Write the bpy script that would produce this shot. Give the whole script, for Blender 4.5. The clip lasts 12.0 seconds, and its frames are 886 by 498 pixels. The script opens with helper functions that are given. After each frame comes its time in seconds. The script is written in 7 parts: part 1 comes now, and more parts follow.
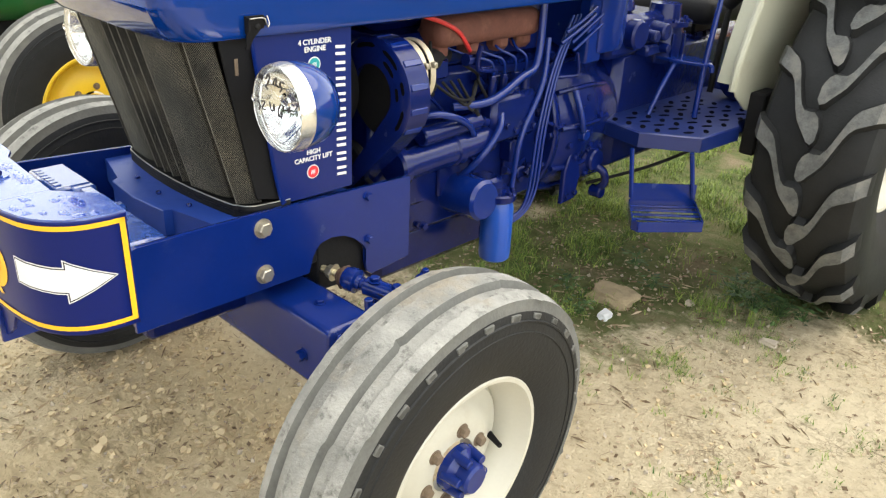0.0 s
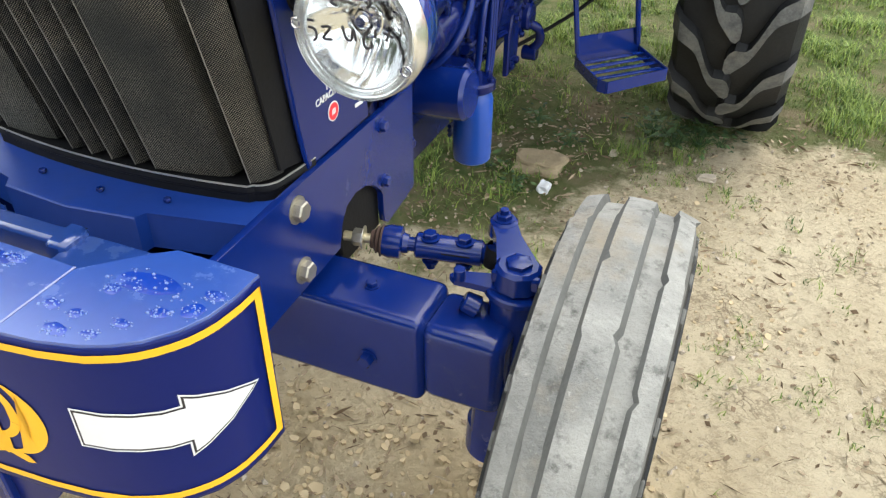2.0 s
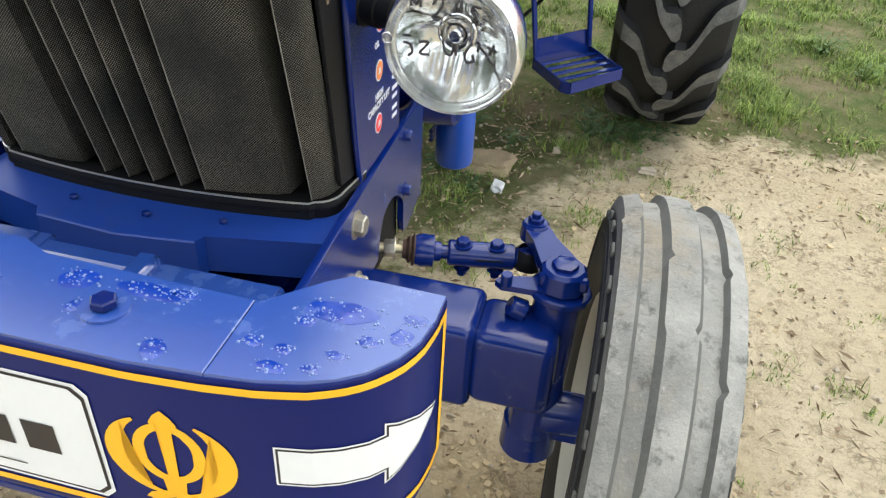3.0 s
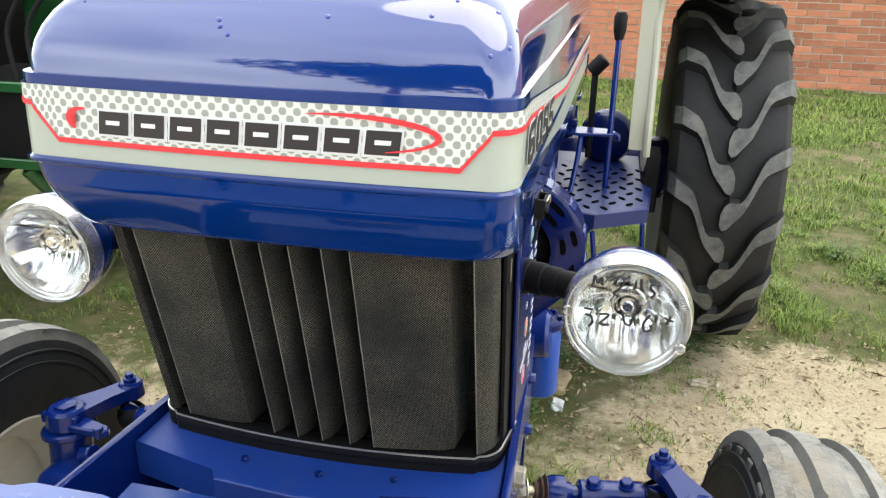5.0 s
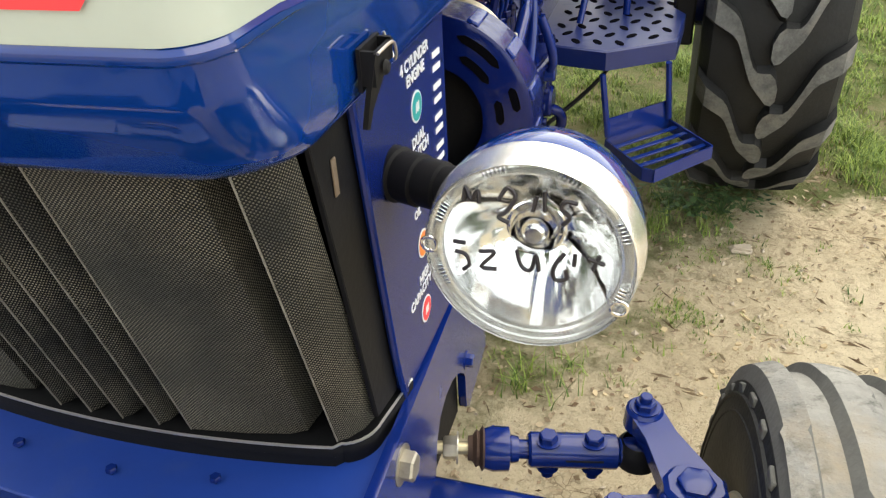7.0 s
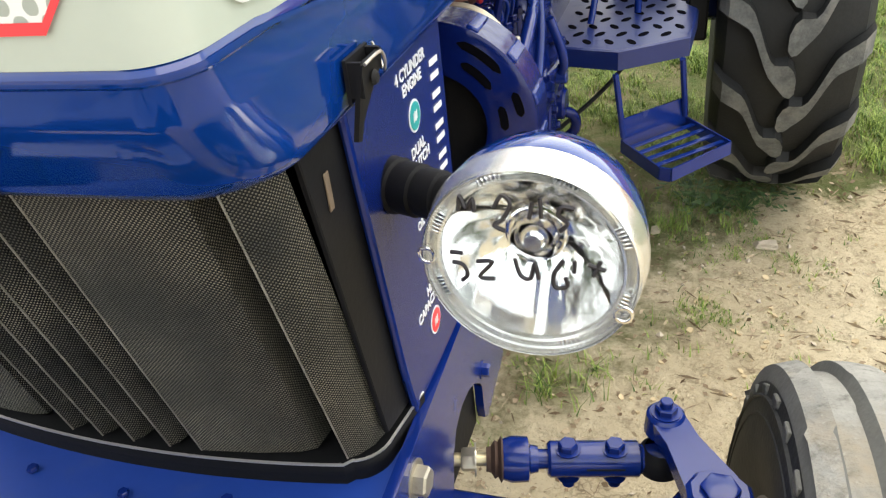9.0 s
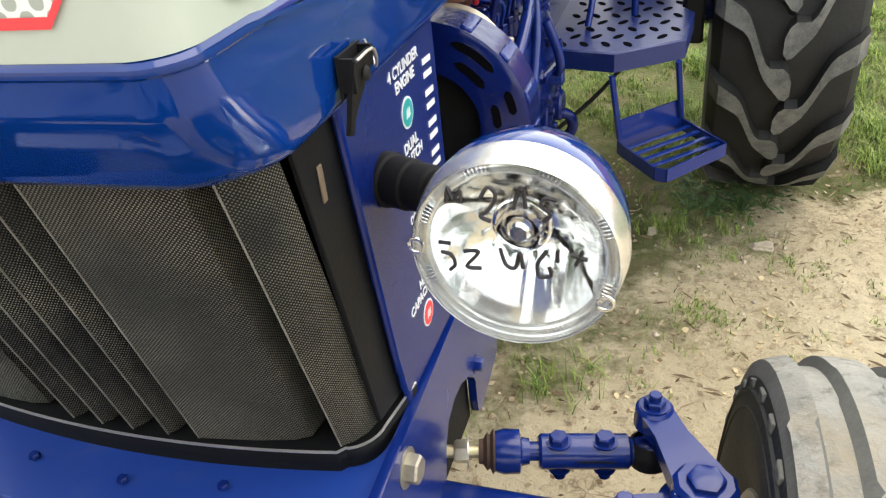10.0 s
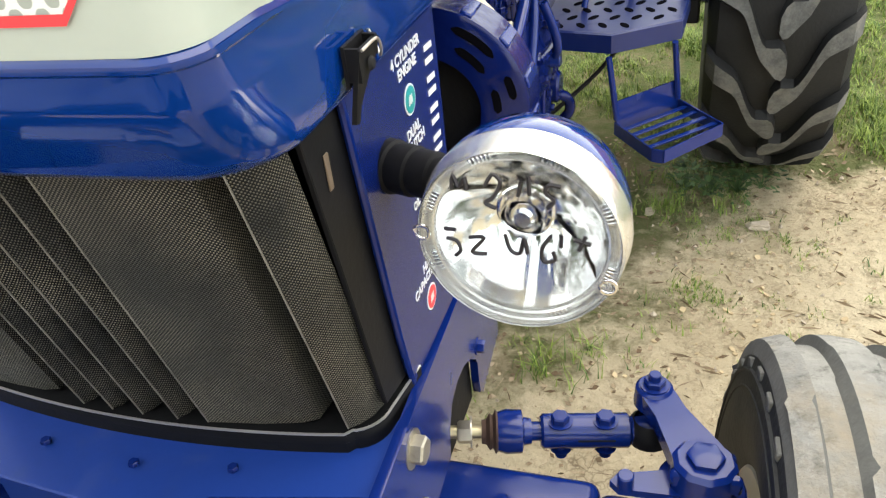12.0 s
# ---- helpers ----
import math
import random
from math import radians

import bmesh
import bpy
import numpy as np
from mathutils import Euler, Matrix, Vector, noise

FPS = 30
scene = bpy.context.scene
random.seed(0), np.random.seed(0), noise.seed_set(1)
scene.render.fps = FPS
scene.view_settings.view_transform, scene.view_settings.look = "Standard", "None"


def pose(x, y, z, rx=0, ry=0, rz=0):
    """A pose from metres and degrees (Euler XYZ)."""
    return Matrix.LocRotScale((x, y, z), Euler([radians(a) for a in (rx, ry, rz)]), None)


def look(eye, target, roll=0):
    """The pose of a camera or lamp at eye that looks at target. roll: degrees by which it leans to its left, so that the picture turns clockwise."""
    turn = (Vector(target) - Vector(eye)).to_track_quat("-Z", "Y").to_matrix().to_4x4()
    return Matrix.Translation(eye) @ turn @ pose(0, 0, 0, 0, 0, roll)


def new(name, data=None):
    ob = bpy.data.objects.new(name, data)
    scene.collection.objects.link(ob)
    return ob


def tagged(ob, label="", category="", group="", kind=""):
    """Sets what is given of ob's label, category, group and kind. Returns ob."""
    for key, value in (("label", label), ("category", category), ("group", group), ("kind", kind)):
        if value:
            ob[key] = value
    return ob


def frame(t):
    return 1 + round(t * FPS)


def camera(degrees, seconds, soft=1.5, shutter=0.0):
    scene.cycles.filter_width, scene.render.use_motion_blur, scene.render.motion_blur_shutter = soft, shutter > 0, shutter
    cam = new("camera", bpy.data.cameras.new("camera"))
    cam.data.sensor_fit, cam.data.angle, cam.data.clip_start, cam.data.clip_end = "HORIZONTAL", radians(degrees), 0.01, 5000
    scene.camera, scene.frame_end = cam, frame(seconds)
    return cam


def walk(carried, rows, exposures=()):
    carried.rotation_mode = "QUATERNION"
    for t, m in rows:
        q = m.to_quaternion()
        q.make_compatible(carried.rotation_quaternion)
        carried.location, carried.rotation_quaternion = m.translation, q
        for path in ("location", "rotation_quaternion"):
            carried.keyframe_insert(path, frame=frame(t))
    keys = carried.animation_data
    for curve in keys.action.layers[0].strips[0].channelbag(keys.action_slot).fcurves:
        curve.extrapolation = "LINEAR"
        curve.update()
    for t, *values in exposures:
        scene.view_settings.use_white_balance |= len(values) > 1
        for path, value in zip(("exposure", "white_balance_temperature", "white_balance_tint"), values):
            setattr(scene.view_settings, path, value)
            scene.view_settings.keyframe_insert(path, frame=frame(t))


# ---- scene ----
cam = camera(58.7, 12.0, 1.25)
PATH = [
    (0, (1.636, -0.636, 1.485), (0.384, 0.67, 0.632), 2.7),
    (0.5, (1.404, -0.689, 1.49), (0.236, 0.614, 0.522), 1.4),
    (1, (1.227, -0.714, 1.466), (0.144, 0.602, 0.419), 1.4),
    (1.5, (1.062, -0.67, 1.429), (0.151, 0.723, 0.32), 1.2),
    (2, (0.872, -0.61, 1.417), (0.24, 0.89, 0.254), 0.3),
    (2.5, (0.745, -0.639, 1.412), (0.306, 0.939, 0.265), 4.2),
    (2.7, (0.697, -0.659, 1.423), (0.329, 0.926, 0.261), 3.8),
    (4.3, (0.419, -0.802, 1.44), (0.062, 0.819, 0.324), 1.8),
    (4.5, (0.413, -0.804, 1.454), (0.027, 0.857, 0.408), 1.5),
    (5, (0.394, -0.782, 1.534), (-0.005, 1.041, 0.814), 1.2),
    (5.1, (0.394, -0.77, 1.549), (-0.018, 1.061, 0.859), 1.4),
    (5.5, (0.385, -0.727, 1.538), (-0.094, 1.08, 0.827), 0.5),
    (6, (0.454, -0.548, 1.474), (0.062, 1.222, 0.629), 2.1),
    (6.5, (0.508, -0.397, 1.456), (-0.013, 1.31, 0.554), -1.3),
    (7, (0.519, -0.318, 1.412), (0.008, 1.287, 0.334), -3.0),
    (7.2, (0.518, -0.313, 1.418), (-0.018, 1.301, 0.366), -4.0),
    (8.8, (0.533, -0.299, 1.405), (-0.035, 1.305, 0.355), -6.1),
    (9, (0.536, -0.3, 1.406), (-0.041, 1.296, 0.348), -6.4),
    (9.5, (0.542, -0.313, 1.411), (-0.052, 1.284, 0.364), -7.0),
    (10, (0.552, -0.319, 1.408), (-0.029, 1.28, 0.357), -6.2),
    (10.5, (0.556, -0.322, 1.412), (-0.029, 1.278, 0.365), -7.0),
    (11, (0.552, -0.326, 1.416), (-0.062, 1.264, 0.37), -8.0),
    (11.5, (0.551, -0.325, 1.418), (-0.009, 1.253, 0.325), -7.3),
    (12, (0.548, -0.328, 1.418), (-0.02, 1.248, 0.326), -6.7),
]
walk(cam, [(t, look(eye, target, roll)) for t, eye, target, roll in PATH], [(0, 0.05, 6850, 10), (1.0, -0.12, 6950, 10), (1.5, -0.24, 6700, 10), (2.0, -0.02, 6400, 10), (2.5, -0.04, 6350, 10), (4.5, -0.52, 6750, 10), (5.0, 0.0, 6550, 10), (5.5, -0.3, 6600, 10), (6, -0.36, 6950, 10), (6.5, -0.24, 7000, 10), (7, 0.0, 7050, 10), (9, 0.08, 6900, 10), (12, 0.12, 6850, 10)])

# ---- world and light ----
SUN_ELEV, SUN_AZ = 67.0, 142.0          # degrees; azimuth from -y towards +x
world = bpy.data.worlds.new("sky")
scene.world = world
world.use_nodes = True
wn, wl = world.node_tree.nodes, world.node_tree.links
sky = wn.new("ShaderNodeTexSky")
sky.sky_type, sky.sun_disc = "NISHITA", False
sun_dir = Vector((math.sin(radians(SUN_AZ)) * math.cos(radians(SUN_ELEV)), -math.cos(radians(SUN_AZ)) * math.cos(radians(SUN_ELEV)), math.sin(radians(SUN_ELEV))))
sky.sun_elevation, sky.sun_rotation = radians(SUN_ELEV), math.atan2(sun_dir.x, sun_dir.y)
sky.air_density, sky.dust_density, sky.ozone_density = 1.2, 2.0, 1.2
haze = wn.new("ShaderNodeMix")   # thin broken cloud over the whole sky
haze.data_type = "RGBA"
geo, sep = wn.new("ShaderNodeTexCoord"), wn.new("ShaderNodeSeparateXYZ")
lift, veil = wn.new("ShaderNodeMapRange"), wn.new("ShaderNodeVectorMath")
lift.inputs[3].default_value, lift.inputs[4].default_value = 1.8, 1.15
veil.operation = "SCALE"
veil.inputs[0].default_value = (17.3, 18.2, 18.8)
wl.new(geo.outputs["Generated"], sep.inputs[0]), wl.new(sep.outputs[2], lift.inputs[0])
wl.new(lift.outputs[0], veil.inputs["Scale"]), wl.new(veil.outputs[0], haze.inputs[7])
cloud, cover = wn.new("ShaderNodeTexNoise"), wn.new("ShaderNodeMapRange")
cloud.inputs["Scale"].default_value, cloud.inputs["Detail"].default_value, cloud.inputs["Roughness"].default_value = 1.5, 4, 0.5
cover.inputs[1].default_value, cover.inputs[2].default_value, cover.inputs[3].default_value, cover.inputs[4].default_value = 0.38, 0.60, 0.62, 1.0
squash = wn.new("ShaderNodeMapping")
squash.inputs["Scale"].default_value = (1, 1, 1.5)
wl.new(geo.outputs["Generated"], squash.inputs[0]), wl.new(squash.outputs[0], cloud.inputs["Vector"])
wl.new(cloud.outputs[0], cover.inputs[0]), wl.new(cover.outputs[0], haze.inputs[0])
wl.new(sky.outputs[0], haze.inputs[6])
wl.new(haze.outputs[2], wn["Background"].inputs[0])
wn["Background"].inputs[1].default_value = 0.114
sun = new("sun", bpy.data.lights.new("sun", "SUN"))
sun.data.energy, sun.data.angle, sun.data.color = 2.6, radians(58), (1.0, 0.93, 0.80)
sun.rotation_euler = (-sun_dir).to_track_quat("-Z", "Y").to_euler()

# ---- materials ----


def mat(name, base, rough=0.5, metal=0.0, vary=0.15, scale=12.0, bump=0.15, fine=120.0, stain=None, stain_amount=0.0, stain_scale=3.0, coat=0.0, ior=1.5, space="Object", random_tint=0.0, coat_ior=1.6, coat_rough=0.04):
    """A surface with variation at two scales, fine relief and stains."""
    m = bpy.data.materials.new(name)
    m.use_nodes = True
    n, l = m.node_tree.nodes, m.node_tree.links
    b = n["Principled BSDF"]
    tc = n.new("ShaderNodeTexCoord")
    big, small = n.new("ShaderNodeTexNoise"), n.new("ShaderNodeTexNoise")
    big.inputs["Scale"].default_value, small.inputs["Scale"].default_value = scale, fine
    big.inputs["Detail"].default_value, small.inputs["Detail"].default_value = 6, 4
    for t in (big, small):
        l.new(tc.outputs[space], t.inputs["Vector"])
    mul = n.new("ShaderNodeMath")
    mul.operation = "MULTIPLY_ADD"
    l.new(big.outputs[0], mul.inputs[0])
    mul.inputs[1].default_value, mul.inputs[2].default_value = 2 * vary, 1 - vary
    mul2 = n.new("ShaderNodeMath")
    mul2.operation = "MULTIPLY_ADD"
    l.new(small.outputs[0], mul2.inputs[0])
    mul2.inputs[1].default_value, mul2.inputs[2].default_value = vary, 1 - vary / 2
    both = n.new("ShaderNodeMath")
    both.operation = "MULTIPLY"
    l.new(mul.outputs[0], both.inputs[0]), l.new(mul2.outputs[0], both.inputs[1])
    if random_tint:
        info = n.new("ShaderNodeObjectInfo")
        tint = n.new("ShaderNodeMath")
        tint.operation = "MULTIPLY_ADD"
        l.new(info.outputs["Random"], tint.inputs[0])
        tint.inputs[1].default_value, tint.inputs[2].default_value = 2 * random_tint, 1 - random_tint
        both2 = n.new("ShaderNodeMath")
        both2.operation = "MULTIPLY"
        l.new(both.outputs[0], both2.inputs[0]), l.new(tint.outputs[0], both2.inputs[1])
        both = both2
    col = n.new("ShaderNodeVectorMath")
    col.operation = "SCALE"
    col.inputs[0].default_value = base
    l.new(both.outputs[0], col.inputs["Scale"])
    out = col.outputs[0]
    rough_out = None
    if stain:
        st = n.new("ShaderNodeTexNoise")
        st.inputs["Scale"].default_value, st.inputs["Detail"].default_value, st.inputs["Roughness"].default_value = stain_scale, 8, 0.65
        l.new(tc.outputs[space], st.inputs["Vector"])
        ramp = n.new("ShaderNodeMapRange")
        ramp.inputs[1].default_value, ramp.inputs[2].default_value = 0.62 - 0.3 * stain_amount, 0.80 - 0.3 * stain_amount
        ramp.inputs[4].default_value = min(1.0, 0.25 + stain_amount)
        l.new(st.outputs[0], ramp.inputs[0])
        mix = n.new("ShaderNodeMix")
        mix.data_type = "RGBA"
        l.new(ramp.outputs[0], mix.inputs[0]), l.new(out, mix.inputs[6])
        mix.inputs[7].default_value = (*stain, 1)
        out = mix.outputs[2]
        rr = n.new("ShaderNodeMapRange")
        rr.inputs[3].default_value, rr.inputs[4].default_value = rough, min(0.95, rough + 0.5)
        l.new(ramp.outputs[0], rr.inputs[0])
        rough_out = rr.outputs[0]
    l.new(out, b.inputs["Base Color"])
    b.inputs["Roughness"].default_value, b.inputs["Metallic"].default_value, b.inputs["IOR"].default_value = rough, metal, ior
    if rough_out:
        l.new(rough_out, b.inputs["Roughness"])
    if coat:
        b.inputs["Coat Weight"].default_value, b.inputs["Coat Roughness"].default_value, b.inputs["Coat IOR"].default_value = coat, coat_rough, coat_ior
    if bump:
        bp = n.new("ShaderNodeBump")
        bp.inputs["Strength"].default_value, bp.inputs["Distance"].default_value = bump, 0.002
        l.new(small.outputs[0], bp.inputs["Height"])
        l.new(bp.outputs[0], b.inputs["Normal"])
    return m


M_water = mat("wet_paint", (0.006, 0.032, 0.25), 0.12, vary=0.25, scale=30, bump=0.03, coat=1.0, coat_ior=1.45, stain=(0.05, 0.10, 0.34), stain_amount=0.3, stain_scale=40)
M_drop = mat("water_drops", (0.05, 0.11, 0.34), 0.06, vary=0.1, bump=0.0, coat=1.0, coat_ior=1.9)
BLUE = (0.0025, 0.0165, 0.140)
M_blue = mat("blue_paint", BLUE, 0.20, vary=0.14, scale=5, bump=0.04, fine=60, coat=0.10, ior=1.42, stain=(0.05, 0.065, 0.15), stain_amount=0.08, stain_scale=9)
M_hood = mat("hood_paint", (0.0010, 0.027, 0.175), 0.10, vary=0.06, scale=3, bump=0.006, fine=25, coat=1.0, coat_ior=1.46, ior=1.2)
# hood paint again, coat raised to put more sky reflection on the dome
M_crown = mat("crown_reflection_paint", (0.0010, 0.024, 0.185), 0.10, vary=0.06, scale=3, bump=0.006, fine=25, coat=1.0, coat_ior=2.0, ior=1.2)
M_cast = mat("cast_blue", (0.0025, 0.0085, 0.080), 0.15, ior=1.36, vary=0.25, scale=14, bump=0.4, fine=60, stain=(0.010, 0.013, 0.035), stain_amount=0.22, stain_scale=11)
# dusty blue for upward faces; its paler colour also paints in sky sheen
M_topblue = mat("dusty_sheen_blue", (0.014, 0.052, 0.25), 0.22, vary=0.14, scale=7, bump=0.03, fine=90, coat=1.0, coat_ior=1.75, coat_rough=0.20, stain=(0.10, 0.17, 0.40), stain_amount=0.25, stain_scale=12)
M_satinblue = mat("satin_blue_paint", (0.004, 0.014, 0.098), 0.36, vary=0.16, scale=8, bump=0.05, fine=80, stain=(0.045, 0.062, 0.15), stain_amount=0.2, stain_scale=14)
M_ledge = mat("ledge_paint", (0.009, 0.042, 0.25), 0.42, vary=0.14, scale=8, bump=0.05, fine=80, ior=1.45, stain=(0.05, 0.085, 0.24), stain_amount=0.15, stain_scale=14)
M_navy = mat("navy_sticker", (0.0035, 0.010, 0.100), 0.28, vary=0.08, scale=4, bump=0.02, ior=1.28)
M_panel = mat("panel_sticker", (0.004, 0.014, 0.115), 0.26, vary=0.10, scale=4, bump=0.02, ior=1.42)
M_filter = mat("filter_blue", (0.009, 0.065, 0.36), 0.3, vary=0.08, bump=0.03)
M_yellow = mat("yellow_vinyl", (0.84, 0.43, 0.013), 0.4, vary=0.06, bump=0.03)
M_white = mat("white_vinyl", (0.70, 0.72, 0.73), 0.35, vary=0.05, bump=0.02)
M_ink = mat("black_vinyl", (0.016, 0.014, 0.018), 0.4, vary=0.1, bump=0.02)
M_red = mat("red_vinyl", (0.72, 0.03, 0.045), 0.35, vary=0.06, bump=0.02)
M_teal = mat("teal_vinyl", (0.01, 0.30, 0.32), 0.35, vary=0.06, bump=0.02)
M_orange = mat("orange_vinyl", (0.75, 0.20, 0.03), 0.35, vary=0.06, bump=0.02)
M_decal = mat("grey_white_vinyl", (0.38, 0.425, 0.38), 0.28, vary=0.04, scale=4, bump=0.015, coat=0.3)
M_black = mat("black_plastic", (0.009, 0.009, 0.010), 0.55, vary=0.2, scale=20, bump=0.15, ior=1.25)
M_rubber = mat("rubber", (0.0115, 0.0125, 0.0135), 0.62, vary=0.5, scale=14, bump=0.5, fine=120, ior=1.4, stain=(0.036, 0.038, 0.038), stain_amount=0.14, stain_scale=5)
M_groove = mat("groove_rubber", (0.115, 0.116, 0.108), 0.9, vary=0.4, scale=20, bump=0.5, fine=150, stain=(0.16, 0.15, 0.125), stain_amount=0.25, stain_scale=14)
M_lug = mat("dusty_lug", (0.098, 0.102, 0.100), 0.8, vary=0.8, scale=30, bump=0.8, fine=150, stain=(0.18, 0.172, 0.155), stain_amount=0.45, stain_scale=16)
M_rim = mat("cream_rim", (0.50, 0.485, 0.41), 0.38, vary=0.08, scale=6, bump=0.05, stain=(0.36, 0.30, 0.22), stain_amount=0.14, stain_scale=7)
M_fender = mat("cream_fender", (0.39, 0.395, 0.31), 0.38, vary=0.08, scale=5, bump=0.04, stain=(0.35, 0.30, 0.22), stain_amount=0.16, stain_scale=6)
M_steel = mat("plated_steel", (0.55, 0.52, 0.45), 0.32, metal=0.9, vary=0.2, scale=30, bump=0.1)
M_zinc = mat("yellow_zinc", (0.52, 0.46, 0.30), 0.38, metal=0.8, vary=0.25, scale=40, bump=0.15, stain=(0.14, 0.09, 0.05), stain_amount=0.2, stain_scale=40)
# pale dusty colour that also paints the highlight on the mesh folds
M_fold = mat("dusty_fold_glint", (0.17, 0.16, 0.135), 0.6, vary=0.5, scale=40, bump=0.2, stain=(0.05, 0.05, 0.05), stain_amount=0.35, stain_scale=30)
M_nut = mat("rusty_nut", (0.17, 0.125, 0.085), 0.75, metal=0.2, vary=0.3, scale=40, bump=0.3, stain=(0.30, 0.25, 0.19), stain_amount=0.3, stain_scale=50)
M_bolt = mat("dull_steel", (0.40, 0.37, 0.30), 0.42, metal=0.75, vary=0.25, scale=40, bump=0.15, stain=(0.16, 0.15, 0.13), stain_amount=0.2, stain_scale=40)
M_boot = mat("dirty_boot", (0.055, 0.030, 0.021), 0.8, vary=0.3, scale=30, bump=0.4)
M_chrome = mat("chrome", (0.86, 0.86, 0.87), 0.10, metal=1.0, vary=0.04, bump=0.02)
M_satin = mat("satin_silver", (0.80, 0.80, 0.79), 0.24, metal=0.85, vary=0.04, bump=0.02)
M_silver = mat("lamp_reflector", (0.82, 0.82, 0.82), 0.17, metal=1.0, vary=0.03, bump=0.05, fine=30)
M_trim = mat("bright_trim", (0.58, 0.57, 0.53), 0.28, metal=0.75, vary=0.06, bump=0.03)
M_rust = mat("heat_rusted_iron", (0.11, 0.038, 0.026), 0.8, vary=0.35, scale=18, bump=0.6, fine=110, stain=(0.22, 0.11, 0.075), stain_amount=0.3, stain_scale=14)
M_clamp = mat("clamp_band", (0.55, 0.48, 0.36), 0.5, metal=0.4, vary=0.2, bump=0.1)
M_wire = mat("red_wire", (0.55, 0.03, 0.03), 0.45, vary=0.1)
M_dark = mat("dark_iron", (0.010, 0.010, 0.011), 0.7, vary=0.3, scale=16, bump=0.3, ior=1.3)
M_green = mat("green_paint", (0.012, 0.085, 0.022), 0.32, vary=0.15, scale=6, bump=0.05, coat=0.4, stain=(0.10, 0.10, 0.06), stain_amount=0.15, stain_scale=6)
M_gold = mat("yellow_paint", (0.72, 0.47, 0.02), 0.4, vary=0.12, scale=7, bump=0.05, stain=(0.34, 0.24, 0.08), stain_amount=0.2, stain_scale=6)
M_amber = mat("amber_lens", (0.85, 0.25, 0.02), 0.15, vary=0.05, bump=0.02)
M_redlens = mat("red_lens", (0.55, 0.02, 0.02), 0.15, vary=0.05, bump=0.02)
M_rock = mat("pale_stone", (0.42, 0.36, 0.28), 0.9, vary=0.35, scale=22, bump=0.7, fine=140)
M_brick = mat("red_brick", (0.42, 0.165, 0.090), 0.9, vary=0.36, scale=9, bump=0.8, fine=90, stain=(0.46, 0.35, 0.26), stain_amount=0.22, stain_scale=7, random_tint=0.30)
M_slab = mat("tan_stone", (0.30, 0.235, 0.145), 0.9, vary=0.35, scale=22, bump=0.7, fine=140)
M_mortar = mat("mortar", (0.44, 0.38, 0.31), 0.95, vary=0.25, scale=8, bump=0.6)
# near-black for uncut slots: the shade inside them is painted
M_slotshade = mat("slot_shade_black", (0.004, 0.004, 0.006), 0.95, vary=0.1, bump=0.0, ior=1.05)
M_bark = mat("bark", (0.12, 0.085, 0.06), 0.9, vary=0.35, scale=9, bump=0.8, fine=40)


def glass_mat():
    m = bpy.data.materials.new("lens_glass")
    m.use_nodes = True
    b = m.node_tree.nodes["Principled BSDF"]
    b.inputs["Base Color"].default_value = (0.96, 0.98, 0.98, 1)
    b.inputs["Transmission Weight"].default_value, b.inputs["Roughness"].default_value, b.inputs["IOR"].default_value = 1.0, 0.0, 1.25
    return m


M_glass = glass_mat()


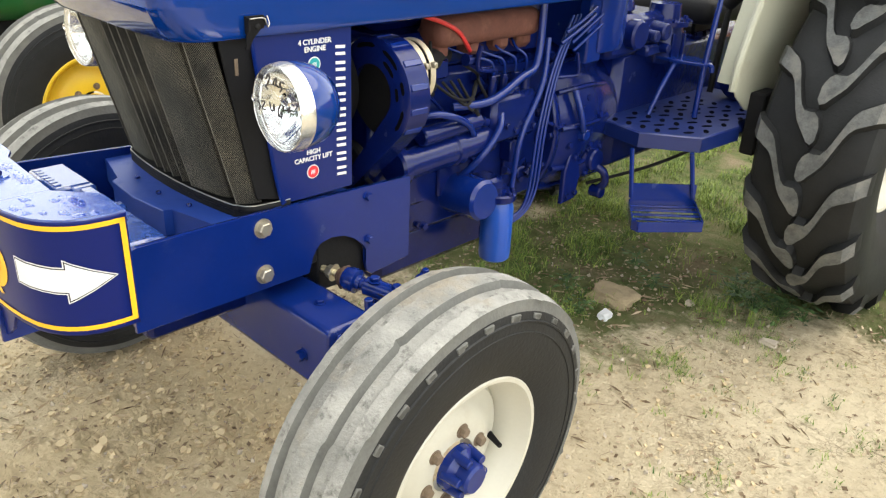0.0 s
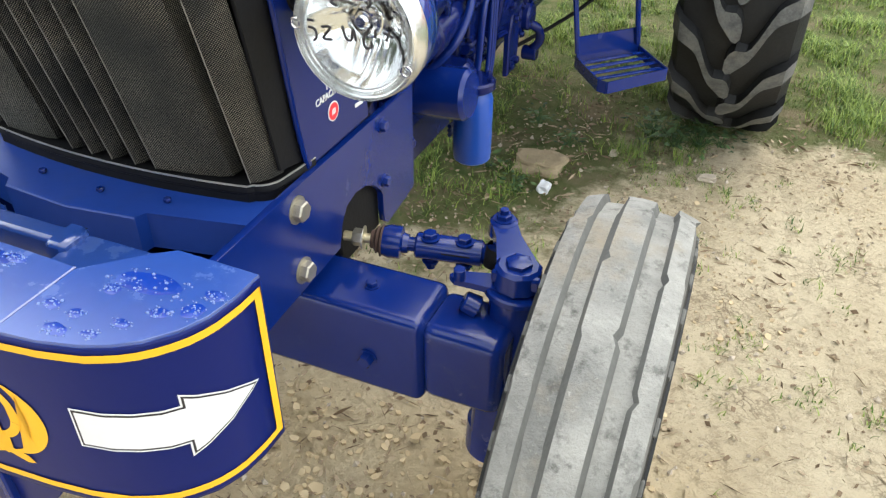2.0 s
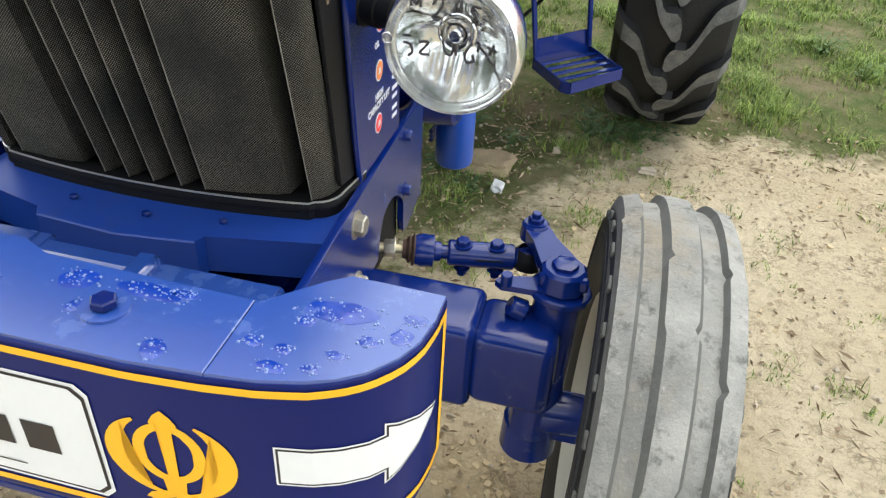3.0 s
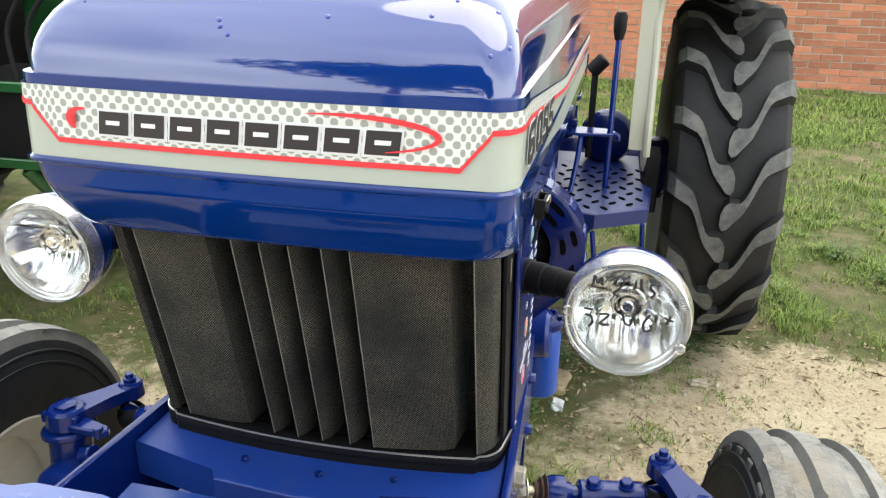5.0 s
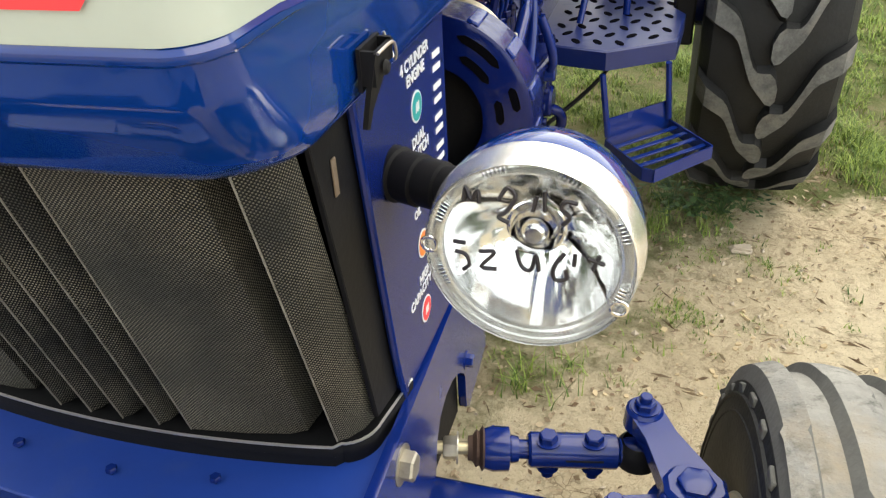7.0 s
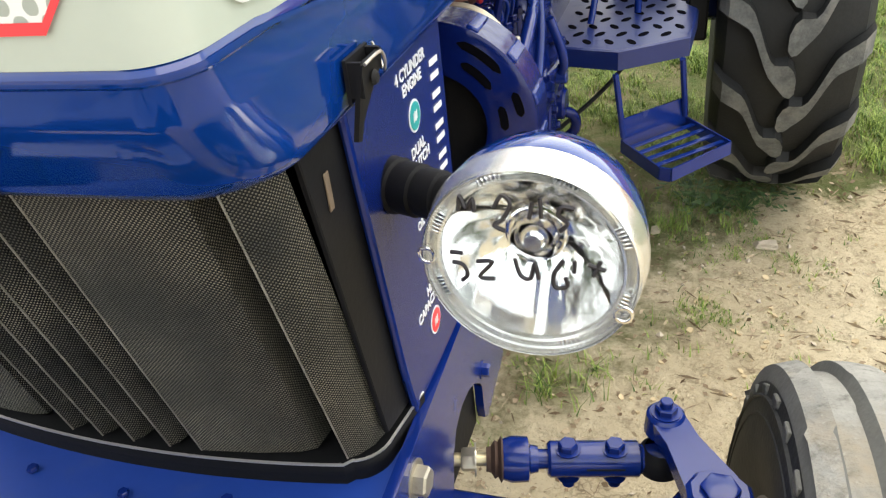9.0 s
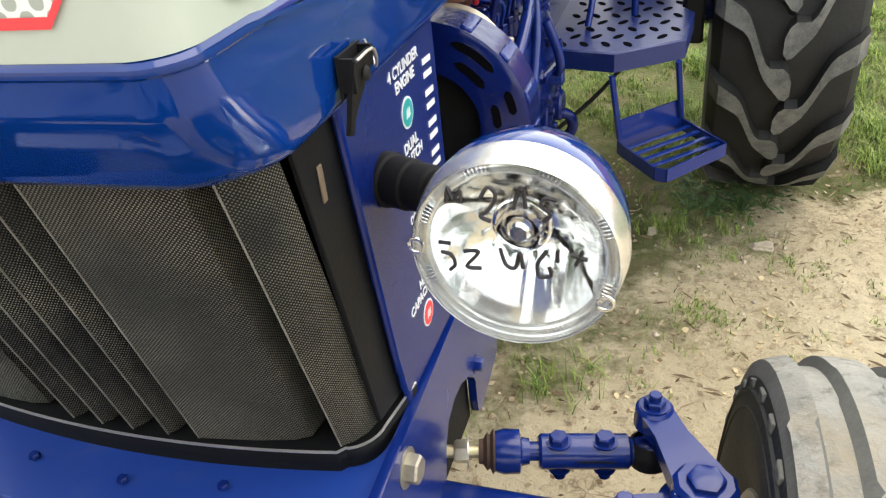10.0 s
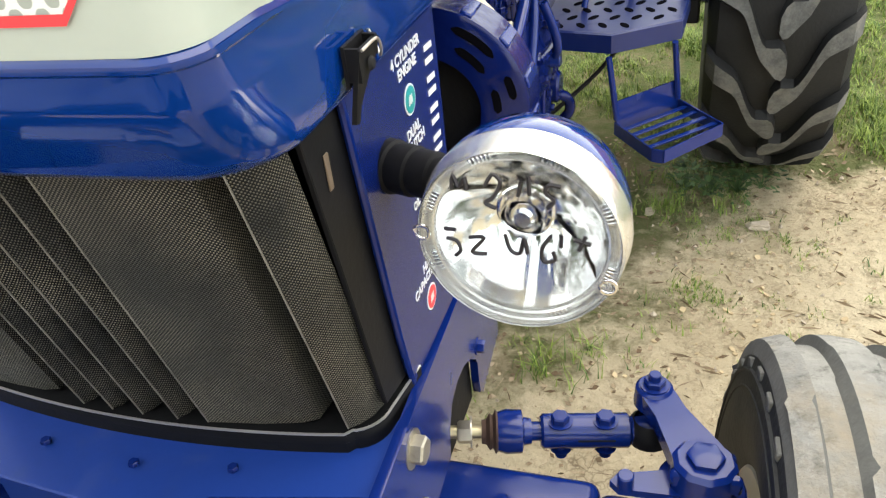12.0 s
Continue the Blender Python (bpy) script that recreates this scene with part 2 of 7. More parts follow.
def uv_mat(name, kind):
    """Materials that read the mesh's own UVs in metres: dotted vinyl and woven grille mesh."""
    m = bpy.data.materials.new(name)
    m.use_nodes = True
    n, l = m.node_tree.nodes, m.node_tree.links
    b = n["Principled BSDF"]
    tc = n.new("ShaderNodeTexCoord")
    sep = n.new("ShaderNodeSeparateXYZ")
    l.new(tc.outputs["UV"], sep.inputs[0])

    def math_node(op, a, c=None, d=None):
        q = n.new("ShaderNodeMath")
        q.operation = op
        for i, v in enumerate((a, c, d)):
            if v is None:
                continue
            if isinstance(v, (int, float)):
                q.inputs[i].default_value = v
            else:
                l.new(v, q.inputs[i])
        return q.outputs[0]

    u, v = sep.outputs[0], sep.outputs[1]
    if kind == "dots":
        p = 0.0165
        row = math_node("FLOOR", math_node("DIVIDE", v, p / 2))
        odd = math_node("MULTIPLY", math_node("MODULO", math_node("ABSOLUTE", row), 2.0), 0.5)
        fu = math_node("SUBTRACT", math_node("FRACT", math_node("ADD", math_node("DIVIDE", u, p), odd)), 0.5)
        fv = math_node("MULTIPLY", math_node("SUBTRACT", math_node("FRACT", math_node("DIVIDE", v, p / 2)), 0.5), 0.5)
        d = math_node("SQRT", math_node("ADD", math_node("MULTIPLY", fu, fu), math_node("MULTIPLY", fv, fv)))
        k = n.new("ShaderNodeMapRange")
        k.inputs[1].default_value, k.inputs[2].default_value = 0.25, 0.29
        l.new(d, k.inputs[0])
        mix = n.new("ShaderNodeMix")
        mix.data_type = "RGBA"
        l.new(k.outputs[0], mix.inputs[0])
        mix.inputs[6].default_value, mix.inputs[7].default_value = (0.30, 0.33, 0.30, 1), (0.68, 0.70, 0.68, 1)
        l.new(mix.outputs[2], b.inputs["Base Color"])
        b.inputs["Roughness"].default_value = 0.28
    else:
        w = 2 * math.pi / 0.0036
        su = math_node("SINE", math_node("MULTIPLY", u, w))
        sv = math_node("SINE", math_node("MULTIPLY", v, w))
        hgt = math_node("MULTIPLY_ADD", math_node("MULTIPLY", su, sv), 0.5, 0.5)
        noise_tex = n.new("ShaderNodeTexNoise")
        noise_tex.inputs["Scale"].default_value, noise_tex.inputs["Detail"].default_value = 9, 8
        l.new(tc.outputs["Object"], noise_tex.inputs["Vector"])
        dust = n.new("ShaderNodeMapRange")
        dust.inputs[1].default_value, dust.inputs[2].default_value, dust.inputs[4].default_value = 0.35, 0.75, 1.0
        l.new(noise_tex.outputs[0], dust.inputs[0])
        wire = n.new("ShaderNodeMix")
        wire.data_type = "RGBA"
        l.new(dust.outputs[0], wire.inputs[0])
        wire.inputs[6].default_value, wire.inputs[7].default_value = (0.058, 0.058, 0.052, 1), (0.30, 0.27, 0.205, 1)
        mix = n.new("ShaderNodeMix")
        mix.data_type = "RGBA"
        k = n.new("ShaderNodeMapRange")
        k.inputs[1].default_value, k.inputs[2].default_value = 0.60, 0.76
        l.new(hgt, k.inputs[0])
        l.new(k.outputs[0], mix.inputs[0])
        mix.inputs[6].default_value = (0.004, 0.004, 0.004, 1)
        l.new(wire.outputs[2], mix.inputs[7])
        l.new(mix.outputs[2], b.inputs["Base Color"])
        b.inputs["Roughness"].default_value, b.inputs["Specular IOR Level"].default_value = 0.7, 0.2
        b.inputs["Sheen Weight"].default_value, b.inputs["Sheen Roughness"].default_value, b.inputs["Sheen Tint"].default_value = 0.14, 0.45, (0.80, 0.82, 0.68, 1)
        bp = n.new("ShaderNodeBump")
        bp.inputs["Strength"].default_value, bp.inputs["Distance"].default_value = 0.6, 0.001
        l.new(hgt, bp.inputs["Height"]), l.new(bp.outputs[0], b.inputs["Normal"])
    return m


M_dots = uv_mat("dotted_vinyl", "dots")
M_mesh = uv_mat("grille_mesh", "mesh")


def tread_mat():
    """Worn tread rubber: pale dust, dark scuffs and fine cuts."""
    m = bpy.data.materials.new("dusty_tread")
    m.use_nodes = True
    n, l = m.node_tree.nodes, m.node_tree.links
    b = n["Principled BSDF"]
    tc = n.new("ShaderNodeTexCoord")

    def layer(scale, detail, lo, hi, rough=0.65):
        q, r = n.new("ShaderNodeTexNoise"), n.new("ShaderNodeMapRange")
        q.inputs["Scale"].default_value, q.inputs["Detail"].default_value, q.inputs["Roughness"].default_value = scale, detail, rough
        l.new(tc.outputs["Object"], q.inputs["Vector"])
        r.inputs[1].default_value, r.inputs[2].default_value = lo, hi
        l.new(q.outputs[0], r.inputs[0])
        return q.outputs[0], r.outputs[0]

    def blend(f, a, c):
        q = n.new("ShaderNodeMix")
        q.data_type = "RGBA"
        l.new(f, q.inputs[0])
        for i, v in ((6, a), (7, c)):
            if isinstance(v, tuple):
                q.inputs[i].default_value = (*v, 1)
            else:
                l.new(v, q.inputs[i])
        return q.outputs[2]

    _, big = layer(7, 9, 0.36, 0.66)
    mid_raw, mid = layer(26, 8, 0.54, 0.70, 0.7)
    fine_raw, fine = layer(120, 5, 0.60, 0.75)
    _, mud = layer(5, 8, 0.56, 0.72)
    col = blend(big, (0.175, 0.176, 0.166), (0.35, 0.345, 0.318))
    col = blend(mid, col, (0.075, 0.075, 0.070))
    col = blend(mud, col, (0.27, 0.235, 0.18))
    col = blend(fine, col, (0.34, 0.33, 0.30))
    l.new(col, b.inputs["Base Color"])
    b.inputs["Roughness"].default_value, b.inputs["Specular IOR Level"].default_value = 0.9, 0.25
    add = n.new("ShaderNodeMath")
    add.operation = "ADD"
    l.new(mid_raw, add.inputs[0]), l.new(fine_raw, add.inputs[1])
    bp = n.new("ShaderNodeBump")
    bp.inputs["Strength"].default_value, bp.inputs["Distance"].default_value = 0.7, 0.006
    l.new(add.outputs[0], bp.inputs["Height"]), l.new(bp.outputs[0], b.inputs["Normal"])
    return m


M_tread = tread_mat()


def ground_mat():
    m = bpy.data.materials.new("soil")
    m.use_nodes = True
    n, l = m.node_tree.nodes, m.node_tree.links
    b = n["Principled BSDF"]
    tc = n.new("ShaderNodeTexCoord")

    def noise_at(scale, detail=6, rough=0.6):
        q = n.new("ShaderNodeTexNoise")
        q.inputs["Scale"].default_value, q.inputs["Detail"].default_value, q.inputs["Roughness"].default_value = scale, detail, rough
        l.new(tc.outputs["Object"], q.inputs["Vector"])
        return q.outputs[0]

    def ramp(value, lo, hi):
        q = n.new("ShaderNodeMapRange")
        q.inputs[1].default_value, q.inputs[2].default_value = lo, hi
        l.new(value, q.inputs[0])
        return q.outputs[0]

    def mix(f, a, c):
        q = n.new("ShaderNodeMix")
        q.data_type = "RGBA"
        l.new(f, q.inputs[0])
        for i, v in ((6, a), (7, c)):
            if isinstance(v, tuple):
                q.inputs[i].default_value = (*v, 1)
            else:
                l.new(v, q.inputs[i])
        return q.outputs[2]

    sand = mix(ramp(noise_at(2.2), 0.35, 0.7), (0.66, 0.57, 0.40), (0.50, 0.415, 0.275))
    sand = mix(ramp(noise_at(28, 8, 0.7), 0.50, 0.78), sand, (0.33, 0.255, 0.165))
    sand = mix(ramp(noise_at(75, 8, 0.75), 0.58, 0.70), sand, (0.20, 0.145, 0.09))
    sand = mix(ramp(noise_at(110, 6, 0.7), 0.58, 0.72), sand, (0.58, 0.51, 0.39))
    crumb = n.new("ShaderNodeAttribute")
    crumb.attribute_name = "crumble"
    brown = n.new("ShaderNodeMath")
    brown.operation = "MULTIPLY"
    brown.inputs[1].default_value = 0.85
    l.new(crumb.outputs["Fac"], brown.inputs[0])
    sand = mix(brown.outputs[0], sand, mix(ramp(noise_at(20, 8, 0.7), 0.35, 0.7), (0.70, 0.565, 0.35), (0.54, 0.42, 0.25)))
    cell = n.new("ShaderNodeTexVoronoi")
    cell.feature = "DISTANCE_TO_EDGE"
    cell.inputs["Scale"].default_value = 34
    bend = n.new("ShaderNodeVectorMath")
    bend.operation = "MULTIPLY_ADD"
    wob = n.new("ShaderNodeTexNoise")
    wob.inputs["Scale"].default_value, wob.inputs["Detail"].default_value = 18, 4
    l.new(tc.outputs["Object"], wob.inputs["Vector"])
    l.new(wob.outputs["Color"], bend.inputs[0])
    bend.inputs[1].default_value = (0.11, 0.11, 0.11)
    l.new(tc.outputs["Object"], bend.inputs[2]), l.new(bend.outputs[0], cell.inputs["Vector"])
    crack = n.new("ShaderNodeMath")
    crack.operation = "MULTIPLY"
    gap = n.new("ShaderNodeMapRange")
    gap.inputs[1].default_value, gap.inputs[2].default_value, gap.inputs[3].default_value, gap.inputs[4].default_value = 0.02, 0.12, 0.8, 0.0
    l.new(cell.outputs["Distance"], gap.inputs[0])
    l.new(gap.outputs[0], crack.inputs[0]), l.new(ramp(noise_at(3.5, 6), 0.52, 0.68), crack.inputs[1])
    # shade of the cracks painted as dark lines in the soil colour
    sand = mix(crack.outputs[0], sand, (0.17, 0.125, 0.08))
    turf = mix(ramp(noise_at(14), 0.3, 0.7), (0.060, 0.10, 0.022), (0.16, 0.155, 0.07))
    turf = mix(ramp(noise_at(2.4, 5), 0.50, 0.66), turf, (0.22, 0.175, 0.11))
    a = n.new("ShaderNodeAttribute")
    a.attribute_name = "grass"
    add = n.new("ShaderNodeMath")
    add.operation = "ADD"
    sub = n.new("ShaderNodeMath")
    sub.operation = "MULTIPLY_ADD"
    l.new(noise_at(7, 8, 0.7), sub.inputs[0])
    sub.inputs[1].default_value, sub.inputs[2].default_value = 1.2, -0.6
    l.new(a.outputs["Fac"], add.inputs[0]), l.new(sub.outputs[0], add.inputs[1])
    l.new(mix(ramp(add.outputs[0], 0.35, 0.65), sand, turf), b.inputs["Base Color"])
    b.inputs["Roughness"].default_value = 0.95
    b.inputs["Specular IOR Level"].default_value = 0.2
    bp = n.new("ShaderNodeBump")
    bp.inputs["Strength"].default_value, bp.inputs["Distance"].default_value = 1.0, 0.022
    mm = n.new("ShaderNodeMath")
    mm.operation = "ADD"
    l.new(noise_at(45, 8, 0.75), mm.inputs[0]), l.new(noise_at(11, 6, 0.6), mm.inputs[1])
    l.new(mm.outputs[0], bp.inputs["Height"]), l.new(bp.outputs[0], b.inputs["Normal"])
    return m


M_soil = ground_mat()


def leaf_mat(name, lo, hi, rough=0.6):
    """Leaves and blades: each island takes its own colour between two."""
    m = bpy.data.materials.new(name)
    m.use_nodes = True
    n, l = m.node_tree.nodes, m.node_tree.links
    b = n["Principled BSDF"]
    g = n.new("ShaderNodeNewGeometry")
    q = n.new("ShaderNodeMix")
    q.data_type = "RGBA"
    l.new(g.outputs["Random Per Island"], q.inputs[0])
    q.inputs[6].default_value, q.inputs[7].default_value = (*lo, 1), (*hi, 1)
    l.new(q.outputs[2], b.inputs["Base Color"])
    b.inputs["Roughness"].default_value = rough
    b.inputs["Specular IOR Level"].default_value = 0.3
    return m


M_grass = leaf_mat("grass_blade", (0.035, 0.09, 0.018), (0.31, 0.40, 0.085))
M_weed = leaf_mat("weed_leaf", (0.025, 0.06, 0.022), (0.10, 0.17, 0.055))
M_flake = leaf_mat("soil_flake", (0.44, 0.345, 0.21), (0.53, 0.425, 0.265), 0.95)
M_dry = leaf_mat("dry_litter", (0.13, 0.085, 0.05), (0.46, 0.37, 0.25), 0.85)
M_leaf = leaf_mat("tree_leaf", (0.03, 0.07, 0.015), (0.09, 0.15, 0.03))

# ---- mesh helpers ----


def thing(name, loc, label, category, group="", kind=""):
    e = new(name)
    e.empty_display_size = 0.1
    e.location = loc
    return tagged(e, label, category, group, kind)


def part(name, bm, material, parent=None, label="", smooth=True):
    """Links a bmesh, drawn in world coordinates, as one mesh object under a thing or a part."""
    me = bpy.data.meshes.new(name)
    bm.normal_update()
    bm.to_mesh(me)
    bm.free()
    me.materials.append(material)
    if smooth:
        me.polygons.foreach_set("use_smooth", [True] * len(me.polygons))
        me.set_sharp_from_angle(angle=radians(38))
    ob = new(name, me)
    if parent:
        ob.parent = parent
        if parent.type == "EMPTY":
            ob.matrix_parent_inverse = Matrix.Translation(parent.location).inverted()
    return tagged(ob, label) if label else ob


def B():
    return bmesh.new()


def box(bm, lo, hi, bevel=0.004, m=None, seg=1):
    """A bevelled box between two corners, turned by m if given."""
    lo, hi = Vector(lo), Vector(hi)
    r = bmesh.ops.create_cube(bm, size=1, matrix=Matrix.Translation((lo + hi) / 2) @ Matrix.Diagonal((*(hi - lo), 1)))
    vs = r["verts"]
    if bevel:
        edges = list({e for v in vs for e in v.link_edges})
        r = bmesh.ops.bevel(bm, geom=edges, offset=min(bevel, 0.45 * min(hi - lo)), segments=seg, profile=0.5, affect="EDGES")
        vs = list({v for f in r["faces"] for v in f.verts} | {v for v in vs if v.is_valid})
    if m:
        bmesh.ops.transform(bm, matrix=m, verts=vs)
    return vs


def frame_to(p0, p1):
    d = Vector(p1) - Vector(p0)
    return Matrix.Translation(p0) @ d.to_track_quat("Z", "Y").to_matrix().to_4x4(), d.length


def lathe(bm, profile, m=None, seg=24, closed=False):
    """Turns a profile of (radius, height) round z."""
    m = m or Matrix()
    rings = []
    for r, z in profile:
        rings.append([bm.verts.new(m @ Vector((r * math.cos(2 * math.pi * i / seg), r * math.sin(2 * math.pi * i / seg), z))) for i in range(seg)] if r > 1e-5 else [bm.verts.new(m @ Vector((0, 0, z)))])
    pairs = list(zip(rings, rings[1:])) + ([(rings[-1], rings[0])] if closed else [])
    for a, b in pairs:
        for i in range(seg):
            j = (i + 1) % seg
            q = [a[i % len(a)], a[j % len(a)], b[j % len(b)], b[i % len(b)]]
            q = list(dict.fromkeys(q))
            if len(q) > 2:
                bm.faces.new(q)
    return bm


def rod(bm, p0, p1, r0, r1=None, seg=16, ch=0.15):
    """A round bar between two points with softened ends."""
    r1 = r0 if r1 is None else r1
    m, n = frame_to(p0, p1)
    c = min(ch * min(r0, r1), n * 0.2)
    return lathe(bm, [(0, 0), (r0 - c, 0), (r0, c), (r1, n - c), (r1 - c, n), (0, n)], m, seg)


def tube(bm, pts, r, seg=10, smooth=6):
    """A bent round tube through points."""
    P = [Vector(p) for p in pts]
    line = []
    for i in range(len(P) - 1):
        a, b, c, d = P[max(i - 1, 0)], P[i], P[i + 1], P[min(i + 2, len(P) - 1)]
        for k in range(smooth):
            t = k / smooth
            line.append(0.5 * (2 * b + (c - a) * t + (2 * a - 5 * b + 4 * c - d) * t * t + (3 * b - a - 3 * c + d) * t ** 3))
    line.append(P[-1])
    side = None
    rings = []
    for i, p in enumerate(line):
        d = (line[min(i + 1, len(line) - 1)] - line[max(i - 1, 0)]).normalized()
        side = (side - d * side.dot(d)).normalized() if side is not None else d.orthogonal().normalized()
        up = d.cross(side)
        rings.append([bm.verts.new(p + r * (math.cos(2 * math.pi * k / seg) * side + math.sin(2 * math.pi * k / seg) * up)) for k in range(seg)])
    for a, b in zip(rings, rings[1:]):
        for k in range(seg):
            bm.faces.new((a[k], a[(k + 1) % seg], b[(k + 1) % seg], b[k]))
    bm.faces.new(rings[0][::-1]), bm.faces.new(rings[-1])
    return bm


def plate(bm, outline, t, m=None, bevel=0.0):
    """A flat outline (x, y) raised by t along z, then moved by m."""
    m = m or Matrix()
    lo = [bm.verts.new(m @ Vector((x, y, 0))) for x, y in outline]
    hi = [bm.verts.new(m @ Vector((x, y, t))) for x, y in outline]
    n = len(lo)
    fs = [bm.faces.new(lo[::-1]), bm.faces.new(hi)]
    fs += [bm.faces.new((lo[i], lo[(i + 1) % n], hi[(i + 1) % n], hi[i])) for i in range(n)]
    if bevel:
        edges = [e for e in fs[1].edges]
        bmesh.ops.bevel(bm, geom=edges, offset=bevel, segments=1, affect="EDGES")
    return bm


def hexbolt(bm, p, axis, r=0.012, h=0.009, washer=True):
    m, _ = frame_to(p, Vector(p) + Vector(axis))
    if washer:
        lathe(bm, [(0, 0), (r * 1.35, 0), (r * 1.35, 0.002), (0, 0.002)], m, 20)
    lathe(bm, [(0, 0.002), (r, 0.002), (r, h * 0.85), (r * 0.85, h), (0, h)], m, 6)
    return bm


def text_bmesh(words, size, m, thick=0.0006, align="CENTER", fat=0.0):
    cu = bpy.data.curves.new("words", "FONT")
    cu.body, cu.size, cu.align_x, cu.extrude, cu.offset = words, size, align, thick, fat
    ob = bpy.data.objects.new("words", cu)
    scene.collection.objects.link(ob)
    bpy.context.view_layer.update()
    me = bpy.data.meshes.new_from_object(ob.evaluated_get(bpy.context.evaluated_depsgraph_get()))
    bpy.data.objects.remove(ob)
    bm = B()
    bm.from_mesh(me)
    bpy.data.meshes.remove(me)
    bmesh.ops.transform(bm, matrix=m, verts=bm.verts)
    return bm


def plane(o, u, v):
    """The matrix that lays x along u and y along v at o."""
    u, v = Vector(u).normalized(), Vector(v).normalized()
    w = u.cross(v).normalized()
    v = w.cross(u)
    return Matrix(((u.x, v.x, w.x, o[0]), (u.y, v.y, w.y, o[1]), (u.z, v.z, w.z, o[2]), (0, 0, 0, 1)))

# ---- the blue tractor ----
tractor = thing("tractor", (0, 1.3, 0), "glossy royal blue farm tractor parked on dry earth and grass", "tractor")

HOOD_BACK = 1.55


def hood_contour(z):
    """Half-width, front y and corner radius of the hood at a height."""
    if z <= 1.255:   # below the crease the skirt leans in
        k = (1.255 - z) / 0.065
        return 0.299 - 0.003 * k, 0.004 + 0.041 * k ** 1.15, 0.036 + 0.024 * k
    if z <= 1.288:
        return 0.298 + 0.001 * (1.288 - z) / 0.033, -0.004 + 0.008 * (1.288 - z) / 0.033, 0.032 + 0.004 * (1.288 - z) / 0.033
    if z <= 1.388:
        return 0.298, -0.004 + 0.004 * (z - 1.288) / 0.1, 0.032
    a = min(1.0, (z - 1.388) / 0.112)
    c = 1 - math.sqrt(max(0.0, 1 - a * a))
    return 0.293 - 0.075 * c, 0.006 + 0.15 * c, 0.035 + 0.06 * c


def hood_point(s, z, out=0.0):
    """A point of the hood's skin: s runs from the rear right (-1) round the nose (0) to the rear left (1)."""
    w, f, r = hood_contour(z)
    w, f = w + out, f - out
    bow = 0.012
    sgn, a = (1 if s >= 0 else -1), abs(s)
    if a <= 0.4:
        x = (w - r) * a / 0.4
        y = f + bow * (x / w) ** 2
    elif a <= 0.55:
        t = (a - 0.4) / 0.15 * math.pi / 2
        y0 = f + bow * ((w - r) / w) ** 2
        x, y = w - r + r * math.sin(t), y0 + 1.15 * r * (1 - math.cos(t))
    else:
        y0 = f + bow * ((w - r) / w) ** 2 + 1.15 * r
        t = (a - 0.55) / 0.45
        x, y = w, y0 + t * (HOOD_BACK - y0)
    return Vector((sgn * x, y, z))


def s_of_x(x, z=1.34):
    w, f, r = hood_contour(z)
    return math.copysign(min(0.4, 0.4 * abs(x) / (w - r)), x) if abs(x) <= w - r else math.copysign(0.4 + 0.15 * 2 / math.pi * math.asin(min(1, (abs(x) - w + r) / r)), x)


def s_of_y(y, z=1.34):
    w, f, r = hood_contour(z)
    y0 = f + 0.012 * ((w - r) / w) ** 2 + 1.15 * r
    return 0.55 + 0.45 * (y - y0) / (HOOD_BACK - y0)


S_STEPS = sorted({round(v, 4) for v in [i * 0.4 / 10 for i in range(11)] + [0.4 + 0.15 * i / 12 for i in range(13)] + [0.55 + 0.45 * (i / 14) ** 1.3 for i in range(15)]})
S_STEPS = [-s for s in S_STEPS[:0:-1]] + S_STEPS


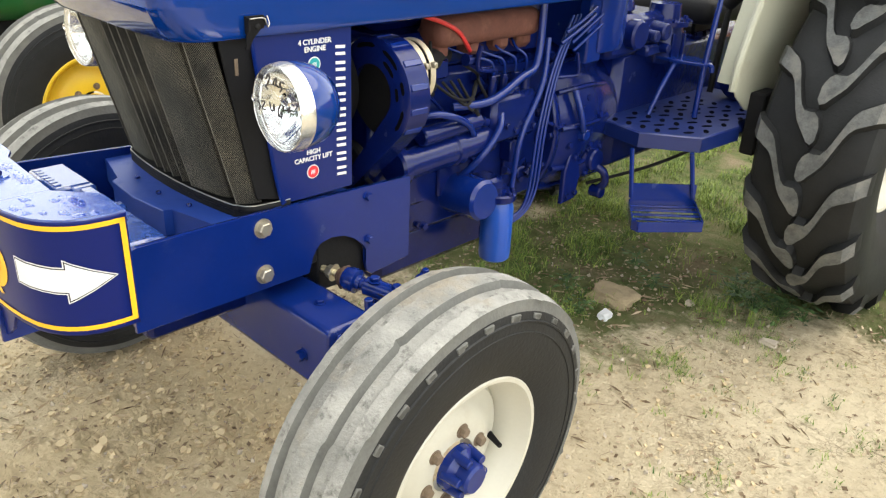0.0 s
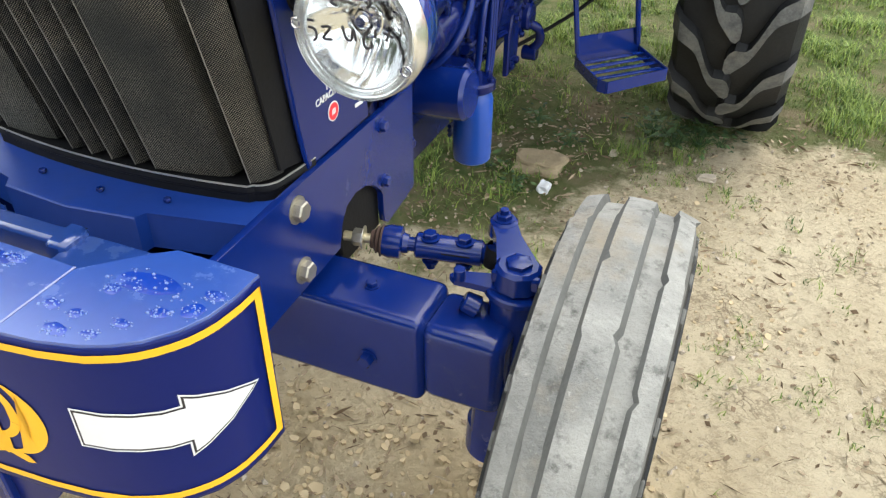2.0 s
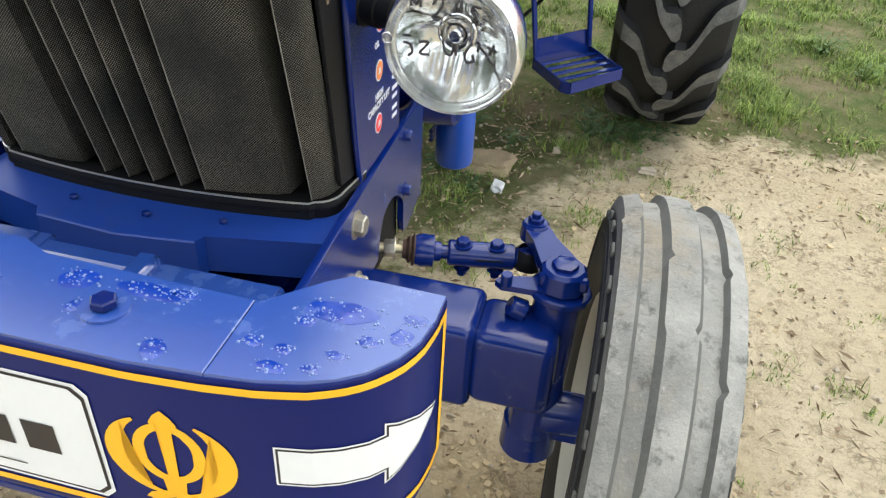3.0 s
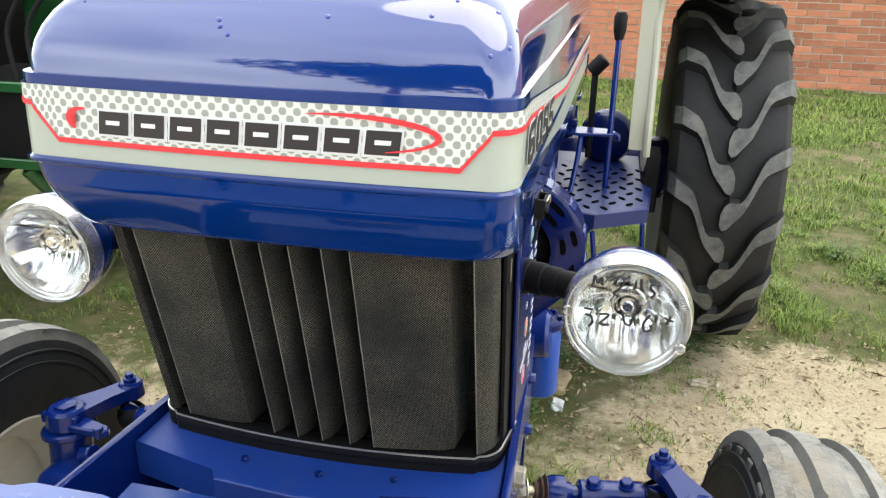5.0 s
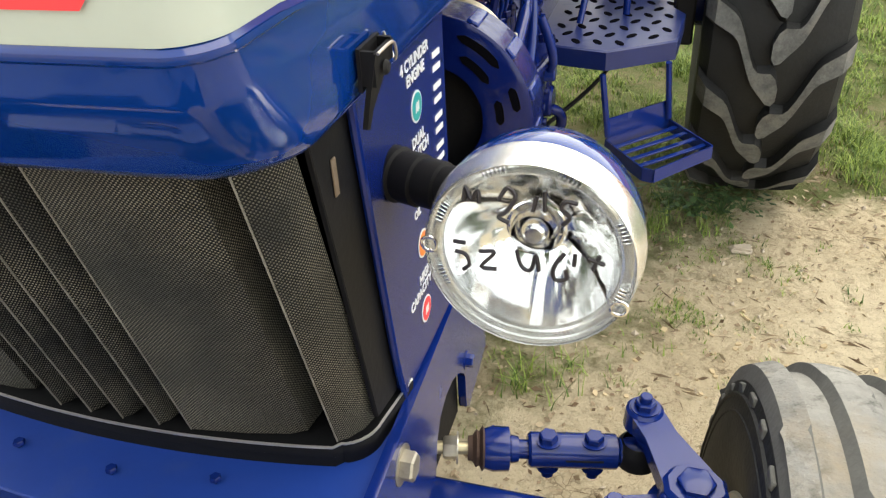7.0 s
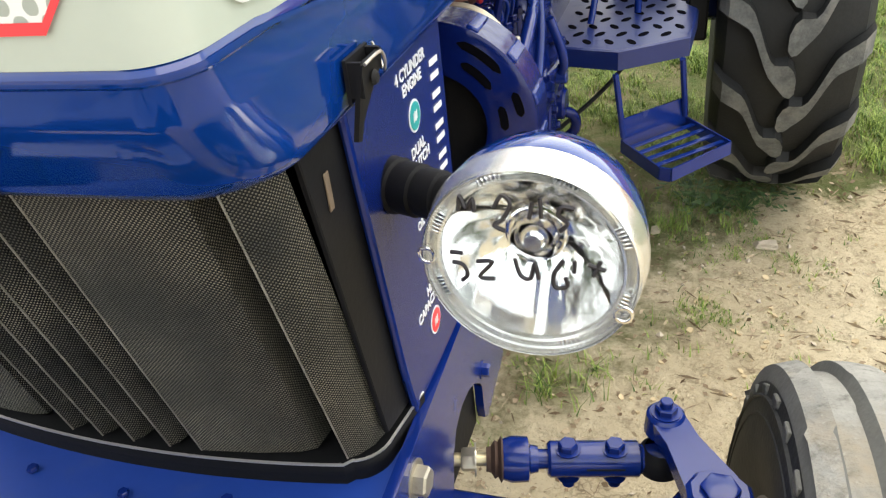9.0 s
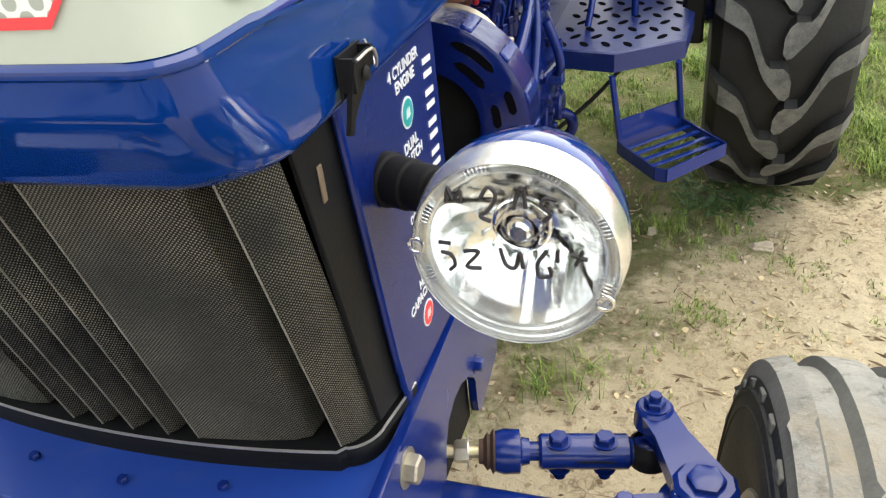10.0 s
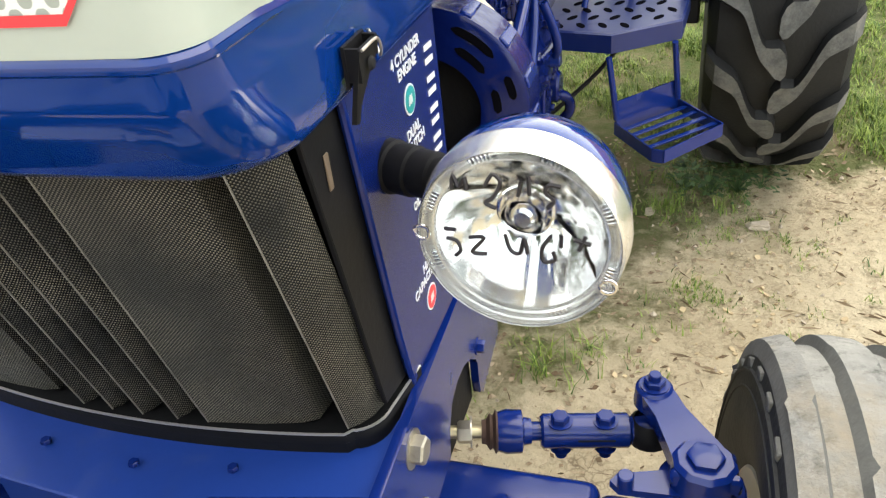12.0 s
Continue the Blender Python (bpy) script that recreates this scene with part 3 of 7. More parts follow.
def hood_skin():
    bm = B()
    heights = [1.189, 1.190, 1.1925, 1.198, 1.212, 1.230, 1.245, 1.252, 1.2555, 1.259, 1.270, 1.281, 1.284, 1.288, 1.293, 1.34, 1.375, 1.383, 1.388, 1.3885] + [1.388 + 0.112 * math.sin(a * math.pi / 2 / 10) for a in range(1, 11)]
    rings = []
    for k, z in enumerate(heights):
        out = {1.189: -0.006, 1.190: -0.003, 1.1925: -0.001, 1.284: 0.0035, 1.288: 0.0035}.get(z, 0.0)
        ring = []
        for s in S_STEPS:
            p = hood_point(s, z, out)
            if z < 1.27:  # hand-beaten waves in the folded corner of the skirt
                d = max(0.0, 1 - abs(abs(s) - 0.475) / 0.11) * min(1.0, (1.27 - z) / 0.03)
                p += Vector((math.copysign(0.7, s), -0.7, 0)) * 0.0022 * d * math.sin(75 * p.z + 9 * abs(s))
            ring.append(bm.verts.new(p))
        rings.append(ring)
    for a, b in zip(rings, rings[1:]):
        for i in range(len(a) - 1):
            bm.faces.new((a[i], a[i + 1], b[i + 1], b[i]))
    top, n = rings[-1], len(S_STEPS)
    cols = []
    for i in range(n // 2 + 1):
        a, b = top[i], top[n - 1 - i]
        if a is b:
            cols.append([a])
            continue
        row = [a]
        for k in range(1, 8):
            t = k / 8
            p = a.co.lerp(b.co, t)
            p.z += 0.020 * 4 * t * (1 - t) * min(1.0, abs(a.co.x) / 0.2)
            row.append(bm.verts.new(p))
        cols.append(row + [b])
    for r0, r1 in zip(cols, cols[1:]):
        if len(r1) == 1:
            for k in range(len(r0) - 1):
                bm.faces.new((r0[k], r0[k + 1], r1[0]))
        else:
            for k in range(len(r0) - 1):
                bm.faces.new((r0[k], r0[k + 1], r1[k + 1], r1[k]))
    bmesh.ops.recalc_face_normals(bm, faces=bm.faces)
    ob = part("hood", bm, M_hood, tractor, "glossy blue engine hood with rounded nose")
    ob.data.materials.append(M_crown)   # the rain-beaded dome gets a stronger coat that forces a brighter sky reflection than the skirt
    for f in ob.data.polygons:
        f.material_index = 1 if min(ob.data.vertices[i].co.z for i in f.vertices) > 1.3884 else 0
    mod = ob.modifiers.new("thickness", "SOLIDIFY")
    mod.thickness, mod.offset = 0.003, -1
    return ob


hood = hood_skin()


def raindrop(s, z, r):
    """A flat bead of water on the dome of the hood."""
    p, e = hood_point(s, z), 0.004
    n = (hood_point(s + e, z) - hood_point(s - e, z)).cross(hood_point(s, min(z + e, 1.4995)) - hood_point(s, z - e)).normalized()
    n = n if n.z > 0 else -n
    part("raindrop", lathe(B(), [(0, 0.45 * r), (0.5 * r, 0.38 * r), (0.85 * r, 0.2 * r), (r, -0.0005)], frame_to(p, p + n)[0], 12), M_water, hood)


rng = random.Random(61)
for _ in range(40):
    raindrop(rng.uniform(-0.62, 0.62), 1.499 - 0.07 * rng.random() ** 2.2, rng.uniform(0.0016, 0.0042))


def band_drop(y):
    """The side band falls gently towards the rear."""
    return 0.10 * min(max(y - 0.09, 0.0), 0.55)


def hood_print(name, rows, material, label="", out=0.0015, uv=False, parent=None):
    """A printed strip on the hood: rows of (s, z_low, z_high) along its length."""
    bm = B()
    layer = bm.loops.layers.uv.verify() if uv else None
    prev, run = None, 0.0
    for s, lo, hi in rows:
        col = []
        for k in range(4):
            z = lo + (hi - lo) * k / 3
            p = hood_point(s, z, out)
            p.z -= band_drop(p.y)
            col.append((bm.verts.new(p), z))
        if prev:
            step = (col[0][0].co - prev[0][0].co).length
            for k in range(3):
                f = bm.faces.new((prev[k][0], col[k][0], col[k + 1][0], prev[k + 1][0]))
                if layer:
                    for loop, (u, v) in zip(f.loops, ((run, prev[k][1]), (run + step, col[k][1]), (run + step, col[k + 1][1]), (run, prev[k + 1][1]))):
                        loop[layer].uv = (u + 5, v)
            run += step
        prev = col
    bmesh.ops.recalc_face_normals(bm, faces=bm.faces)
    return part(name, bm, material, parent or hood, label)


def span(a, b, n):
    return [a + (b - a) * i / n for i in range(n + 1)]


# the pale band round the nose, its dotted field and red lines
S_END = s_of_y(1.45)
hood_print("pale_band", [(s, 1.2925, 1.376) for s in S_STEPS if abs(s) <= S_END], M_decal, "pale grey-white vinyl band round the hood")
red_edge = [(0.0, 1.315), (s_of_x(0.236), 1.315), (s_of_x(0.268), 1.356), (s_of_y(0.12), 1.358), (S_END, 1.358)]


def red_z(s):
    s = abs(s)
    for (a, za), (b, zb) in zip(red_edge, red_edge[1:]):
        if s <= b:
            return za + (zb - za) * (s - a) / (b - a)
    return red_edge[-1][1]


fine = sorted(set(S_STEPS) | set(span(-0.5, 0.5, 100)) | {q * s for s, _ in red_edge for q in (1, -1)})
fine = [s for s in fine if abs(s) <= S_END]
hood_print("dotted_field", [(s, red_z(s), 1.3755) for s in fine], M_dots, "white vinyl with grey halftone dots", 0.0025, True)
hood_print("red_line", [(s, red_z(s) - 0.0042, red_z(s) + 0.002) for s in fine], M_red, "thin red vinyl line", 0.0034)
hood_print("bright_lip", [(s, 1.2862, 1.2892) for s in S_STEPS if abs(s) <= S_END], M_hood, "rolled blue lip under the band", 0.0052)


def nose_shape(name, outline, material, label="", out=0.0045):
    """A flat shape given as (x, z), laid on the nose."""
    bm = B()
    vs = []
    for x, z in outline:
        p = hood_point(s_of_x(x, z), z, out)
        vs.append(bm.verts.new(p))
    f = bm.faces.new(vs)
    bmesh.ops.triangulate(bm, faces=[f])
    bmesh.ops.recalc_face_normals(bm, faces=bm.faces)
    if bm.faces[:] and sum(f.normal.y for f in bm.faces) > 0:
        bmesh.ops.reverse_faces(bm, faces=bm.faces)
    return part(name, bm, material, hood, label, smooth=False)


def crescent(cx, cz, rx, rz, a0, a1, w0, w1, n=18):
    """A tapering arc as an outline."""
    outer, inner = [], []
    for i in range(n + 1):
        t = i / n
        a = radians(a0 + (a1 - a0) * t)
        w = w0 + (w1 - w0) * math.sin(math.pi * min(1, t * 1.0)) 
        outer.append((cx + (rx + w / 2) * math.cos(a), cz + (rz + w / 2) * math.sin(a)))
        inner.append((cx + (rx - w / 2) * math.cos(a), cz + (rz - w / 2) * math.sin(a)))
    return outer + inner[::-1]


# the maker's mark: eight plain dark blocks with pale edges between two red arcs
for i in range(8):
    x0 = -0.178 + i * 0.0445
    sl = 0.003
    nose_shape("mark_edge", [(x0 - 0.003, 1.3225), (x0 + 0.0405, 1.3225), (x0 + 0.0405 + sl, 1.3545), (x0 - 0.003 + sl, 1.3545)], M_white, out=0.0040)
    nose_shape("mark_block", [(x0, 1.3255), (x0 + 0.0375, 1.3255), (x0 + 0.0375 + sl, 1.3515), (x0 + sl, 1.3515)], M_ink, out=0.0050)
    nose_shape("mark_gap", [(x0 + 0.011, 1.3365), (x0 + 0.0285, 1.3365), (x0 + 0.029, 1.3415), (x0 + 0.0115, 1.3415)], M_white, out=0.0056)
nose_shape("red_arc", crescent(0.10, 1.346, 0.112, 0.020, 105, -60, 0.001, 0.008), M_red, out=0.0054)
nose_shape("red_arc", crescent(-0.196, 1.340, 0.020, 0.013, 80, 235, 0.001, 0.007), M_red, out=0.0054)

# model number along the side of the band
def block_digit(ch, m, g, thick):
    """A squared figure with rounded corners, 58 mm wide and 47 mm high: one bent stroke, grown by g."""
    w, h, tx, tz, r = 0.058, 0.047, 0.0145, 0.0095, 0.011
    l, t, b, e, mid = tx / 2, h - tz / 2, tz / 2, w - tx / 2, h / 2

    def bend(cx, cz, a0, a1):
        return [(cx + r * math.cos(radians(a0 + (a1 - a0) * k / 5)), cz + 0.8 * r * math.sin(radians(a0 + (a1 - a0) * k / 5))) for k in range(6)]

    q = 0.8 * r
    top_l, low_l = bend(l + r, t - q, 90, 180), bend(l + r, b + q, 180, 270)
    low_r, mid_r = bend(e - r, b + q, 270, 360), bend(e - r, mid - q, 0, 90)
    top_r = bend(e - r, t - q, 0, 90)
    if ch == "6":
        line = [(w - 0.004, t)] + top_l + low_l + low_r + mid_r + [(l + 0.007, mid)]
    elif ch == "0":
        line = top_l + low_l + low_r + top_r + top_l[:1]
    else:
        line = [(w - 0.004, t), (l, t), (l, mid)] + mid_r[::-1] + low_r[::-1] + [(0.004, b)]
    bm = B()
    rows = []
    for k, p in enumerate(line):
        a, c = Vector(line[max(k - 1, 0)]), Vector(line[min(k + 1, len(line) - 1)])
        if ch == "0" and k in (0, len(line) - 1):
            a, c = Vector(line[-2]), Vector(line[1])
        d1, d2 = (Vector(p) - a), (c - Vector(p))
        d = ((d1.normalized() if d1.length else d2.normalized()) + (d2.normalized() if d2.length else d1.normalized())).normalized()
        n = Vector((-d.y, d.x))
        o = Vector((n.x * (tx / 2 + g), n.y * (tz / 2 + g))) * (1.35 if ch == "5" and k in (1, 2) else 1.0)
        end = d * g * (-1 if k == 0 else 1) if k in (0, len(line) - 1) and ch != "0" else Vector((0, 0))
        rows.append([bm.verts.new(m @ Vector((*(Vector(p) + o * sg + end), z))) for sg in (1, -1) for z in (0, thick)])
    for a, c in zip(rows, rows[1:]):
        for i0, i1 in ((0, 1), (1, 3), (3, 2), (2, 0)):
            bm.faces.new((a[i0], c[i0], c[i1], a[i1]))
    bmesh.ops.recalc_face_normals(bm, faces=bm.faces)
    return bm


for side in (1, -1):
    for i, ch in enumerate("6055"):
        y = 0.064 + 0.081 * i if side > 0 else 0.064 + 0.058 + 0.081 * (3 - i)
        z = 1.3065 - 0.6 * band_drop(y + 0.03 * side)
        for g, thick, material, out in ((0.0018, 0.0003, M_white, 0.0008), (0.0, 0.0008, M_ink, 0.0014)):
            m = plane((side * (0.3008 + out), y, z), (0, side, -0.06 * side), (0, 0, 1))
            part("number_edge" if material is M_white else "number", block_digit(ch, m, g, thick), material, hood, smooth=False)

# water marks and dried drops on the crown of the hood
rng = random.Random(5)
bm = B()
for i in range(46):
    x, y = rng.uniform(-0.2, 0.2), rng.uniform(0.18, 0.9)
    t = (x + 0.217) / 0.434
    z = 1.5 + 0.020 * 4 * t * (1 - t) + 0.0006
    r = rng.uniform(0.002, 0.009)
    lathe(bm, [(0, 0.0009), (r * 0.7, 0.0007), (r, 0)], Matrix.Translation((x, y, z)) @ Matrix.Diagonal((1, rng.uniform(0.7, 1.6), 1, 1)), 10)
tagged(part("rain_film", bm, M_water, hood, "rain drops on blue paint"), kind="stuff")

# ---- grille ----
G_TOP, G_BOT = 1.19, 0.838
G_PROFILE = [(-0.268, 0.044), (-0.264, 0.026), (-0.258, 0.010), (-0.250, -0.004), (-0.241, 0.003), (-0.237, 0.060), (-0.224, 0.060), (-0.2185, 0.003), (-0.216, -0.003), (-0.165, 0.000), (-0.130, 0.003), (-0.112, 0.009), (-0.104, 0.070), (-0.078, 0.070)]
for x_ in (-0.067, -0.028, 0.011, 0.054):   # four saw-tooth ribs
    G_PROFILE += [(x_ - 0.0025, 0.004), (x_, -0.002), (x_ + 0.007, 0.005), (x_ + 0.014, 0.024), (x_ + 0.019, 0.070), (x_ + 0.028, 0.070)]
G_PROFILE += [(0.0875, 0.003), (0.090, -0.003), (0.150, 0.000), (0.192, 0.004), (0.207, 0.010), (0.214, 0.065), (0.234, 0.065), (0.2395, 0.003), (0.242, -0.003), (0.252, 0.003), (0.262, 0.016), (0.268, 0.038)]
G_EDGES = (-0.250, -0.216, -0.067, -0.028, 0.011, 0.054, 0.090, 0.242)


def grille_y(x, z):
    return 0.157 + 0.028 * (x / 0.27) ** 2 - 0.090 * (z - G_BOT) / (G_TOP - G_BOT)


def mesh_strip(lo, hi, parent, name, label):
    bm = B()
    pts = G_PROFILE[lo:hi]
    layer = bm.loops.layers.uv.verify()
    cols, u = [], 0.0
    for i, (x, d) in enumerate(pts):
        if i:
            u += math.hypot(x - pts[i - 1][0], d - pts[i - 1][1])
        col = []
        for k in range(9):
            z = G_BOT + (G_TOP - G_BOT) * k / 8
            col.append((bm.verts.new((x, grille_y(x, z) + d, z)), u, z))
        cols.append(col)
    for a, b in zip(cols, cols[1:]):
        for k in range(8):
            q = [a[k], b[k], b[k + 1], a[k + 1]]
            f = bm.faces.new([v for v, _, _ in q])
            for loop, (_, uu, vv) in zip(f.loops, q):
                loop[layer].uv = (uu, vv)
    return part(name, bm, M_mesh, parent, label)


grille = part("grille", (lambda bm: (box(bm, (-0.272, 0.268, 0.82), (0.272, 0.28, 1.2), 0.003), bm)[1])(B()), M_dark, tractor, "black radiator grille behind folded mesh")
mesh_strip(0, 7, grille, "side_mesh", "dusty folded mesh rib")
mesh_strip(6, 14, grille, "mesh_panel", "dusty dark wire mesh panel")
for k_ in range(4):
    mesh_strip(13 + 6 * k_, 20 + 6 * k_, grille, "mesh_rib", "narrow folded wire mesh rib")
mesh_strip(37, 45, grille, "mesh_panel", "dusty dark wire mesh panel")
mesh_strip(44, len(G_PROFILE), grille, "side_mesh", "dusty folded mesh rib")
for x_ in G_EDGES:   # dusty pale rod on each rib's proud edge paints the light it catches
    bm = B()
    tube(bm, [(x_, grille_y(x_, z) - 0.0030, z) for z in span(G_BOT, G_TOP, 6)], 0.0009, 6, 1)
    part("fold_edge", bm, M_fold, grille, "dusty fold of the mesh with a painted pale highlight")


def grille_sill():
    """The black sill that follows the bow of the mesh and turns back at both ends, with a bright outer edge."""
    run = [(x, grille_y(x, G_BOT)) for x in span(0, 0.236, 12)]
    run += [(0.236 + 0.030 * math.sin(a), run[-1][1] + 0.006 + 0.032 * (1 - math.cos(a))) for a in span(0.15, math.pi / 2, 7)]
    run += [(0.271, 0.25), (0.276, 0.285)]
    run = [(-x, y) for x, y in run[:0:-1]] + run
    way = []
    for k in range(len(run)):
        a, b = Vector(run[max(k - 1, 0)]), Vector(run[min(k + 1, len(run) - 1)])
        way.append(Vector((b.y - a.y, -(b.x - a.x))).normalized())
    for name, material, sect in (("sill", M_black, ((0.0085, 0.8075), (-0.022, 0.8075), (-0.022, 0.8335), (0.0080, 0.8345), (0.0095, 0.8325), (0.0095, 0.8225), (0.0075, 0.8205))), ("sill_edge", M_trim, ((0.0099, 0.8340), (0.0078, 0.8348), (0.0077, 0.8360), (0.0097, 0.8356)))):
        bm = B()
        rows = [[bm.verts.new((x + w.x * d, y + w.y * d, z)) for d, z in sect] for (x, y), w in zip(run, way)]
        for a, b in zip(rows, rows[1:]):
            m = len(a)
            for k in range(m):
                bm.faces.new((a[k], a[(k + 1) % m], b[(k + 1) % m], b[k]))
        bm.faces.new(rows[0]), bm.faces.new(rows[-1][::-1])
        bmesh.ops.recalc_face_normals(bm, faces=bm.faces)
        part(name, bm, material, grille, "black plastic grille sill" if material is M_black else "bright worn metal edge")
    bm = B()
    box(bm, (-0.266, 0.19, 0.824), (0.266, 0.266, 0.832), 0.001)
    part("sill_floor", bm, M_black, grille)
    for side in (1, -1):
        bm = B()
        plate(bm, [(0.206, 0.850), (0.266, 0.836), (0.268, 1.20), (0.140, 1.20)], 0.005, plane((0.2705 * side, 0, 0), (0, 1, 0), (0, 0, 1)), 0.001)
        part("jamb", bm, M_black, grille)
        bm = B()
        box(bm, (0.2765 * side - 0.001, 0.174, 1.117), (0.2765 * side + 0.001, 0.182, 1.150), 0.001)
        part("slot_plate", bm, M_nut, grille)


grille_sill()

# ---- side panels behind the grille ----


def side_panel(side):
    bm = B()
    edge = [(0.208, 1.215), (0.222, 1.10), (0.250, 0.90), (0.266, 0.826)]
    plate(bm, edge + [(0.458, 0.826), (0.458, 1.215)], 0.006, plane((side * 0.281 - 0.003, 0, 0), (0, 1, 0), (0, 0, 1)), 0.001)
    p = part("side_panel", bm, M_panel, tractor, "blue side panel with white printed lettering")
    bm = B()
    tube(bm, [(side * 0.281, y, z) for y, z in edge], 0.0042, 8, 2)
    part("folded_edge", bm, M_blue, p)
    X = side * 0.2846

    def words(text, y, z, size):
        m = plane((X, y, z), (0, side, 0), (0, 0, 1))
        part("lettering", text_bmesh(text, size, m, 0.0004, fat=0.0003), M_white, p, smooth=False)

    def badge(y, z, material, r=0.014):
        m = plane((X - side * 0.0004, y, z), (0, side, 0), (0, 0, 1))
        part("badge_rim", lathe(B(), [(0, 0), (r, 0), (r, 0.0007), (0, 0.0007)], m, 28), M_white, p)
        part("badge", lathe(B(), [(0, 0.0006), (r * 0.86, 0.0006), (r * 0.86, 0.0012), (0, 0.0012)], m, 28), material, p)
        b = B()
        for k in range(4):
            plate(b, [(-0.006 + 0.003 * k, -0.005 + 0.001 * (k % 2)), (-0.0042 + 0.003 * k, -0.005 + 0.001 * (k % 2)), (-0.003 + 0.0026 * k, 0.004 + 0.001 * (k % 2)), (-0.0045 + 0.0026 * k, 0.004 + 0.001 * (k % 2))], 0.0005, m @ Matrix.Translation((0, 0, 0.0012)))
        part("badge_sign", b, M_white, p, smooth=False)

    words("4 CYLINDER", 0.361, 1.161, 0.0155)
    words("ENGINE", 0.361, 1.146, 0.0155)
    badge(0.358, 1.119, M_teal, 0.016)
    words("DUAL", 0.358, 1.081, 0.0155)
    words("CLUTCH", 0.358, 1.066, 0.0155)
    badge(0.354, 1.041, M_red, 0.016)
    words("OIL", 0.340, 1.006, 0.0125)
    badge(0.350, 0.968, M_orange, 0.016)
    words("HIGH", 0.350, 0.925, 0.0150)
    words("CAPACITY LIFT", 0.350, 0.910, 0.0150)
    badge(0.347, 0.884, M_red, 0.016)
    # a vertical run of nine plain pale double bars
    m = plane((X, 0.427, 1.01), (0, 0, 1), (0, -side, 0))
    for k in range(9):
        x0 = -0.152 + k * 0.034
        b = B()
        for q in (0.0, 0.0145):
            plate(b, [(x0 + q, -0.013), (x0 + q + 0.0065, -0.013), (x0 + q + 0.0085, 0.013), (x0 + q + 0.002, 0.013)], 0.0005, m)
        part("pale_block", b, M_white, p, smooth=False)
    return p


for s_ in (1, -1):
    side_panel(s_)


def latch(side):
    """A black cup on the hood's flank with a tapered strap that hooks below it."""
    X = side * 0.3005

    def fit_in(y, z):
        return 0.188 + (y - 0.188) * 0.84, (z if z < 1.2 else 1.2 + (z - 1.2) * 0.82)

    def wall(outline, x0, x1, name, parent=None, label=""):
        bm = B()
        outline = [fit_in(y, z) for y, z in outline]
        lo = [bm.verts.new((X + side * x0(z), y, z)) for y, z in outline]
        hi = [bm.verts.new((X + side * x1(z), y, z)) for y, z in outline]
        n = len(lo)
        bm.faces.new(lo), bm.faces.new(hi[::-1])
        for k in range(n):
            bm.faces.new((lo[k], hi[k], hi[(k + 1) % n], lo[(k + 1) % n]))
        bmesh.ops.recalc_face_normals(bm, faces=bm.faces)
        return part(name, bm, M_black, parent or tractor, label)

    def slope(z):
        return 0.004 + 0.011 * min(1.0, max(0.0, (z - 1.182) / 0.04))

    lt = wall([(0.185, 1.172), (0.193, 1.170), (0.203, 1.190), (0.219, 1.208), (0.232, 1.222), (0.234, 1.236), (0.188, 1.236), (0.186, 1.205)], lambda z: slope(z) - 0.004, slope, "hood_latch", None, "black rubber hood latch with a tapered strap")
    wall([(0.188, 1.206), (0.192, 1.206), (0.192, 1.238), (0.188, 1.238)], lambda z: 0.0, lambda z: 0.0135, "cup_side", lt)
    wall([(0.230, 1.218), (0.234, 1.218), (0.234, 1.238), (0.230, 1.238)], lambda z: 0.0, lambda z: 0.0135, "cup_side", lt)
    wall([(0.187, 1.200), (0.236, 1.210), (0.236, 1.240), (0.187, 1.240)], lambda z: 0.0, lambda z: 0.003, "cup_back", lt)
    bm = B()
    tube(bm, [(X + side * x, *fit_in(y, z)) for x, y, z in ((0.016, 0.190, 1.236), (0.017, 0.224, 1.236), (0.017, 0.232, 1.224), (0.013, 0.238, 1.214), (0.008, 0.246, 1.222), (0.004, 0.244, 1.238))], 0.0013, 8, 4)
    part("wire_bail", bm, M_steel, lt, "thin steel wire bail")
    part("rivet", lathe(B(), [(0, 0.003), (0.004, 0.0025), (0.006, 0)], plane((X + side * 0.0146, 0.207, 1.214), (0, side, 0), (0, 0, 1)), 16), M_dark, lt)


for s_ in (1, -1):
    latch(s_)

# ---- headlights ----


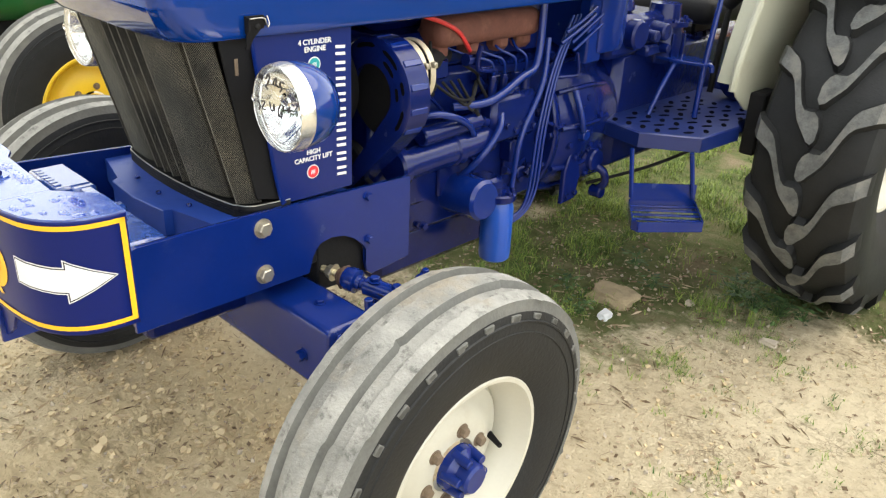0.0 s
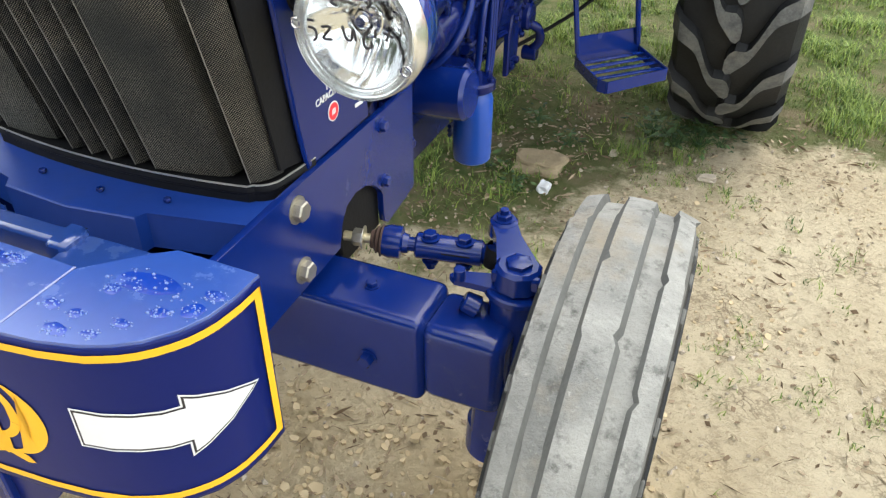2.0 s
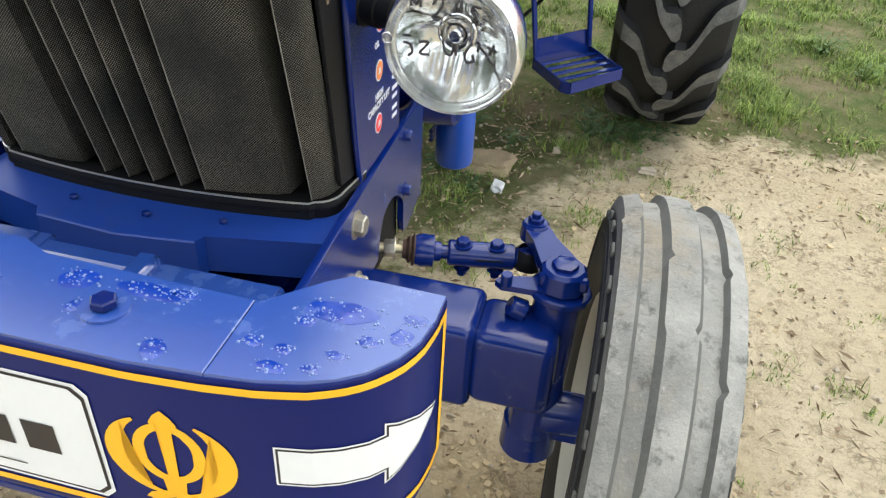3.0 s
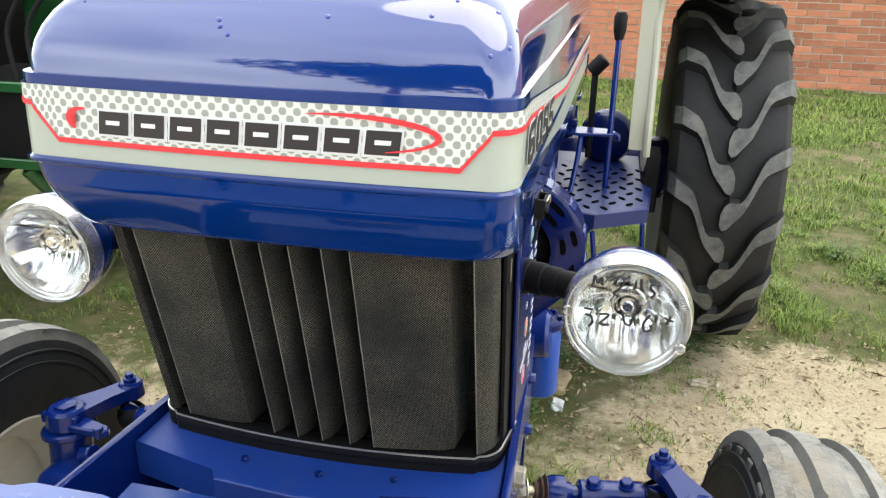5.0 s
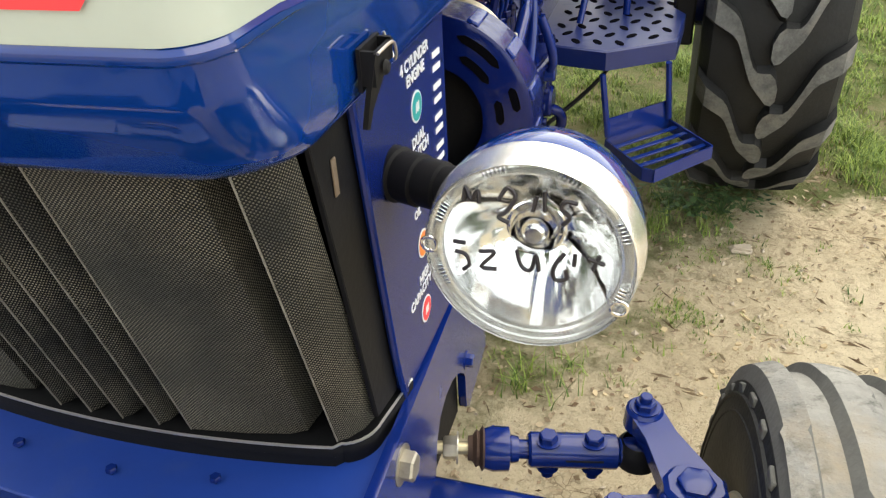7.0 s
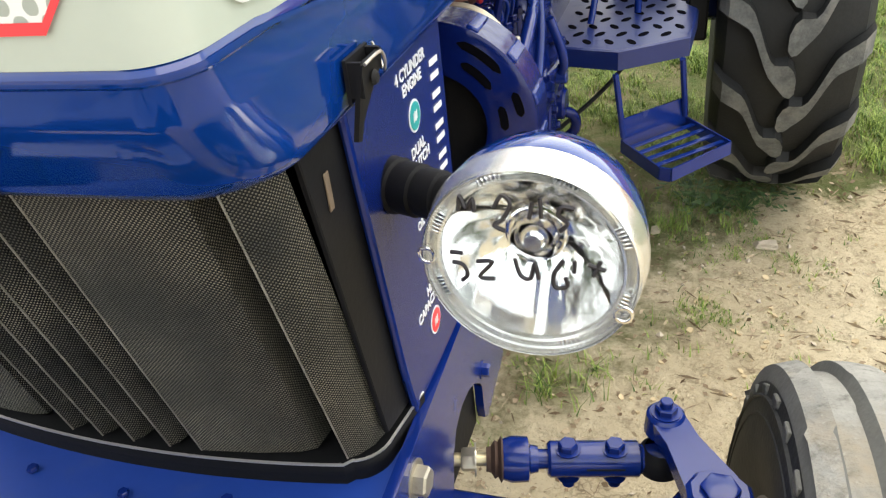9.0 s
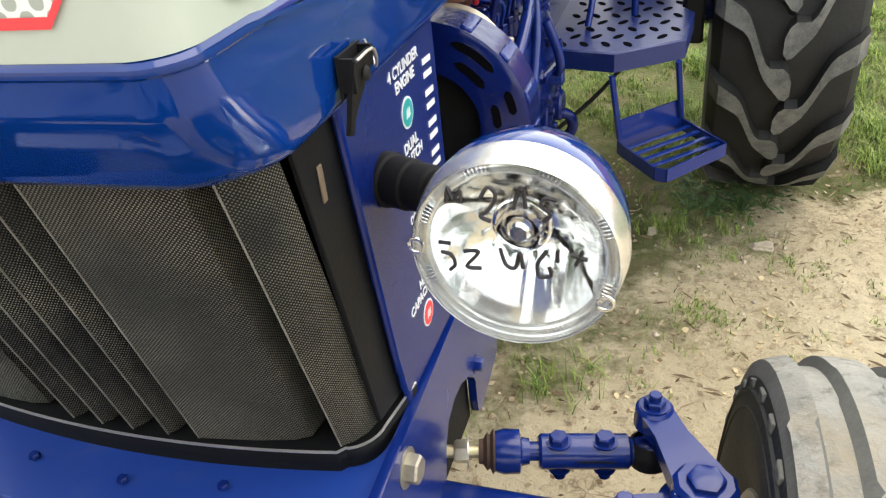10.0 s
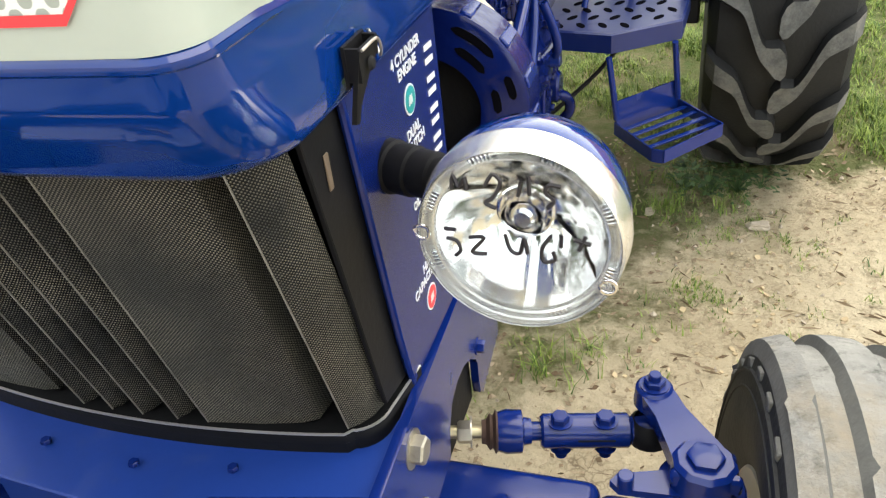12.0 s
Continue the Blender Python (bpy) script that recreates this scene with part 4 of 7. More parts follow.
def headlight(c, side, yaw, tilt):
    """A round lamp at c that faces forward, on a black rubber stalk."""
    R = Matrix.Translation(c) @ Euler((radians(90 + tilt), 0, radians(yaw))).to_matrix().to_4x4() @ Matrix.Scale(0.829, 4)
    prof = [(0.0955, -0.020), (0.0990, -0.030), (0.1000, -0.044), (0.0975, -0.066), (0.089, -0.094), (0.069, -0.121), (0.036, -0.138), (0, -0.142)]
    lamp = part("headlight", lathe(B(), prof, R, 48), M_hood, tractor, "round headlight in a blue bowl on a black rubber stalk")
    part("rim_ring", lathe(B(), [(0.0985, -0.033), (0.1012, -0.0325), (0.1018, -0.0305), (0.1008, -0.020), (0.0990, -0.007), (0.0975, 0.000), (0.0958, 0.0025), (0.0945, 0.0005), (0.0945, -0.014)], R, 56), M_satin, lamp, "bright chrome ring")
    # reflector: six smooth pressed fields, the lower three with upright flutes
    for f6 in range(6):
        bm = B()
        a0 = radians(60 * f6 + 30)
        deep = 0.005 if f6 % 2 else 0.0
        rows = []
        for k in range(13):
            t = k / 12
            r = 0.018 + 0.064 * t
            row = []
            for i in range(13):
                a = a0 + radians(60) * i / 12
                x, y = r * math.cos(a), r * math.sin(a)
                z = -0.066 + 0.056 * t ** 1.8 - deep * (1 if k < 12 else 0)
                if y < -0.008 and k < 12:
                    z -= 0.0030 * abs(math.sin(math.pi * x / 0.016))
                elif y > 0.012 and k < 12:
                    z -= 0.0028 * abs(math.sin(math.pi * (x + 0.4 * y) / 0.021)) + 0.0016 * abs(math.sin(math.pi * y / 0.026))
                row.append(bm.verts.new(R @ Vector((x, y, z))))
            rows.append(row)
        for p, q in zip(rows, rows[1:]):
            for i in range(12):
                bm.faces.new((p[i], p[i + 1], q[i + 1], q[i]))
        part("reflector", bm, M_silver, lamp, "pressed mirror reflector field")
    part("bowl_back", lathe(B(), [(0, -0.078), (0.05, -0.076), (0.085, -0.030), (0.086, -0.012)], R, 32), M_satin, lamp)
    part("inner_ring", lathe(B(), [(0.0815, -0.011), (0.0822, -0.006), (0.0845, -0.005), (0.0860, -0.012), (0.0905, -0.014), (0.0925, -0.008), (0.0950, -0.007)], R, 64), M_satin, lamp, "stepped silver inner ring")
    part("bulb_cup", lathe(B(), [(0, -0.022), (0.008, -0.022), (0.013, -0.026), (0.017, -0.040), (0.019, -0.060)], R @ Matrix.Translation((0, 0.012, 0)), 24), M_silver, lamp)
    part("bulb_ring", lathe(B(), [(0.0185, -0.03), (0.0205, -0.022), (0.0225, -0.030), (0.0215, -0.05)], R @ Matrix.Translation((0, 0.012, 0)), 32), M_chrome, lamp)
    # flutes on the ring and the notch
    for k in range(8):
        a = radians(22 + 45 * k)
        bm = B()
        for q in range(6):
            b2 = a + radians(-6.5 + 2.6 * q)
            p = R @ Vector((0.0880 * math.cos(b2), 0.0880 * math.sin(b2), -0.012))
            box(bm, (-0.0013, -0.0052 + 0.0006 * abs(q - 2.5), -0.001), (0.0013, 0.0052 - 0.0006 * abs(q - 2.5), 0.0045), 0.0007, Matrix.Translation(p) @ R.to_3x3().to_4x4() @ Matrix.Rotation(b2 - math.pi / 2, 4, "Z"))
        part("flute", bm, M_chrome, lamp)
    for a in (radians(-24), radians(176)):   # clips that hold the lens
        m = R @ Matrix.Translation((0.0915 * math.cos(a), 0.0915 * math.sin(a), 0.004)) @ Matrix.Diagonal((1, 1, 0.7, 1))
        part("lens_clip", lathe(B(), [(0.0075 + 0.0018 * math.cos(t), 0.0018 * math.sin(t)) for t in span(0, 2 * math.pi, 8)[:-1]], m, 20, closed=True), M_chrome, lamp)
    part("bulb_flange", lathe(B(), [(0.027 + 0.0022 * math.cos(t), -0.040 + 0.003 * math.sin(t)) for t in span(0, 2 * math.pi, 8)[:-1]], R @ Matrix.Translation((0, 0.012, 0)), 36, closed=True), M_chrome, lamp)
    # clear lens
    glass = lathe(B(), [(0, 0.0150), (0.03, 0.0142), (0.06, 0.0115), (0.084, 0.0066), (0.0942, 0.0020), (0.0938, 0.0004), (0.083, 0.0046), (0.06, 0.0092), (0.03, 0.0118), (0, 0.0126)], R, 48)
    bmesh.ops.recalc_face_normals(glass, faces=glass.faces)
    part("lens", glass, M_glass, lamp, "clear glass lens").visible_shadow = False
    # plain dark marker strokes on the lens
    marks = [((-195, 205), (-190, 250), (-170, 215), (-150, 245), (-145, 205)), ((-85, 225), (-60, 265), (-35, 240), (-60, 190), (-85, 170), (-50, 155)), ((20, 200), (30, 250)), ((52, 265), (56, 205)), ((150, 235), (115, 240), (105, 215), (130, 190), (110, 165)),
             ((-230, 60), (-190, 62)), ((-225, 25), (-190, 20), (-180, -15), (-200, -40)), ((-145, 40), (-95, 45), (-140, -15), (-90, -15)), ((-25, 65), (-10, 10), (20, 0), (35, 55), (45, 0)), ((120, 70), (90, 20), (95, -25), (130, -20), (125, 10)), ((150, 30), (152, 70)), ((190, 60), (240, 40)), ((225, 70), (205, 20))]
    if side > 0:
        for stroke in marks:
            bm = B()
            pts = [Vector((u / 3500, v / 3500, 0)) for u, v in stroke]
            tube(bm, [R @ Vector((p.x, p.y, 0.0153 - 1.05 * (p.x * p.x + p.y * p.y))) for p in pts], 0.0017, 6, 4)
            part("marker_stroke", bm, M_ink, lamp, "dark marker stroke on the lens")
    # ribbed stalk to the side of the radiator
    bm = B()
    a, b = Vector((side * 0.276, 0.285, 1.085)), Vector(c) + Vector((-side * 0.045, 0.082, 0.0))
    m, n = frame_to(a, b)
    prof = [(0, 0), (0.026, 0)]
    for k in range(5):
        t0, t1 = n * k / 5, n * (k + 0.75) / 5
        r = 0.026 - 0.0018 * k
        prof += [(r, t0 + 0.001), (r, t1), (r - 0.003, t1 + 0.002)]
    lathe(bm, prof + [(0.016, n), (0, n)], m, 24)
    part("rubber_stalk", bm, M_black, lamp, "ribbed black rubber stalk")


headlight((0.431, 0.165, 1.087), 1, -1, 0)
headlight((-0.425, 0.158, 1.092), -1, 1, 0)

# ---- front frame: side plates, ledge, weight tray, bumper ----


def plate_x(y):
    """The outer face of the side plates: they close in a little towards the rear."""
    return 0.2965 - 0.05 * (y - 0.2)


def side_plate(side):
    """The plate that carries radiator and axle, with a round cut-out for the steering link."""
    out = [(-0.10, 0.655), (0.12, 0.648), (0.325, 0.640), (0.337, 0.684), (0.358, 0.707), (0.394, 0.713), (0.432, 0.705), (0.466, 0.687), (0.496, 0.660), (0.504, 0.645), (0.501, 0.609), (0.505, 0.584), (0.52, 0.570), (0.655, 0.578), (0.655, 0.802), (0.46, 0.812), (0.20, 0.826), (-0.08, 0.836), (-0.10, 0.830)]
    bm = B()
    plate(bm, out, 0.012, plane((-0.006, 0, 0), (0, 1, 0), (0, 0, 1)))
    bmesh.ops.bevel(bm, geom=bm.edges[:], offset=0.0015, segments=1, affect="EDGES")
    for v in bm.verts:
        v.co.x += side * (plate_x(v.co.y) - 0.006)
    p = part("side_plate", bm, M_blue, tractor, "blue steel side plate with bolts")
    for y, z in ((0.203, 0.791), (0.201, 0.682)):
        part("bolt", hexbolt(B(), (side * plate_x(y), y, z), (side, 0, 0), 0.0165, 0.016), M_bolt, p, "dull plated hexagon bolt")
    for y, z in ((0.507, 0.785), (0.510, 0.671)):
        part("bolt", hexbolt(B(), (side * plate_x(y), y, z), (side, 0, 0), 0.010, 0.012), M_blue, p)


for s_ in (1, -1):
    side_plate(s_)
bm = B()
box(bm, (-0.21, 0.30, 0.56), (0.21, 0.62, 0.75), 0.01)
box(bm, (-0.266, 0.366, 0.566), (0.266, 0.512, 0.746), 0.004)
box(bm, (-0.266, 0.30, 0.646), (0.266, 0.366, 0.746), 0.004)
part("inner_frame", bm, M_dark, tractor, "dark inner frame behind the cut-outs")


def ledge():
    bm = B()
    front = [(-0.286, 0.122), (-0.135, 0.088), (-0.125, 0.068), (0.0, 0.058), (0.115, 0.072), (0.119, 0.091), (0.284, 0.120)]
    back = [(0.269, 0.46), (-0.269, 0.46)]
    plate(bm, front + back, 0.060, Matrix.Translation((0, 0, 0.748)), 0.002)
    p = part("radiator_ledge", bm, M_ledge, tractor, "blue ledge under the radiator")
    for x, y in ((-0.10, 0.118), (0.13, 0.125), (0.02, 0.11)):
        part("rivet", hexbolt(B(), (x, y, 0.808), (0, 0, 1), 0.006, 0.007, False), M_blue, p)


ledge()


def bumper_outline(z_in=0.0):
    """The front edge of the bumper from its left end to its right end, seen from above."""
    pts = [(0.517, -0.175), (0.516, -0.208), (0.511, -0.237), (0.500, -0.261), (0.481, -0.283), (0.462, -0.296), (0.440, -0.306), (0.405, -0.3145), (0.360, -0.3205), (0.30, -0.325)]
    pts += [(0.30 - 0.60 * k / 12, -0.325 - 0.0015 * math.sin(math.pi * k / 12)) for k in range(1, 12)]
    full = pts + [(-x, y) for x, y in pts[9::-1]]
    return full


def bumper_run():
    pts = bumper_outline()
    d = [0.0]
    for a, b in zip(pts, pts[1:]):
        d.append(d[-1] + math.hypot(b[0] - a[0], b[1] - a[1]))
    return pts, d


BP, BD = bumper_run()
BMID = BD[-1] / 2
BN = []
for k_ in range(len(BP)):
    a_, b_ = Vector(BP[max(k_ - 1, 0)]), Vector(BP[min(k_ + 1, len(BP) - 1)])
    BN.append(Vector((-(b_.y - a_.y), b_.x - a_.x)).normalized())


def bumper_at(u, out=0.0):
    """A point of the bumper's face u metres towards +x from its middle, and its outward way."""
    t = BMID - u
    t = min(max(t, 0.0), BD[-1])
    i = max(k for k in range(len(BD) - 1) if BD[k] <= t + 1e-9)
    f = (t - BD[i]) / (BD[i + 1] - BD[i])
    a, b = Vector(BP[i]), Vector(BP[i + 1])
    n = BN[i].lerp(BN[i + 1], f).normalized()
    p = a.lerp(b, f) + n * out
    return p


BZ0, BZ1 = 0.806, 1.000


def bumper():
    bm = B()
    cols = []
    for x, y in BP:
        cols.append([bm.verts.new((x, y, z)) for z in (BZ0, BZ0 + 0.004, BZ1 - 0.003, BZ1)])
    for a, b in zip(cols, cols[1:]):
        for k in range(3):
            bm.faces.new((a[k], b[k], b[k + 1], a[k + 1]))
    bmesh.ops.recalc_face_normals(bm, faces=bm.faces)
    ob = part("bumper", bm, M_navy, tractor, "navy wrapped steel bumper with a yellow border")
    mod = ob.modifiers.new("thickness", "SOLIDIFY")
    mod.thickness, mod.offset = 0.006, -1
    # top plates: a middle one and two rounded wings
    bm = B()
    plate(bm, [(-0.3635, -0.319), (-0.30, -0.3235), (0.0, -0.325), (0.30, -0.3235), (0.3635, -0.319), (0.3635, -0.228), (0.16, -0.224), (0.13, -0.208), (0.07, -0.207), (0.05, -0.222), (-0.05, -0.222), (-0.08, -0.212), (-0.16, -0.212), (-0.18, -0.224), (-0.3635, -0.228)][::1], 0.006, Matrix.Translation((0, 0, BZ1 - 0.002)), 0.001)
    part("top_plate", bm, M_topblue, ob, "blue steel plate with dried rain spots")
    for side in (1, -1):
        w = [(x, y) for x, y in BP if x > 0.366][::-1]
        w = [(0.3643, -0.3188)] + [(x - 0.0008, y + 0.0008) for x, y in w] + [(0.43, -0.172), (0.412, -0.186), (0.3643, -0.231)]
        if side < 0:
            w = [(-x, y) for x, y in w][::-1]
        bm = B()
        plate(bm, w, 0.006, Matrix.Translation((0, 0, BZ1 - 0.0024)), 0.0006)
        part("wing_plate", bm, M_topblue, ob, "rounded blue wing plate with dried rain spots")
    for x in (0.006, 0.253, -0.24):
        b = part("washer", lathe(B(), [(0, 0), (0.021, 0), (0.021, 0.003), (0, 0.003)], Matrix.Translation((x, -0.274, BZ1 + 0.0035)), 28), M_topblue, ob)
        part("bolt", hexbolt(B(), (x, -0.274, BZ1 + 0.006), (0, 0, 1), 0.0115, 0.009, False), M_cast, ob)
    # yellow border of the wrap
    for name, z0, z1 in (("border_top", 0.9860, 0.9940), ("border_bottom", 0.8145, 0.8225)):
        bm = B()
        us = span(-BMID + 0.003, BMID - 0.003, 90)
        cols = [[bm.verts.new((*bumper_at(u, 0.0012), z)) for z in (z0, z1)] for u in us]
        for a, b in zip(cols, cols[1:]):
            bm.faces.new((a[0], b[0], b[1], a[1]))
        part(name, bm, M_yellow, ob, "yellow vinyl border line")
    for e in (1, -1):
        bm = B()
        u0, u1 = e * (BMID - 0.012), e * (BMID - 0.003)
        vs = [bm.verts.new((*bumper_at(u, 0.0012), z)) for u, z in ((u0, 0.8145), (u1, 0.8145), (u1, 0.9940), (u0, 0.9940))]
        bm.faces.new(vs)
        part("border_end", bm, M_yellow, ob, "yellow vinyl border line")

    def face(name, outline, material, out, label=""):
        """A flat shape (u, z) wrapped on the bumper's face; cut finely so that it bends with it."""
        b = B()
        f = b.faces.new([b.verts.new((u, 0, z)) for u, z in outline])
        bmesh.ops.triangulate(b, faces=[f])
        lo, hi = min(u for u, _ in outline), max(u for u, _ in outline)
        if hi > 0.29 or lo < -0.29:  # bends with the corner: cut where the corner itself is cut
            for d in BD:
                u = BMID - d
                if lo < u < hi and abs(u) > 0.28:
                    bmesh.ops.bisect_plane(b, geom=b.verts[:] + b.edges[:] + b.faces[:], plane_co=(u, 0, 0), plane_no=(1, 0, 0))
        for v in b.verts:
            p = bumper_at(v.co.x, out)
            v.co = Vector((p.x, p.y, v.co.z))
        bmesh.ops.recalc_face_normals(b, faces=b.faces)
        return part(name, b, material, ob, label, smooth=False)

    # white plate with black double frame; its characters stay plain bars
    def plate_frame(inset, z_in, material, out, name):
        u0, u1, z0, z1 = -0.260 + inset, 0.260 - inset, 0.826 + z_in, 0.966 - z_in
        c = 0.010
        face(name, [(u0 + c, z0), (u1 - c, z0), (u1, z0 + c), (u1, z1 - c), (u1 - c, z1), (u0 + c, z1), (u0, z1 - c), (u0, z0 + c)], material, out)

    plate_frame(0, 0, M_white, 0.0012, "plate_field")
    plate_frame(0.0035, 0.0035, M_ink, 0.0016, "plate_line")
    plate_frame(0.0065, 0.0065, M_white, 0.0020, "plate_field")
    for k in range(10):
        if k == 2 or k == 5:
            continue
        u0 = -0.225 + k * 0.0455
        face("plate_bar", [(u0, 0.872), (u0 + 0.032, 0.872), (u0 + 0.032, 0.908), (u0, 0.908)], M_ink, 0.0024)
    for u in (-0.10, -0.065, -0.03, 0.005, 0.04):
        pts = []
        for q in range(10):
            r = 0.006 if q % 2 == 0 else 0.0026
            pts.append((u + r * math.sin(q * math.pi / 5), 0.9375 + r * math.cos(q * math.pi / 5)))
        face("plate_star", pts, M_ink, 0.0024)
    for u0, u1 in ((0.07, 0.175), (-0.235, -0.13)):
        face("plate_rule", [(u0, 0.9365), (u1, 0.9365), (u1, 0.9382), (u0, 0.9382)], M_ink, 0.0024)
        face("plate_rule", [(u0, 0.846), (u1, 0.846), (u1, 0.8476), (u0, 0.8476)], M_ink, 0.0024)
    # yellow emblem and white arrows at both sides
    for e in (1, -1):
        cu, cz = e * 0.322, 0.900

        def emb(pts, material=M_yellow, out=0.0007):
            face("emblem", [(cu + 1.22 * x, cz + 0.98 * z) for x, z in pts], material, out)

        emb(crescent(0, 0.004, 0.022, 0.033, -20, 200, 0.0085, 0.0085))
        emb(crescent(0, 0.004, 0.022, 0.033, 200, 340, 0.0085, 0.0085), out=0.0008)
        emb([(-0.0035, -0.046), (0.0035, -0.046), (0.0045, 0.030), (0.010, 0.041), (0.006, 0.050), (0, 0.057), (-0.006, 0.050), (-0.010, 0.041), (-0.0045, 0.030)], out=0.0011)
        emb([(-0.009, -0.026), (0.009, -0.026), (0.007, -0.050), (0, -0.056), (-0.007, -0.050)], out=0.0010)
        for q in (1, -1):
            emb(crescent(q * 0.004, -0.001, 0.037, 0.048, 90 - q * 28, 90 - q * 172, 0.003, 0.014), out=0.0009)
            emb([(q * 0.001, -0.043), (q * 0.020, -0.051), (q * 0.025, -0.059), (q * 0.017, -0.061), (q * 0.001, -0.053)], out=0.0012)
        for g, material, out in ((0.0048, M_white, 0.0010), (0.0030, M_ink, 0.0012), (0.0009, M_white, 0.0014)):
            lo_u, neck, tip = 0.417 - g, 0.509 - g, 0.574 + 1.8 * g
            us = sorted({lo_u, neck, tip} | {u for u in span(0.417, 0.572, 30) if lo_u < u < tip})
            bm = B()
            for u0, u1 in zip(us, us[1:]):
                def reach(u, head):
                    if not head:
                        k = (u - 0.417) / 0.092
                        return 0.889 - 0.005 * k - g, 0.926 - 0.005 * k + g
                    k = (u - neck) / (tip - neck)
                    return 0.870 - 1.5 * g + (0.032 + 1.5 * g) * k, 0.932 + 1.5 * g - (0.030 + 1.5 * g) * k
                head = u0 >= neck - 1e-6
                (a0, a1), (b0, b1) = reach(u0, head), reach(u1, head)
                q = [(u0, a0), (u1, b0), (u1, b1), (u0, a1)]
                q = q if b1 - b0 > 1e-5 else [q[0], (u1, (b0 + b1) / 2), q[3]]
                bm.faces.new([bm.verts.new((e * bumper_at(u, out).x, bumper_at(u, out).y, z)) for u, z in q])
            part("arrow", bm, material, ob, "white arrow sticker", smooth=False)
    # wet patches and drops on the top plates
    rr = random.Random(11)
    patches = [(-0.030, -0.245, 0.022, 0.013), (0.038, -0.287, 0.025, 0.018), (0.113, -0.250, 0.013, 0.013), (0.140, -0.270, 0.009, 0.008), (0.151, -0.308, 0.008, 0.006), (0.173, -0.311, 0.006, 0.004), (0.210, -0.247, 0.018, 0.013), (0.276, -0.244, 0.029, 0.010), (0.228, -0.279, 0.007, 0.008), (0.315, -0.306, 0.011, 0.011), (0.306, -0.240, 0.012, 0.006),
               (0.383, -0.275, 0.008, 0.006), (0.410, -0.277, 0.007, 0.006), (0.409, -0.298, 0.011, 0.007), (0.438, -0.292, 0.007, 0.005), (0.452, -0.272, 0.008, 0.005), (0.415, -0.240, 0.008, 0.007), (0.438, -0.222, 0.030, 0.014), (0.472, -0.250, 0.009, 0.006), (0.495, -0.237, 0.010, 0.009), (0.500, -0.214, 0.010, 0.006), (-0.16, -0.27, 0.02, 0.012), (-0.26, -0.25, 0.015, 0.009)]
    bm, drops = B(), B()
    for x, y, a, b in patches:
        z0 = BZ1 + (0.0042 if abs(x) < 0.3645 else 0.0038)
        ph = rr.uniform(0, 6)
        ring, inner = [], []
        for q in span(0, 2 * math.pi, 30)[:-1]:
            k = 1 + 0.09 * math.sin(2 * q + ph) + 0.04 * math.sin(5 * q + 2 * ph)
            ring.append(bm.verts.new((x + a * k * math.cos(q), y + b * k * math.sin(q), z0)))
            inner.append(bm.verts.new((x + 0.8 * a * k * math.cos(q), y + 0.8 * b * k * math.sin(q), z0 + 0.00025)))
        n = len(ring)
        for k in range(n):
            bm.faces.new((ring[k], ring[(k + 1) % n], inner[(k + 1) % n], inner[k]))
        bm.faces.new(inner)
        for _ in range(int(10 + 1500 * a)):   # fine drops on and round the patch
            q, k = rr.uniform(0, 6.283), rr.uniform(0.25, 1.45)
            r = rr.uniform(0.0006, 0.0012) * (1.7 if rr.random() < 0.18 else 1.0)
            dx, dy = x + a * k * math.cos(q), max(-0.320, y + b * k * math.sin(q))
            if 0.3605 < abs(dx) < 0.3685 or (abs(dx) < 0.36 and dy > -0.232):
                continue
            lathe(drops, [(0, r * 0.8), (r * 0.6, r * 0.6), (r, 0)], Matrix.Translation((dx, dy, z0 + (0.0002 if k < 0.85 else 0))), 7)
    tagged(part("rain_spatter", drops, M_drop, ob, "fine bright rain drops"), kind="stuff")
    tagged(part("rain_water", bm, M_water, ob, "rain drops and wet patches on blue paint"), kind="stuff")
    # plate under the middle with two short unreadable signs
    bm = B()
    tongue = [(0.365, 0.830), (0.186, 0.830), (0.188, 0.802), (0.204, 0.770), (0.232, 0.745), (0.266, 0.732), (0.292, 0.734), (0.336, 0.764), (0.362, 0.800)]
    plate(bm, tongue, 0.005, plane((0, -0.312, 0), (1, 0, 0), (0, 0, 1)), 0.001)
    t = part("tongue", bm, M_navy, ob, "rounded navy flap below the bumper")
    for x, z, w, h in ((0.222, 0.797, 0.006, 0.024), (0.233, 0.790, 0.010, 0.014), (0.247, 0.790, 0.005, 0.026), (0.262, 0.783, 0.013, 0.016), (0.277, 0.784, 0.005, 0.026)):   # five short yellow bars
        bm = B()
        box(bm, (x - w / 2, -0.3185, z - h / 2), (x + w / 2, -0.3172, z + h / 2), 0.0005)
        part("sign_bar", bm, M_yellow, t)


bumper()


